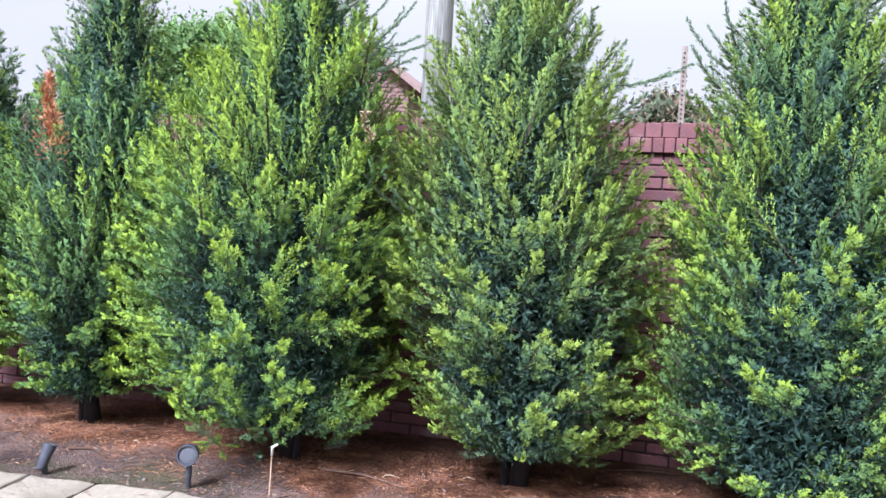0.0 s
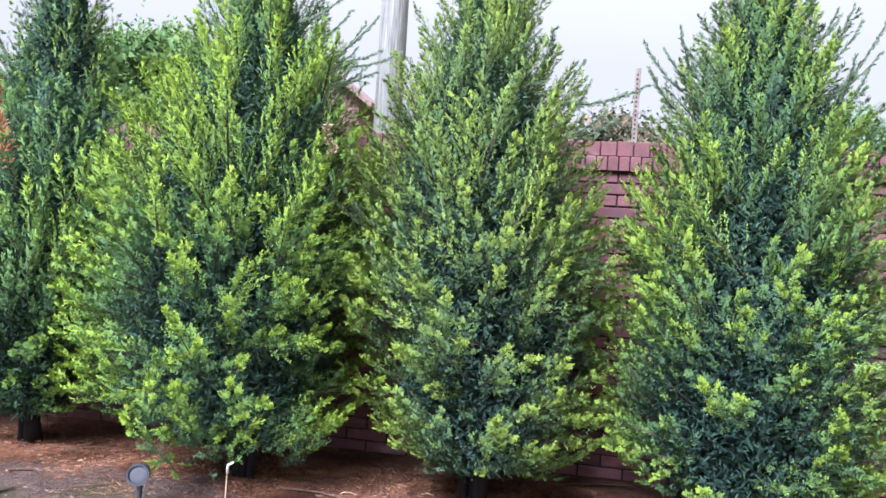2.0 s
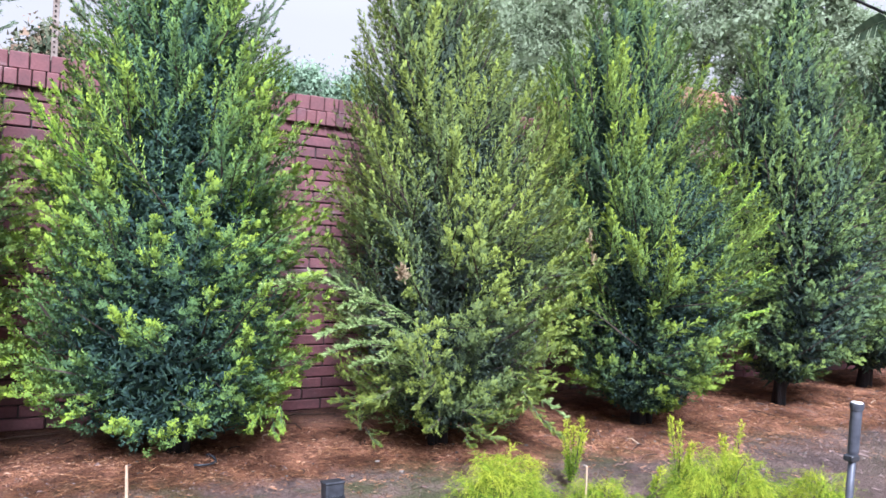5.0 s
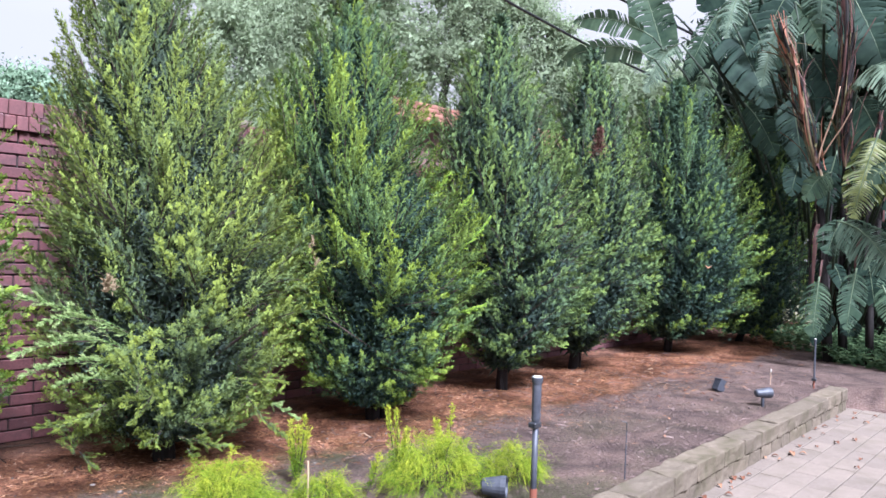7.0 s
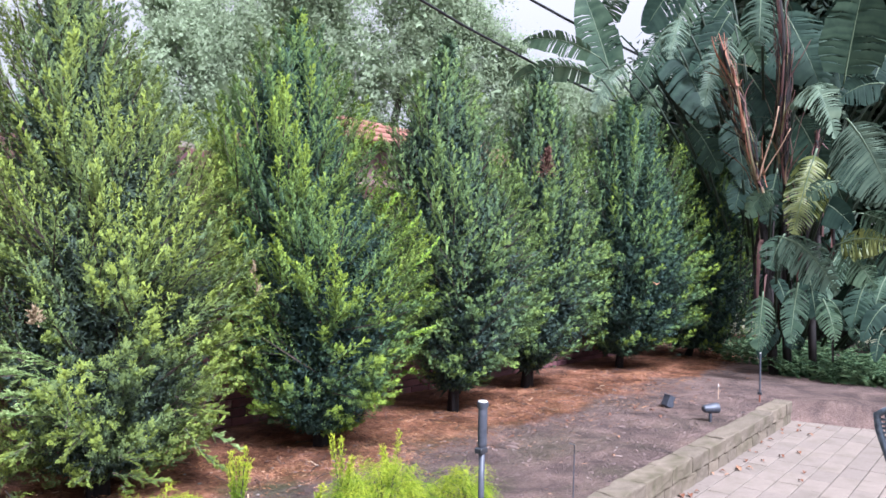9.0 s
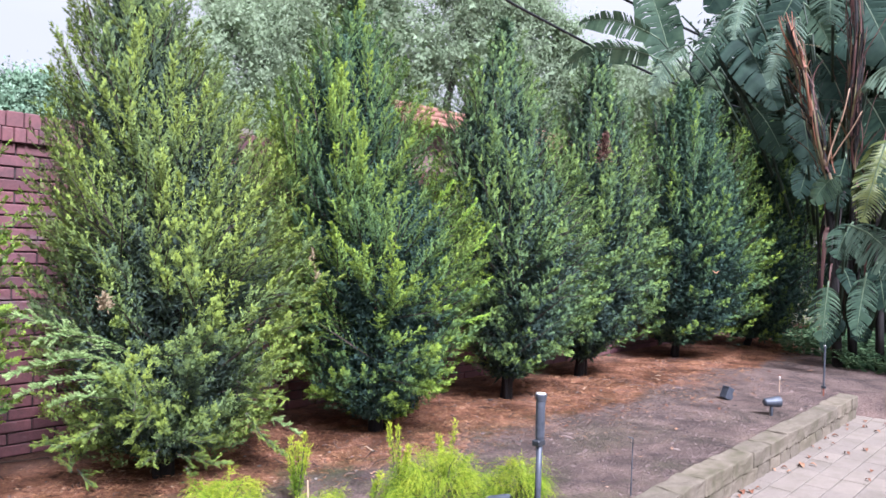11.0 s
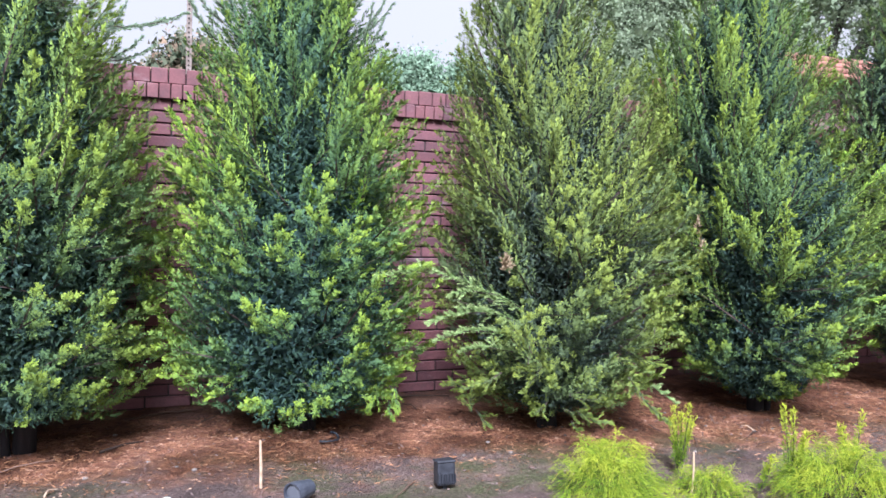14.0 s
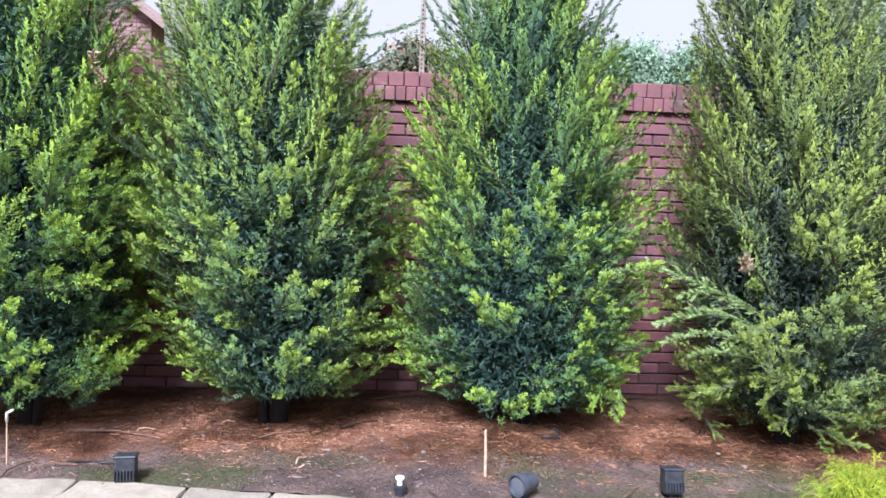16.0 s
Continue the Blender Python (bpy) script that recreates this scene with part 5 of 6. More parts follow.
def banana_stem(low, high, radius, kind):
    org = BANANA.location
    a, b = Vector(low) - org, Vector(high) - org
    radius *= 0.62
    mat = {"sheath": SHEATH, "red": REDSTEM, "trunk": DARKSTEM, "pale": PALESTEM}[kind]
    n = 8
    side = Vector((0.3, 1, 0)).normalized()
    pts = [a.lerp(b, k / n) + side * (0.05 * math.sin(k * 0.9) * (b - a).length * 0.25) for k in range(n + 1)]
    if kind == "trunk":
        pts[0] = Vector((pts[0].x, pts[0].y, -0.05))
    ragged = kind in ("sheath", "red")
    core = radius * (0.28 if ragged else 0.8)
    ob = part("stem", tube(pts, [core * (1.15 - 0.35 * k / n) for k in range(n + 1)], 10), DARKSTEM if ragged else mat, BANANA, smooth=True)
    rng = BANANA_RNG
    if ragged:
        tones = [SHEATH, REDSTEM, SHEATH, DARKSTEM, ORANGESTEM] if kind == "sheath" else [REDSTEM, DARKSTEM, DARKSTEM, REDSTEM, SHEATH]
        for k in range(110):
            s0 = rng.uniform(-0.05, 0.8)
            s1 = min(1.08, s0 + rng.uniform(0.15, 0.5))
            an = rng.uniform(0, math.tau)
            splay = rng.uniform(0.2, 1.7) if rng.random() < 0.3 else 0.1
            bm = bmesh.new()
            w = rng.uniform(0.004, 0.02)
            wave, turns, apart = rng.uniform(0.05, 0.35), rng.uniform(9, 22), rng.uniform(0.2, 0.75)
            prev = None
            for q in range(10):
                f = q / 9
                h = s0 + (s1 - s0) * f
                p = a.lerp(b, h) + side * (0.05 * math.sin(h * n * 0.9) * (b - a).length * 0.25)
                out = Vector((math.cos(an + f * 0.6), math.sin(an + f * 0.6), 0))
                p = p + out * radius * (apart + splay * f * f * 2.0 + wave * math.sin(turns * h + an)) + Vector((0, 0, -splay * 0.16 * f * f))
                e = Vector((-out.y, out.x, 0.15)) * w * (1.0 - 0.75 * f)
                row = [bm.verts.new(p - e), bm.verts.new(p + out * w * 0.4), bm.verts.new(p + e)]
                if prev:
                    bm.faces.new((prev[0], row[0], row[1], prev[1]))
                    bm.faces.new((prev[1], row[1], row[2], prev[2]))
                prev = row
            part("torn_sheath", bm, rng.choice(tones), ob, smooth=True)
    if kind == "trunk" and low[2] < 1:
        # withered leaves that hang round the old stem
        for k in range(22):
            z0 = a.z + (b.z - a.z) * rng.uniform(0.3, 1.0)
            an = rng.uniform(0, math.tau)
            ln = rng.uniform(0.35, 0.9)
            c = a.lerp(b, max(0.0, min(1.0, (z0 - a.z) / max(0.1, b.z - a.z))))
            out = Vector((math.cos(an), math.sin(an), 0))
            across = Vector((-out.y, out.x, 0))
            bm = bmesh.new()
            prev = None
            w = rng.uniform(0.007, 0.022)
            tw = rng.uniform(-0.8, 0.8)
            for q in range(6):
                f = q / 5
                p = Vector((c.x, c.y, z0 + 0.08 * math.sin(f * 2.2) - ln * f * f)) + out * (radius + 0.16 * math.sin(f * 1.7)) + across * (0.08 * tw * f)
                p.z = max(p.z, 0.06)
                e = (across * math.cos(tw * f * 2) + out * math.sin(tw * f * 2)) * w * (0.4 + math.sin(math.pi * min(f, 0.93)))
                row = [bm.verts.new(p - e), bm.verts.new(p + out * w * 0.35), bm.verts.new(p + e)]
                if prev:
                    bm.faces.new((prev[0], row[0], row[1], prev[1]))
                    bm.faces.new((prev[1], row[1], row[2], prev[2]))
                prev = row
            part("withered_leaf", bm, rng.choice((DARKSTEM, WITHERED, WITHERED, REDSTEM)), ob, smooth=True)


BANANA = thing('banana_plant', 10.9, 3.2, 0.0, 'tall banana clump with torn broad leaves and orange-brown sheaths', 'banana plant')
banana_leaf((9.90, 5.10, 4.05), (9.85, 6.14, 4.35), 0.4, 'c', 0.1)
banana_leaf((9.80, 5.05, 3.74), (9.75, 6.32, 3.74), 0.42, 'c', 0.14)
banana_leaf((10.2, 4.94, 3.73), (10.08, 5.35, 5.0), 0.70, 'g', 0.05)
banana_leaf((10.4, 4.95, 4.35), (10.28, 5.24, 3.92), 0.41, 'd', 0.12)
banana_leaf((10.0, 4.69, 3.84), (9.88, 5.05, 3.25), 0.45, 'p', 0.16)
banana_leaf((10.0, 3.94, 4.29), (9.88, 4.03, 3.78), 0.44, 'p', 0.14)
banana_leaf((10.6, 4.37, 4.34), (10.48, 3.68, 3.01), 0.82, 'd', 0.05)
banana_leaf((9.8, 3.3, 3.88), (9.68, 3.53, 3.1), 0.5, 'p', 0.20)
banana_leaf((10.1, 3.03, 4.4), (9.98, 3.01, 3.8), 0.57, 'g', 0.05)
banana_leaf((10.5, 2.87, 4.31), (10.38, 2.45, 3.34), 0.90, 'd', 0.05)
banana_leaf((10.3, 2.18, 3.41), (10.18, 1.99, 4.34), 0.87, 'g', 0.04)
banana_leaf((9.8, 2.54, 3.09), (9.68, 2.16, 2.6), 0.51, 'p', 0.50)
banana_leaf((9.7, 2.02, 2.75), (9.58, 1.64, 1.94), 0.85, 'p', 0.08)
banana_leaf((10.1, 3.32, 3.01), (9.98, 3.15, 2.26), 0.57, 'd', 0.05)
banana_leaf((10.0, 2.42, 2.49), (9.88, 2.6, 1.62), 0.58, 'y', 0.06)
banana_leaf((9.9, 2.2, 2.18), (9.78, 2.45, 1.99), 0.28, 'g', 0.12)
banana_leaf((10.0, 2.88, 2.13), (9.88, 3.09, 1.82), 0.37, 'g', 0.15)
banana_leaf((9.8, 2.68, 1.6), (9.68, 2.78, 1.23), 0.50, 'g', 0.12)
banana_leaf((9.7, 2.64, 1.57), (9.58, 2.1, 0.99), 0.54, 'p', 0.14)
banana_leaf((9.9, 2.14, 1.52), (9.78, 1.66, 1.52), 0.38, 'y', 0.10)
banana_leaf((9.7, 2.86, 0.93), (9.58, 2.87, 0.35), 0.4, 'g', 0.05)
banana_leaf((9.7, 2.51, 1.04), (9.58, 2.55, 0.45), 0.35, 'g', 0.06)
banana_leaf((9.8, 2.27, 0.9), (9.68, 2.13, 0.5), 0.30, 'g', 0.10)
banana_leaf((9.9, 2.13, 1.44), (9.78, 1.79, 1.05), 0.44, 'g', 0.12)
banana_leaf((10.3, 2.49, 2.04), (10.18, 2.07, 1.71), 0.45, 'd', 0.10)
banana_leaf((10.3, 1.85, 3.27), (10.18, 2.22, 3.12), 0.42, 'd', 0.12)
banana_leaf((10.7, 3.98, 4.4), (10.58, 4.15, 3.73), 0.61, 'd', 0.06)
banana_leaf((10.7, 3.58, 4.47), (10.58, 3.8, 3.9), 0.61, 'd', 0.08)
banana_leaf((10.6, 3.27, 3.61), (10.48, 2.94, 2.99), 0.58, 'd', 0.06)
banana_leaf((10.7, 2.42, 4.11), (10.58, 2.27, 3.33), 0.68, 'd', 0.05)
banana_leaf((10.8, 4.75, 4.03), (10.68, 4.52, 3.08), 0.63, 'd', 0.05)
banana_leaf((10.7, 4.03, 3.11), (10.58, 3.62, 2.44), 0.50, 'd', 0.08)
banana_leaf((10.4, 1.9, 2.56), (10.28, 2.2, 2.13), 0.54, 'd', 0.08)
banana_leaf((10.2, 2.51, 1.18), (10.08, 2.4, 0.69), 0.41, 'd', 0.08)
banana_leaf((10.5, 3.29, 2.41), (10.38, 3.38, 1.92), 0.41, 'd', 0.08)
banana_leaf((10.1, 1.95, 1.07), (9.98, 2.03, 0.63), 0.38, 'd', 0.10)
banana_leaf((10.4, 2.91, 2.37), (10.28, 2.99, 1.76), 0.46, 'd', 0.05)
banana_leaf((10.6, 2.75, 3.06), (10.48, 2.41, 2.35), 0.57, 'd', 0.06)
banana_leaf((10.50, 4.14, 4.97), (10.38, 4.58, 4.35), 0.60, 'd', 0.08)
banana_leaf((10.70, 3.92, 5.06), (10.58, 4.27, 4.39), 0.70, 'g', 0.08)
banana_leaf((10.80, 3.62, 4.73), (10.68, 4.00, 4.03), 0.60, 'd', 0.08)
banana_leaf((10.40, 4.31, 4.31), (10.28, 4.67, 3.48), 0.50, 'g', 0.08)
banana_leaf((10.30, 4.37, 3.55), (10.18, 4.54, 2.96), 0.42, 'g', 0.08)
banana_leaf((10.60, 5.43, 4.49), (10.48, 4.80, 5.12), 0.45, 'g', 0.08)
banana_stem((9.75, 2.9, 2.14), (9.75, 3.36, 3.82), 0.170, 'sheath')
banana_stem((9.85, 2.67, 2.1), (9.85, 2.76, 4.4), 0.150, 'red')
banana_stem((10.2, 2.47, 2.32), (10.2, 2.43, 2.79), 0.050, 'red')
banana_stem((9.65, 2.9, 2.2), (9.65, 2.7, 3.0), 0.018, 'pale')
banana_stem((9.65, 2.86, 2.25), (9.65, 2.58, 2.75), 0.014, 'pale')
banana_stem((10.45, 2.92, 0.3), (10.45, 3.12, 2.15), 0.100, 'trunk')
banana_stem((10.6, 2.8, 0.3), (10.6, 2.91, 2.39), 0.090, 'trunk')
banana_stem((10.5, 2.51, 0.3), (10.5, 2.53, 2.36), 0.080, 'trunk')

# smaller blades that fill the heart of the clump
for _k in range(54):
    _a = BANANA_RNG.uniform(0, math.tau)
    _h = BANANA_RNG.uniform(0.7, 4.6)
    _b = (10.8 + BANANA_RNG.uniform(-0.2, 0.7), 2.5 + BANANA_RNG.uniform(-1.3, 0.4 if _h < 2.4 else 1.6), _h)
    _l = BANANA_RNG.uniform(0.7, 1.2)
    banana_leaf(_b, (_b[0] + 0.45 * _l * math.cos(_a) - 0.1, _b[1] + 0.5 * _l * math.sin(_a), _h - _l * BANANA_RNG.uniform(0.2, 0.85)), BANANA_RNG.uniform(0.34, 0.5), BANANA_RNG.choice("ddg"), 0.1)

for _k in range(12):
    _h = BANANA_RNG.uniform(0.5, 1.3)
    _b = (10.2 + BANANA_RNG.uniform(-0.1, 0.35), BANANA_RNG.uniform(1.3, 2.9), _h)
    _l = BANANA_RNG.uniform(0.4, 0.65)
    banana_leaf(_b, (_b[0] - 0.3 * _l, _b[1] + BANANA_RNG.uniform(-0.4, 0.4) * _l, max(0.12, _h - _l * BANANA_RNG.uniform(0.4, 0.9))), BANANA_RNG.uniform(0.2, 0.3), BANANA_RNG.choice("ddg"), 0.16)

FERN_LEAF = leaf_mat("fern_leaf", (0.03, 0.06, 0.03), (0.08, 0.14, 0.065), (0.17, 0.24, 0.11))


def fern_patch(name, label, cx, cy, rx, ry, n, height, seed):
    rng = np.random.default_rng(seed)
    t = thing(name, cx, cy, 0, label, "fern")
    fb, fw, fl = [], [], []
    for _ in range(n):
        an, q = rng.uniform(0, math.tau), math.sqrt(rng.random())
        p = np.array([math.cos(an) * rx * q, math.sin(an) * ry * q, 0])
        az = rng.uniform(0, math.tau)
        L = height * rng.uniform(0.7, 1.4)
        for k in range(16):
            s = k / 16
            c = p + np.array([math.cos(az) * L * s * 0.8, math.sin(az) * L * s * 0.8, L * (1.1 * s - 0.75 * s * s)])
            for sg in (-1, 1):
                fb.append(c)
                fw.append(np.array([-math.sin(az) * sg + 0.35 * math.cos(az), math.cos(az) * sg + 0.35 * math.sin(az), -0.2]))
                fl.append(0.11 * (1.1 - s))
    fb, fw, fl = np.array(fb), unit(np.array(fw)), np.array(fl)
    co, tris, g = fingers(fb, fw, fl, fl * 0.34, np.full(len(fb), 0.5), rng)
    tagged(fast_mesh("fronds", co, tris, FERN_LEAF, t, g), kind="stuff")


fern_patch("fern_bed", "low dark green fern growing under the banana clump", 11.2, 2.2, 1.0, 0.7, 170, 0.42, 51)
fern_patch("fern_bed", "low dark green fern growing under the banana clump", 10.75, 2.35, 0.55, 0.75, 130, 0.36, 54)
fern_patch("fern_bed", "low dark green fern growing under the banana clump", 10.6, 1.5, 0.5, 0.6, 110, 0.36, 55)
fern_patch("fern_bed", "low dark green fern growing under the banana clump", 12.2, 3.3, 1.0, 0.8, 130, 0.5, 52)
fern_patch("fern_bed", "low dark green fern growing under the banana clump", 11.4, 0.8, 1.1, 1.0, 150, 0.5, 53)

# ---- small things in the bed ----
BLACK = Mat("black_plastic", 0.45, 0, 0.45)
BLACK.color(BLACK.ramp(BLACK.noise(40, 4), (0.3, (0.012, 0.013, 0.017)), (0.7, (0.034, 0.036, 0.044))))
BLACK = BLACK.m
GREYMETAL = Mat("grey_powder_coat", 0.5, 0.2, 0.5)
GREYMETAL.color(GREYMETAL.ramp(GREYMETAL.noise(30, 4), (0.3, (0.036, 0.04, 0.054)), (0.7, (0.075, 0.08, 0.1))))
GREYMETAL = GREYMETAL.m
LENS = Mat("lamp_glass", 0.12, 0, 0.5).color((0.09, 0.095, 0.11)).m
WHITE = Mat("white_plastic", 0.5).color((0.62, 0.6, 0.56)).m
RUSTY = Mat("rusty_foot", 0.8).color((0.2, 0.07, 0.045)).m
STICK = Mat("pale_stick", 0.8)
STICK.color(STICK.ramp(STICK.noise(40, 4), (0.3, (0.3, 0.2, 0.13)), (0.7, (0.55, 0.4, 0.28))))
STICK = STICK.m


def lathe(profile, sides=20):
    """Turned shape: (radius, z) from the bottom up."""
    bm = bmesh.new()
    rings = [[bm.verts.new((r * math.cos(k * math.tau / sides), r * math.sin(k * math.tau / sides), z)) for k in range(sides)] for r, z in profile]
    for a, b in zip(rings, rings[1:]):
        for k in range(sides):
            bm.faces.new((a[k], a[(k + 1) % sides], b[(k + 1) % sides], b[k]))
    bm.faces.new(rings[0][::-1])
    bm.faces.new(rings[-1])
    bmesh.ops.recalc_face_normals(bm, faces=bm.faces)
    return bm


def spotlight(x, y, label, aim, tilt, radius, length, stem, mat=GREYMETAL, z=0.0):
    """A bullet lamp on a ground stake. aim: degrees clockwise from +y; tilt: degrees above level."""
    t = thing("spotlight", x, y, z, label, "spotlight", "garden spotlights")
    part("stake", tube([(0, 0, -0.1), (0, 0, stem * 0.5), (0, 0, stem)], [0.009, 0.013, 0.013], 10), mat, t, smooth=True)
    body = part("body", lathe([(radius * 0.45, -length * 0.5), (radius * 0.7, -length * 0.42), (radius * 0.82, -length * 0.1), (radius, length * 0.3), (radius, length * 0.5), (radius * 0.86, length * 0.5), (radius * 0.8, length * 0.36)]), mat, t, smooth=False)
    lens = part("lens", lathe([(radius * 0.8, 0), (radius * 0.8, 0.004), (radius * 0.5, 0.007)]), LENS, body)
    lens.location = (0, 0, length * 0.37)
    part("bracket", block(-0.012, 0.012, -0.008, 0.008, stem - 0.02, stem + radius * 0.5, 0.003), mat, t)
    body.matrix_local = Matrix.Translation((0, 0, stem + radius * 0.55)) @ Matrix.Rotation(-radians(aim), 4, "Z") @ Matrix.Rotation(-radians(90 - tilt), 4, "X")
    return t


spotlight(-0.897, 3.81, "grey bullet spotlight facing the patio on a stake", 160, 6, 0.047, 0.10, 0.13)
spotlight(-1.585, 3.72, "small grey spotlight tilted upward beside the edging", 20, 68, 0.028, 0.12, 0.06)
spotlight(1.61, 3.58, "grey flared bullet spotlight lying low in the soil", 232, 2, 0.046, 0.11, 0.022)
spotlight(3.886, 2.70, "grey bullet spotlight in front of the dwarf conifer", 150, 2, 0.052, 0.12, 0.02)
spotlight(7.153, 2.57, "grey bullet spotlight on a stake close to the stone edging", 132, 3, 0.042, 0.13, 0.075)


def floodlight(x, y, turn, tilt, label, mat=BLACK):
    """A finned box lamp seen from its back."""
    t = thing("floodlight", x, y, 0, label, "floodlight", "garden floodlights")
    part("spike", tube([(0, 0, -0.08), (0, 0, 0.03)], [0.006, 0.014], 8), mat, t)
    b = part("housing", block(-0.04, 0.04, -0.03, 0.03, 0.0, 0.1, 0.008, 2), mat, t)
    for k in range(7):
        part("fin", block(-0.036 + k * 0.012 - 0.002, -0.036 + k * 0.012 + 0.002, -0.042, -0.029, 0.012, 0.05, 0.001), mat, b)
    part("rim", block(-0.043, 0.043, -0.034, 0.034, 0.094, 0.105, 0.004), mat, b)
    t.rotation_euler = (radians(tilt), 0, radians(turn))


floodlight(0.015, 3.70, 6, -4, "black finned floodlight standing beside the edging stones")
floodlight(2.224, 3.6, 0, -8, "black finned floodlight standing in mossy soil")
floodlight(7.48, 3.06, 62, 24, "small weathered grey floodlight tilted in bare soil", GREYMETAL)


def sprinkler_post(x, y, height, radius, label, upper=0.35):
    t = thing("sprinkler_post", x, y, 0, label, "sprinkler post", "sprinkler posts")
    h0 = height * (1 - upper)
    part("pipe", tube([(0, 0, -0.1), (0, 0, h0)], [radius * 0.68] * 2, 14), GREYMETAL, t, smooth=True)
    part("riser", lathe([(radius * 0.8, h0 - 0.01), (radius, h0 + 0.01), (radius, height - 0.03), (radius * 1.1, height - 0.028), (radius * 1.25, height - 0.012), (radius * 1.25, height)]), GREYMETAL, t)
    cap = part("nozzle", lathe([(radius * 1.0, 0), (radius * 1.0, 0.004), (radius * 0.5, 0.006)]), WHITE, t)
    cap.location = (0, 0, height)
    part("foot", tube([(0, 0, -0.05), (0, 0, 0.06)], [radius * 0.8] * 2, 12), RUSTY, t)
    part("clamp", block(-radius * 1.6, radius * 0.9, -0.02, 0.02, h0 - 0.03, h0 - 0.005, 0.004), BLACK, t)


sprinkler_post(3.975, 2.54, 0.57, 0.021, "grey metal sprinkler post with a white nozzle")
sprinkler_post(8.4, 2.53, 0.44, 0.0085, "thin grey metal sprinkler post at the edging's end", 0.8)


def riser(x, y, height, label, bend=0.03, pipe=None, tip=None):
    t = thing("sprinkler_riser", x, y, 0, label, "sprinkler riser", "thin risers")
    part("pipe", tube([(0, 0, -0.05), (0.004, 0, height * 0.8)], [0.0035, 0.003], 8), pipe or STICK, t)
    part("nozzle", tube([(0.004, 0, height * 0.78), (0.005, 0, height * 0.94), (bend, 0, height)], [0.006, 0.006, 0.005] if tip is None else [0.003, 0.003, 0.002], 8), tip or WHITE, t, smooth=True)


riser(-0.52, 3.852, 0.235, "thin irrigation riser with a bent white nozzle")
riser(8.25, 2.86, 0.135, "thin irrigation riser in bare soil", 0.0)
riser(4.62, 2.42, 0.3, "thin bent grey irrigation riser by the stone edging", -0.05, GREYMETAL, GREYMETAL)
ws = part("wooden_stake", tube([(1.475, 3.77, -0.03), (1.473, 3.77, 0.1), (1.468, 3.77, 0.2)], [0.007, 0.0065, 0.005], 7), STICK, None)
tagged(ws, "thin pale wooden stake stuck in the soil", "stake")
ws = part("wooden_stake", tube([(3.2, 3.2, -0.03), (3.2, 3.2, 0.1), (3.195, 3.2, 0.19)], [0.005, 0.0045, 0.004], 7), STICK, None)
tagged(ws, "thin pale wooden stake beside the dwarf conifer", "stake")


def pop_up():
    t = thing("pop_up_sprinkler", 1.108, 3.59, 0, "small pop-up sprinkler head behind the edging", "sprinkler head")
    part("body", lathe([(0.02, -0.05), (0.02, 0.01), (0.024, 0.012), (0.024, 0.03), (0.012, 0.034)]), BLACK, t)
    part("nozzle", lathe([(0.011, 0.032), (0.011, 0.055), (0.018, 0.058), (0.018, 0.066), (0.008, 0.07)]), WHITE, t)


pop_up()


def hose(points, r, label):
    ob = part("drip_hose", tube(points, [r] * len(points), 8), BLACK, None, smooth=True)
    tagged(ob, label, "hose")


hose([(1.86 + 0.035 * math.cos(a) + 0.012 * a, 4.2 + 0.03 * math.sin(a), 0.03 + 0.03 * max(0, math.sin(a * 0.5))) for a in np.linspace(2.6, -2.6, 16)], 0.006, "black drip hose loop lying in needle litter")
hose([(-0.3, 3.9, 0.0), (-0.2, 3.88, 0.012), (-0.1, 3.86, 0.014), (0.0, 3.83, 0.004)], 0.004, "black drip hose lying behind the edging stones")

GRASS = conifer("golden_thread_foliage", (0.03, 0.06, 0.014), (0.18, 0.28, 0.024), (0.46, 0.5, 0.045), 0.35)


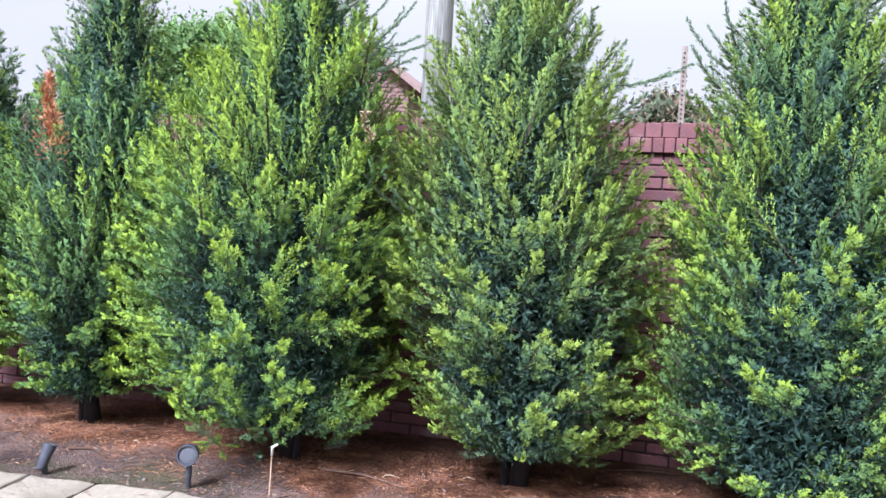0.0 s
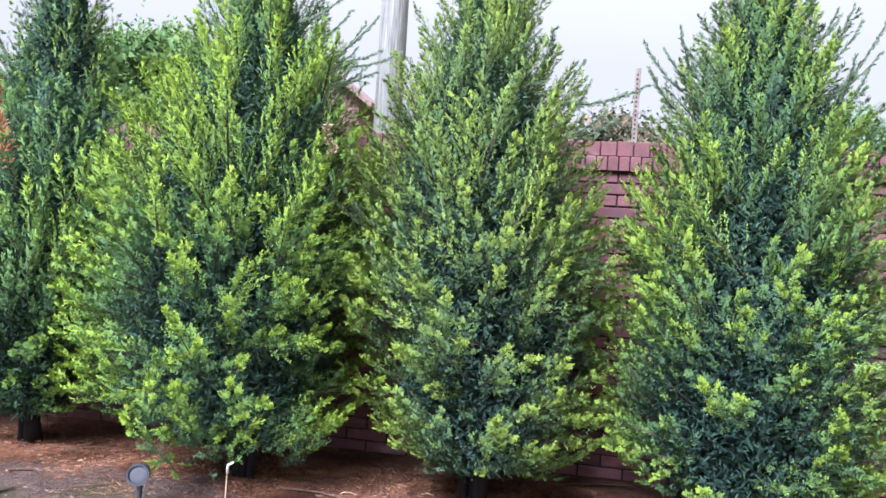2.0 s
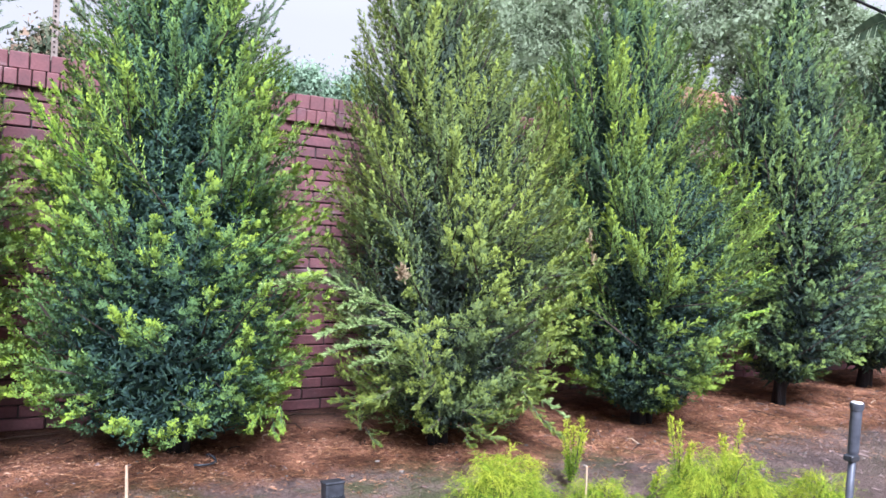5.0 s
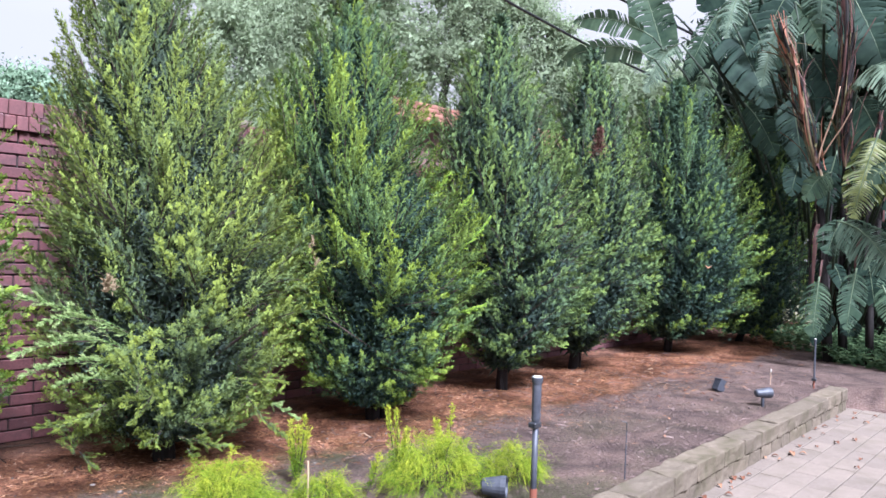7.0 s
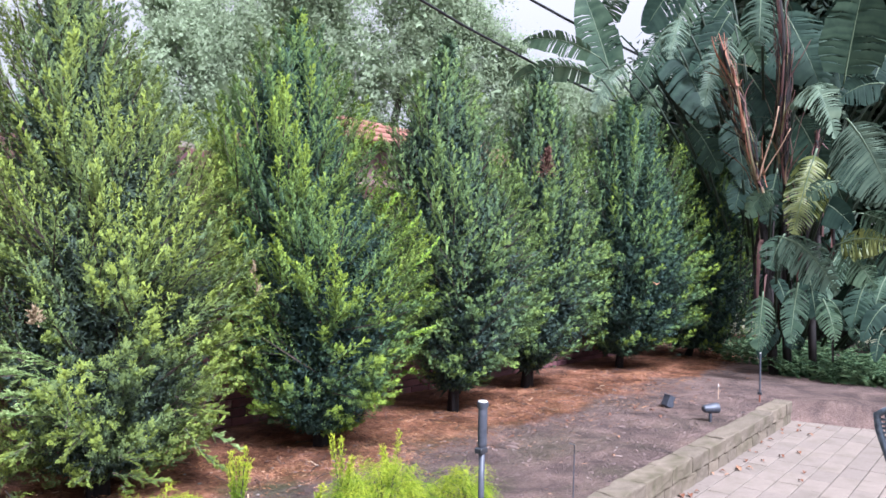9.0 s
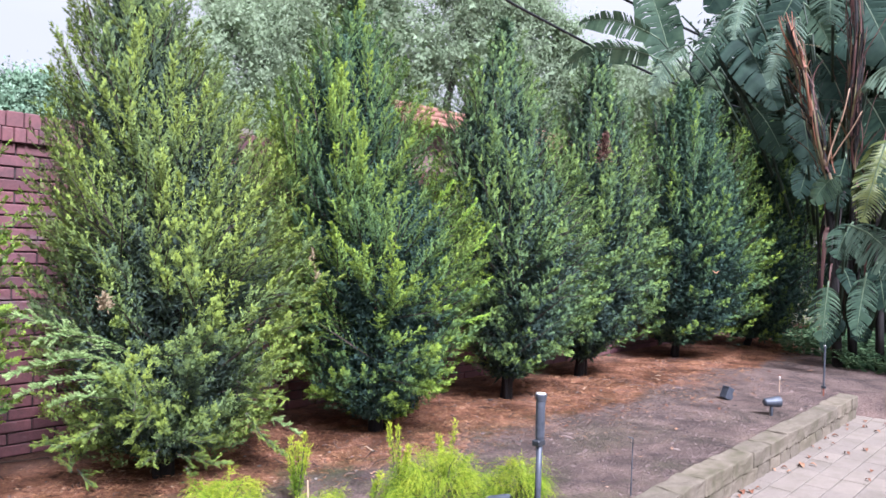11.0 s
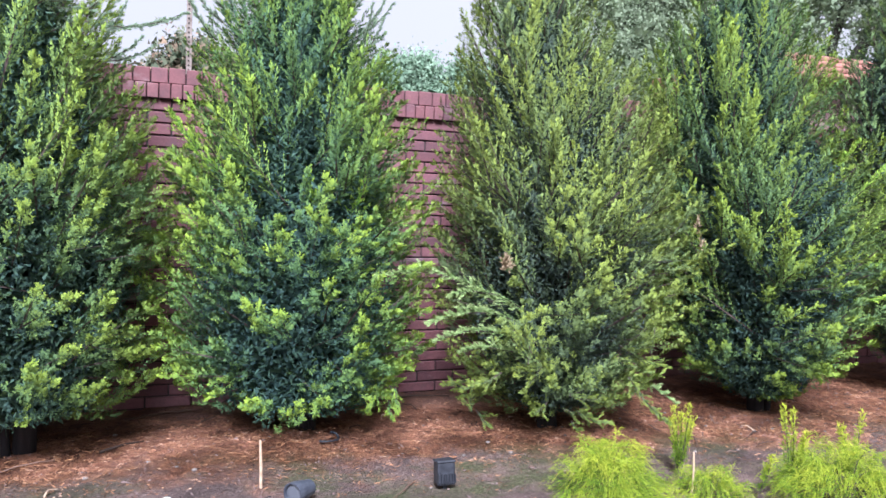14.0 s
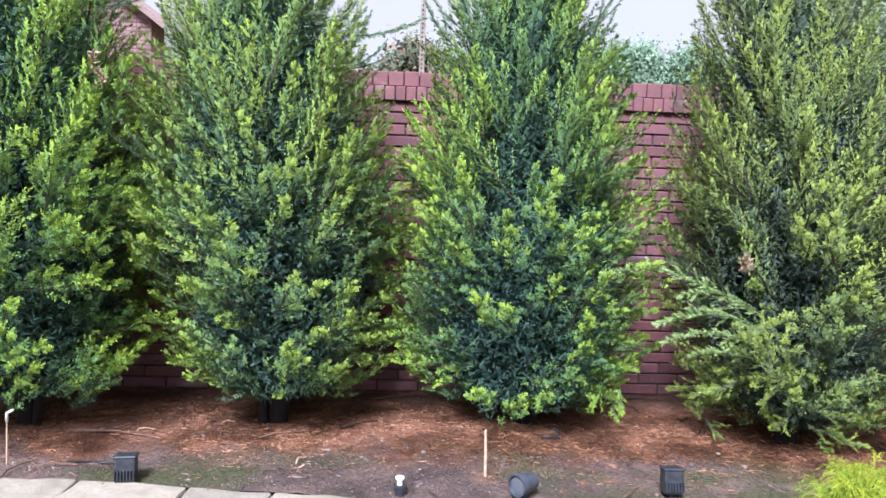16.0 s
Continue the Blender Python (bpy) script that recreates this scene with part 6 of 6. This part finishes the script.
def thread_bush(x, y, rx, ry, height, n, label, seed):
    """A weeping mound of thread-like shoots that spill from arching branches."""
    rng = np.random.default_rng(seed)
    t = thing("dwarf_conifer", x, y, 0, label, "dwarf conifer", "golden dwarf conifers")
    K = max(10, int(170 * rx * ry / 0.04 * 0.55))
    ta, tq = rng.uniform(0, math.tau, K), np.sqrt(rng.random(K))
    depth = rng.uniform(0.45, 1.0, K) ** 0.6
    top = height * (1.0 - 0.72 * tq ** 2) * rng.uniform(0.6, 1.35, K) * depth
    tips = np.stack([np.cos(ta) * rx * tq * depth, np.sin(ta) * ry * tq * depth, np.maximum(top, 0.02)], 1)
    lean = unit(np.stack([np.cos(ta) * tq, np.sin(ta) * tq, np.full(K, 0.55)], 1) + rng.normal(0, 0.3, (K, 3)))
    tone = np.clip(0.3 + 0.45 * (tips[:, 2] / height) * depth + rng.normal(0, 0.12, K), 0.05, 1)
    for k in range(K):
        part("stem", tube([tuple(tips[k] * np.array([0.25, 0.25, 0.0])), tuple(tips[k] * np.array([0.6, 0.6, 0.75])), tuple(tips[k])], [0.003, 0.0022, 0.0012], 4), TWIG, t) if k % 6 == 0 else None
    w = rng.integers(0, K, n)
    L = rng.uniform(0.035, 0.11, n)
    way = unit(lean[w] + rng.normal(0, 0.45, (n, 3)))
    base = tips[w] - lean[w] * rng.uniform(-0.01, 0.07, n)[:, None] + rng.normal(0, 0.006, (n, 3))
    S = 5
    rows, side_b, side_w, side_g = [], [], [], []
    across = unit(np.cross(way, rng.normal(0, 1, (n, 3)))) * rng.uniform(0.0007, 0.0012, n)[:, None]
    for k in range(S):
        f = k / (S - 1)
        p = base + way * (L * f)[:, None] - np.array([0, 0, 1.0]) * (L * 0.75 * f * f)[:, None]
        p[:, 2] = np.maximum(p[:, 2], 0.004)
        rows.append((p, across * (1.0 - 0.6 * f)))
        if 0 < k < S - 1:
            side_b.append(p)
            side_w.append(unit(way - np.array([0, 0, 1.3 * f]) + rng.normal(0, 0.7, (n, 3))))
            side_g.append(tone[w] + 0.12 * f)
    co = np.empty((n, 2 * S, 3))
    for k, (p, a) in enumerate(rows):
        co[:, 2 * k], co[:, 2 * k + 1] = p - a, p + a
    tr = []
    for k in range(S - 1):
        a = 2 * k
        tr += [(a, a + 1, a + 3), (a, a + 3, a + 2)]
    tris = (np.array(tr)[None] + (np.arange(n) * 2 * S)[:, None, None]).reshape(-1, 3)
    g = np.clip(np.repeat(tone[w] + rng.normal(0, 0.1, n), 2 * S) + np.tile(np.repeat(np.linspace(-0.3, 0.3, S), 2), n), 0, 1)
    co = co.reshape(-1, 3)
    sb, sw, sg = np.concatenate(side_b), np.concatenate(side_w), np.concatenate(side_g)
    m = len(sb)
    c2, t2, g2 = slivers(sb, sw, rng.uniform(0.012, 0.032, m), rng.uniform(0.0012, 0.002, m), np.clip(sg + rng.normal(0, 0.1, m), 0, 1), rng)
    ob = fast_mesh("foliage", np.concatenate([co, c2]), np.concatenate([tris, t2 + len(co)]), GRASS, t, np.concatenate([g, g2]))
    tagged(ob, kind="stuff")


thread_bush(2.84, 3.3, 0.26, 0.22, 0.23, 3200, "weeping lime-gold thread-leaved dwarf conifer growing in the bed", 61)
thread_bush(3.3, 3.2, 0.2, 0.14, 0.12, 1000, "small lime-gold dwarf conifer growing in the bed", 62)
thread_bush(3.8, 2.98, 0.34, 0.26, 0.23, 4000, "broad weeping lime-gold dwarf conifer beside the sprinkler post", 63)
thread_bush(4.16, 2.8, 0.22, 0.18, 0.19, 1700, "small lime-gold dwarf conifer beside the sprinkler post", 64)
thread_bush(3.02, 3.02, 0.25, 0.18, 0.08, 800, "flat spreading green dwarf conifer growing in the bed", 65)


def seedling(x, y, height, label, seed, n=5):
    rng = np.random.default_rng(seed)
    t = thing("conifer_seedling", x, y, 0, label, "seedling", "young conifers in the bed")
    fb, fw, fg = [], [], []
    for k in range(n):
        az = rng.uniform(0, math.tau)
        ex = np.array([math.cos(az) * 0.05, math.sin(az) * 0.05, height * rng.uniform(0.75, 1.05)])
        part("stem", tube([(0, 0, 0), tuple(ex * 0.5 + np.array([0.01, 0, 0])), tuple(ex)], [0.004, 0.003, 0.0015], 5), TWIG, t)
        m = int(150 * height / 0.2)
        s = rng.uniform(0.15, 1, m)
        fb.append(ex * s[:, None] + rng.normal(0, 0.006, (m, 3)))
        fw.append(unit(rng.normal(0, 0.7, (m, 3)) + np.array([0, 0, 0.9])))
        fg.append(np.clip(s * 0.9 + rng.normal(0, 0.1, m), 0, 1))
    fb, fw, fg = (np.concatenate(a) for a in (fb, fw, fg))
    m = len(fb)
    co, tris, g = fingers(fb, fw, rng.uniform(0.015, 0.03, m), rng.uniform(0.003, 0.005, m), fg, rng)
    tagged(fast_mesh("foliage", co, tris, GRASS, t, g), kind="stuff")


seedling(3.3, 3.42, 0.33, "upright young conifer seedling with yellow-green tips", 71, 6)
seedling(3.66, 3.12, 0.36, "upright young conifer seedling among the dwarf conifers", 72, 4)
seedling(3.98, 3.1, 0.32, "upright young conifer seedling among the dwarf conifers", 73, 3)
seedling(3.48, 3.12, 0.2, "thin young conifer seedling at the edge of the dwarf conifers", 74, 2)


def litter():
    """Fallen needles, twiglets and dead sprigs strewn over the bed."""
    rng = np.random.default_rng(81)
    n = 70000
    x = np.concatenate([rng.uniform(-2.5, 6.0, n - 15000), rng.uniform(6, 12, 15000)])
    y = np.where(x < 4, rng.normal(4.36, 0.3, n) - 0.1 * np.clip(x - 1, 0, 3), rng.normal(4.0, 0.42, n))
    y = np.clip(y, 2.5, 5.04)
    e = np.interp(x, [p[0] for p in EDGE], [p[1] for p in EDGE])
    mottle = np.array([noise.noise(Vector((a * 2.1, b * 2.6, 4.0))) for a, b in zip(x, y)])
    ok = (y > e + 0.02) & (mottle > rng.uniform(-0.5, 0.25, n))
    x, y = x[ok], y[ok]
    n = len(x)
    z = np.array([soil_height(a, b) for a, b in zip(x, y)]) + rng.uniform(0.0, 0.012, n)
    az = rng.uniform(0, math.tau, n)
    way = unit(np.stack([np.cos(az), np.sin(az), rng.normal(0.05, 0.2, n)], 1))
    far = np.where(x > 6, 1.6, 1.0)
    big = np.where(rng.random(n) < 0.15, 1.7, 1.0)
    co, tris, g = fingers(np.stack([x, y, z], 1), way, rng.uniform(0.012, 0.034, n) * far * big, rng.uniform(0.0012, 0.0026, n) * far * big, np.full(n, 0.5), rng)
    # dead sprigs: small fans of the same needles
    k = 2600
    px, py = rng.uniform(-2.4, 7.5, k), rng.normal(4.3, 0.3, k)
    py = np.clip(np.where(px > 3.5, py - 0.3, py), 2.6, 5.02)
    pz = np.array([soil_height(a, b) for a, b in zip(px, py)]) + 0.006
    pa = rng.uniform(0, math.tau, k)
    parts = [(co, tris)]
    count = len(co)
    for q in range(7):
        a = pa + (q - 3) * 0.28
        s = np.abs(q - 3) / 3
        base = np.stack([px + np.cos(pa) * 0.012 * (3 - abs(q - 3)), py + np.sin(pa) * 0.012 * (3 - abs(q - 3)), pz + rng.uniform(0, 0.01, k)], 1)
        c2, t2, _ = fingers(base, unit(np.stack([np.cos(a), np.sin(a), rng.uniform(-0.05, 0.35, k)], 1)), rng.uniform(0.012, 0.026, k) * (1.1 - 0.4 * s), rng.uniform(0.002, 0.0042, k), np.full(k, 0.5), rng)
        parts.append((c2, t2 + count))
        count += len(c2)
    co, tris = np.concatenate([p[0] for p in parts]), np.concatenate([p[1] for p in parts])
    ob = fast_mesh("needle_litter", co, tris, NEEDLE, None)
    tagged(ob, "rust-red fallen juniper needles strewn over the bed", "needle litter", kind="stuff")


litter()


def soil_grit():
    """Crumbs, chips and bits of straw on the bare soil."""
    rng = np.random.default_rng(83)
    n = 26000
    x = np.concatenate([rng.uniform(-2.3, 5.0, n // 2), rng.uniform(4.0, 9.6, n - n // 2)])
    e = np.interp(x, [p[0] for p in EDGE], [p[1] for p in EDGE])
    y = e + 0.02 + rng.random(n) ** 1.3 * np.where(x > 4, 1.9, 1.1)
    mottle = np.array([noise.noise(Vector((a * 1.7, b * 2.2, 8.0))) for a, b in zip(x, y)])
    ok = (y < 5.0) & (mottle > rng.uniform(-0.6, 0.3, n))
    x, y = x[ok], y[ok]
    n = len(x)
    z = np.array([soil_height(a, b) for a, b in zip(x, y)])
    far = np.where(x > 5, 1.5, 1.0)
    r = rng.lognormal(-5.85, 0.4, n) * far
    az = rng.uniform(0, math.tau, n)
    long = np.where(rng.random(n) < 0.12, rng.uniform(3, 7, n), rng.uniform(0.9, 1.8, n))
    co = np.empty((n, 4, 3))
    for k in range(3):
        a = az + k * math.tau / 3 + rng.normal(0, 0.25, n)
        dx, dy = np.cos(a - az) * r * long, np.sin(a - az) * r
        co[:, k] = np.stack([x + dx * np.cos(az) - dy * np.sin(az), y + dx * np.sin(az) + dy * np.cos(az), z - 0.001 + 0 * x], 1)
    co[:, 3] = np.stack([x, y, z + r * rng.uniform(0.5, 1.1, n)], 1)
    t = np.array([[0, 1, 3], [1, 2, 3], [2, 0, 3]])
    ob = fast_mesh("soil_grit", co.reshape(-1, 3), (t[None] + (np.arange(n) * 4)[:, None, None]).reshape(-1, 3), GRIT, None)
    tagged(ob, "grey and brown crumbs of soil, chips and straw on bare earth", "soil grit", kind="stuff")


GRIT = Mat("soil_grit", 0.95, 0, 0.15)
GRIT.color(GRIT.ramp(GRIT.island(), (0.0, (0.03, 0.025, 0.024)), (0.45, (0.135, 0.093, 0.087)), (0.97, (0.19, 0.138, 0.125)), (1.0, (0.22, 0.165, 0.145))))
GRIT = GRIT.m
soil_grit()
CHIP = Mat("dark_bark_chip", 0.9)
CHIP.color(CHIP.ramp(CHIP.obj_random(), (0, (0.03, 0.018, 0.013)), (0.6, (0.09, 0.05, 0.035)), (1, (0.16, 0.1, 0.075))))
CHIP = CHIP.m
PEBBLE = Mat("pale_pebble", 0.85)
PEBBLE.color(PEBBLE.ramp(PEBBLE.obj_random(), (0, (0.08, 0.064, 0.055)), (1, (0.19, 0.158, 0.137))))
PEBBLE = PEBBLE.m
DRYLEAF = Mat("dry_brown_leaf", 0.7)
DRYLEAF.color(DRYLEAF.ramp(DRYLEAF.obj_random(), (0, (0.12, 0.045, 0.025)), (0.5, (0.16, 0.065, 0.036)), (1, (0.27, 0.14, 0.08))))
DRYLEAF = DRYLEAF.m


def scatter():
    rng = random.Random(91)

    def place():
        while True:
            x, y = rng.uniform(-2.4, 8.4), rng.gauss(3.9, 0.5)
            if edge_y(x) + 0.05 < y < 5.02:
                return x, y, soil_height(x, y)

    for k in range(110):
        x, y, z = place()
        L, az = rng.uniform(0.03, 0.22), rng.uniform(0, math.tau)
        p = [(x + math.cos(az) * L * (s - 0.5) + 0.01 * math.sin(s * 6 + k), y + math.sin(az) * L * (s - 0.5), z + 0.008 + 0.012 * math.sin(s * 3)) for s in (0, 0.33, 0.66, 1)]
        tagged(part("twig", tube(p, [0.0028, 0.0032, 0.0026, 0.0015], 5), CHIP if k % 8 else STICK, None), "fallen twig lying on the needle litter", "twig", "fallen twigs")
    for k in range(110):
        x, y, z = place()
        s = rng.uniform(0.004, 0.012)
        bm = bmesh.new()
        bmesh.ops.create_icosphere(bm, subdivisions=1, radius=s)
        for v in bm.verts:
            v.co = Vector((x, y, z + s * 0.2)) + Vector((v.co.x * 1.3, v.co.y, v.co.z * 0.6)) * (1 + 0.25 * noise.noise(v.co * 90 + Vector((k, 0, 0))))
        tagged(part("pebble", bm, PEBBLE, None), "small pale pebble lying on the soil", "pebble", "pebbles")


def fallen_branch(points, r, label):
    n = len(points)
    ob = part("branch", tube(points, [r * (1 - 0.6 * k / (n - 1)) for k in range(n)], 7), CHIP, None, smooth=True)
    tagged(ob, label, "branch", "fallen branches")


for _p, _q in (((0.83, 4.3), (1.01, 4.38)), ((-1.75, 4.05), (-1.45, 3.98)), ((-0.42, 4.2), (0.02, 4.12)), ((2.3, 4.95), (2.75, 4.9)), ((0.9, 4.88), (1.3, 4.94)), ((3.3, 4.92), (3.75, 4.86))):
    _m = ((_p[0] + _q[0]) / 2, (_p[1] + _q[1]) / 2 + 0.03)
    fallen_branch([(a, c, soil_height(a, c) + 0.008) for a, c in (_p, _m, _q)], 0.008, "dark fallen branch lying on the needle litter")


def dry_leaf(x, y, z, size, az, label="dry brown fallen leaf curled on the ground"):
    bm = bmesh.new()
    rows = []
    for k in range(5):
        s = k / 4
        w = size * 0.32 * math.sin(math.pi * (0.08 + 0.84 * s))
        rows.append([bm.verts.new((size * (s - 0.5), j * w, 0.006 + abs(j) * w * 0.5 + 0.012 * math.sin(s * 3))) for j in (-1, 0, 1)])
    for a, b in zip(rows, rows[1:]):
        for j in range(2):
            bm.faces.new((a[j], b[j], b[j + 1], a[j + 1]))
    ob = part("fallen_leaf", bm, DRYLEAF, None, smooth=True)
    ob.matrix_world = Matrix.Translation((x, y, z)) @ Matrix.Rotation(az, 4, "Z")
    tagged(ob, label, "leaf", "fallen leaves")


scatter()
_r = random.Random(95)
for _k in range(34):
    _x = _r.uniform(5.0, 8.6)
    dry_leaf(_x, 2.27 - abs(_r.gauss(0, 0.07 if _k % 3 else 0.4)), -0.193, _r.uniform(0.025, 0.06), _r.uniform(0, 6))
for _k in range(14):
    _x = _r.uniform(5.5, 9.5)
    _y = _r.uniform(2.65, 3.6)
    dry_leaf(_x, _y, soil_height(_x, _y), _r.uniform(0.025, 0.05), _r.uniform(0, 6))
# a leaf caught in the foliage of the rounded juniper
dry_leaf(8.6, 3.62, 1.03, 0.12, 0.4, "orange dry leaf caught in juniper foliage")


# ---- garden chair on the patio ----
WICKER = Mat("blue_grey_wicker", 0.6)
WICKER.color(WICKER.ramp(WICKER.noise(50, 4), (0.3, (0.035, 0.045, 0.062)), (0.7, (0.11, 0.135, 0.165))))
WICKER = WICKER.m


def garden_chair(x, y, turn):
    c = thing("garden_chair", x, y, -0.19, "blue-grey woven garden chair on a dark metal frame", "chair")
    for sx in (-0.22, 0.22):
        part("leg", tube([(sx, 0.24, 0.0), (sx, 0.23, 0.42)], [0.013, 0.013], 10), GREYMETAL, c, smooth=True)
        part("leg", tube([(sx * 0.95, -0.27, 0.0), (sx * 0.95, -0.22, 0.42)], [0.013, 0.013], 10), GREYMETAL, c, smooth=True)
    seat = part("seat", block(-0.24, 0.24, -0.24, 0.25, 0.41, 0.435, 0.01, 2), WICKER, c)
    part("seat_frame", tube([(-0.25, -0.25, 0.42), (-0.25, 0.25, 0.42), (0.25, 0.25, 0.42), (0.25, -0.25, 0.42), (-0.25, -0.25, 0.42)], [0.014] * 5, 10), GREYMETAL, c, smooth=True)
    rim = [(-0.2, -0.24, 0.4), (-0.235, -0.27, 0.58), (-0.285, -0.31, 0.76), (-0.29, -0.325, 0.82), (-0.25, -0.33, 0.85), (0.0, -0.34, 0.835), (0.25, -0.33, 0.85), (0.29, -0.325, 0.82), (0.285, -0.31, 0.76), (0.235, -0.27, 0.58), (0.2, -0.24, 0.4)]
    back = part("backrest_frame", tube(rim, [0.014] * 11, 10), WICKER, c, smooth=True)

    def half(z):
        return float(np.interp(z, [0.4, 0.58, 0.76, 0.82], [0.2, 0.235, 0.285, 0.285])), float(np.interp(z, [0.4, 0.58, 0.76, 0.83], [-0.24, -0.27, -0.31, -0.33]))

    for k in range(22):
        z = 0.43 + k * 0.0178
        w, d = half(z)
        part("strand", tube([(-w + 2 * w * q / 12, d - 0.004 * (-1) ** (q + k), z) for q in range(13)], [0.005] * 13, 5), WICKER, back)
    for k in range(11):
        f = -1 + 2 * (k + 0.5) / 11
        part("strand", tube([(f * half(z)[0], half(z)[1] + 0.004 * (-1) ** q, z) for q, z in enumerate(np.linspace(0.41, 0.83, 12))], [0.0045] * 12, 5), WICKER, back)
    c.rotation_euler = (0, 0, radians(turn))


garden_chair(4.95, 0.79, -90)


# ---- single pieces: bricks, coping, pavers ----
def pavers():
    rng = np.random.default_rng(14)
    w, l = PAVE_W, PAVE_L
    k = 0
    y = 2.33
    while y > -0.9:
        x = 3.4 + (k % 2) * l / 2 + (k % 3) * 0.07
        while x < 8.75:
            x1 = min(x + l, 8.85)
            bm = block(x + 0.0035, x1 - 0.0035, y - w + 0.0035, y - 0.0035, -0.24, -0.19 + rng.uniform(-0.0015, 0.0015), 0.003)
            part("paver", bm, PAVER, PATIO)
            x += l
        y -= w
        k += 1


PAVE_W, PAVE_L = 0.1435, 0.29
pavers()


def paver_field():
    """The rest of the patio, in the same bond."""
    boxes, k, y = [], -10, 2.33 + 10 * PAVE_W
    while y > -3.0:
        first = 3.4 + (k % 2) * PAVE_L / 2 + (k % 3) * 0.07
        near = -0.9 < y < 2.34
        x = first - 31 * PAVE_L
        while x < (first - 0.1 if near else 8.7):
            x1 = x + PAVE_L
            y1 = min(y, min(edge_y(x) - (0.24 if x < 2.2 else 0.14), edge_y(x1) - (0.24 if x1 < 2.2 else 0.14)))
            if y1 > y - PAVE_W + 0.02:
                boxes.append((x + 0.002, min(x1, 8.85) - 0.002, y - PAVE_W + 0.002, y1 - 0.002))
            x = x1
        y -= PAVE_W
        k += 1
    b = np.array(boxes)
    n = len(b)
    co = np.empty((n, 8, 3))
    for q, (i, j) in enumerate(((0, 2), (1, 2), (1, 3), (0, 3))):
        co[:, q] = np.stack([b[:, i], b[:, j], np.full(n, -0.2075)], 1)
        co[:, 4 + q] = np.stack([b[:, i], b[:, j], np.full(n, -0.1905)], 1)
    quads = [(4, 5, 6, 7)] + [(q, (q + 1) % 4, 4 + (q + 1) % 4, 4 + q) for q in range(4)]
    tr = np.array([w for a in quads for w in ((a[0], a[1], a[2]), (a[0], a[2], a[3]))])
    ob = fast_mesh("paver_field", co.reshape(-1, 3), (tr[None] + (np.arange(n) * 8)[:, None, None]).reshape(-1, 3), PAVER, PATIO)
    tagged(ob, kind="stuff")


paver_field()
full_bricks("brick", SINGLE, BRICK, WALL)
lowrest = wall_rest_mesh("coping_row", [b for b in LOW if not 0.5 < b[0] < 3.1], BRICK_REST, WALL)
tagged(lowrest, kind="stuff")
uprest = wall_rest_mesh("coping_row", [b for b in UP if not 0.5 < b[0] < 3.1], BRICK_REST, WALL)
tagged(uprest, kind="stuff")
full_bricks("coping_brick", [b for b in LOW if 0.5 < b[0] < 3.1], BRICK, WALL)
full_bricks("coping_brick", [b for b in UP if 0.5 < b[0] < 3.1], BRICK, WALL)
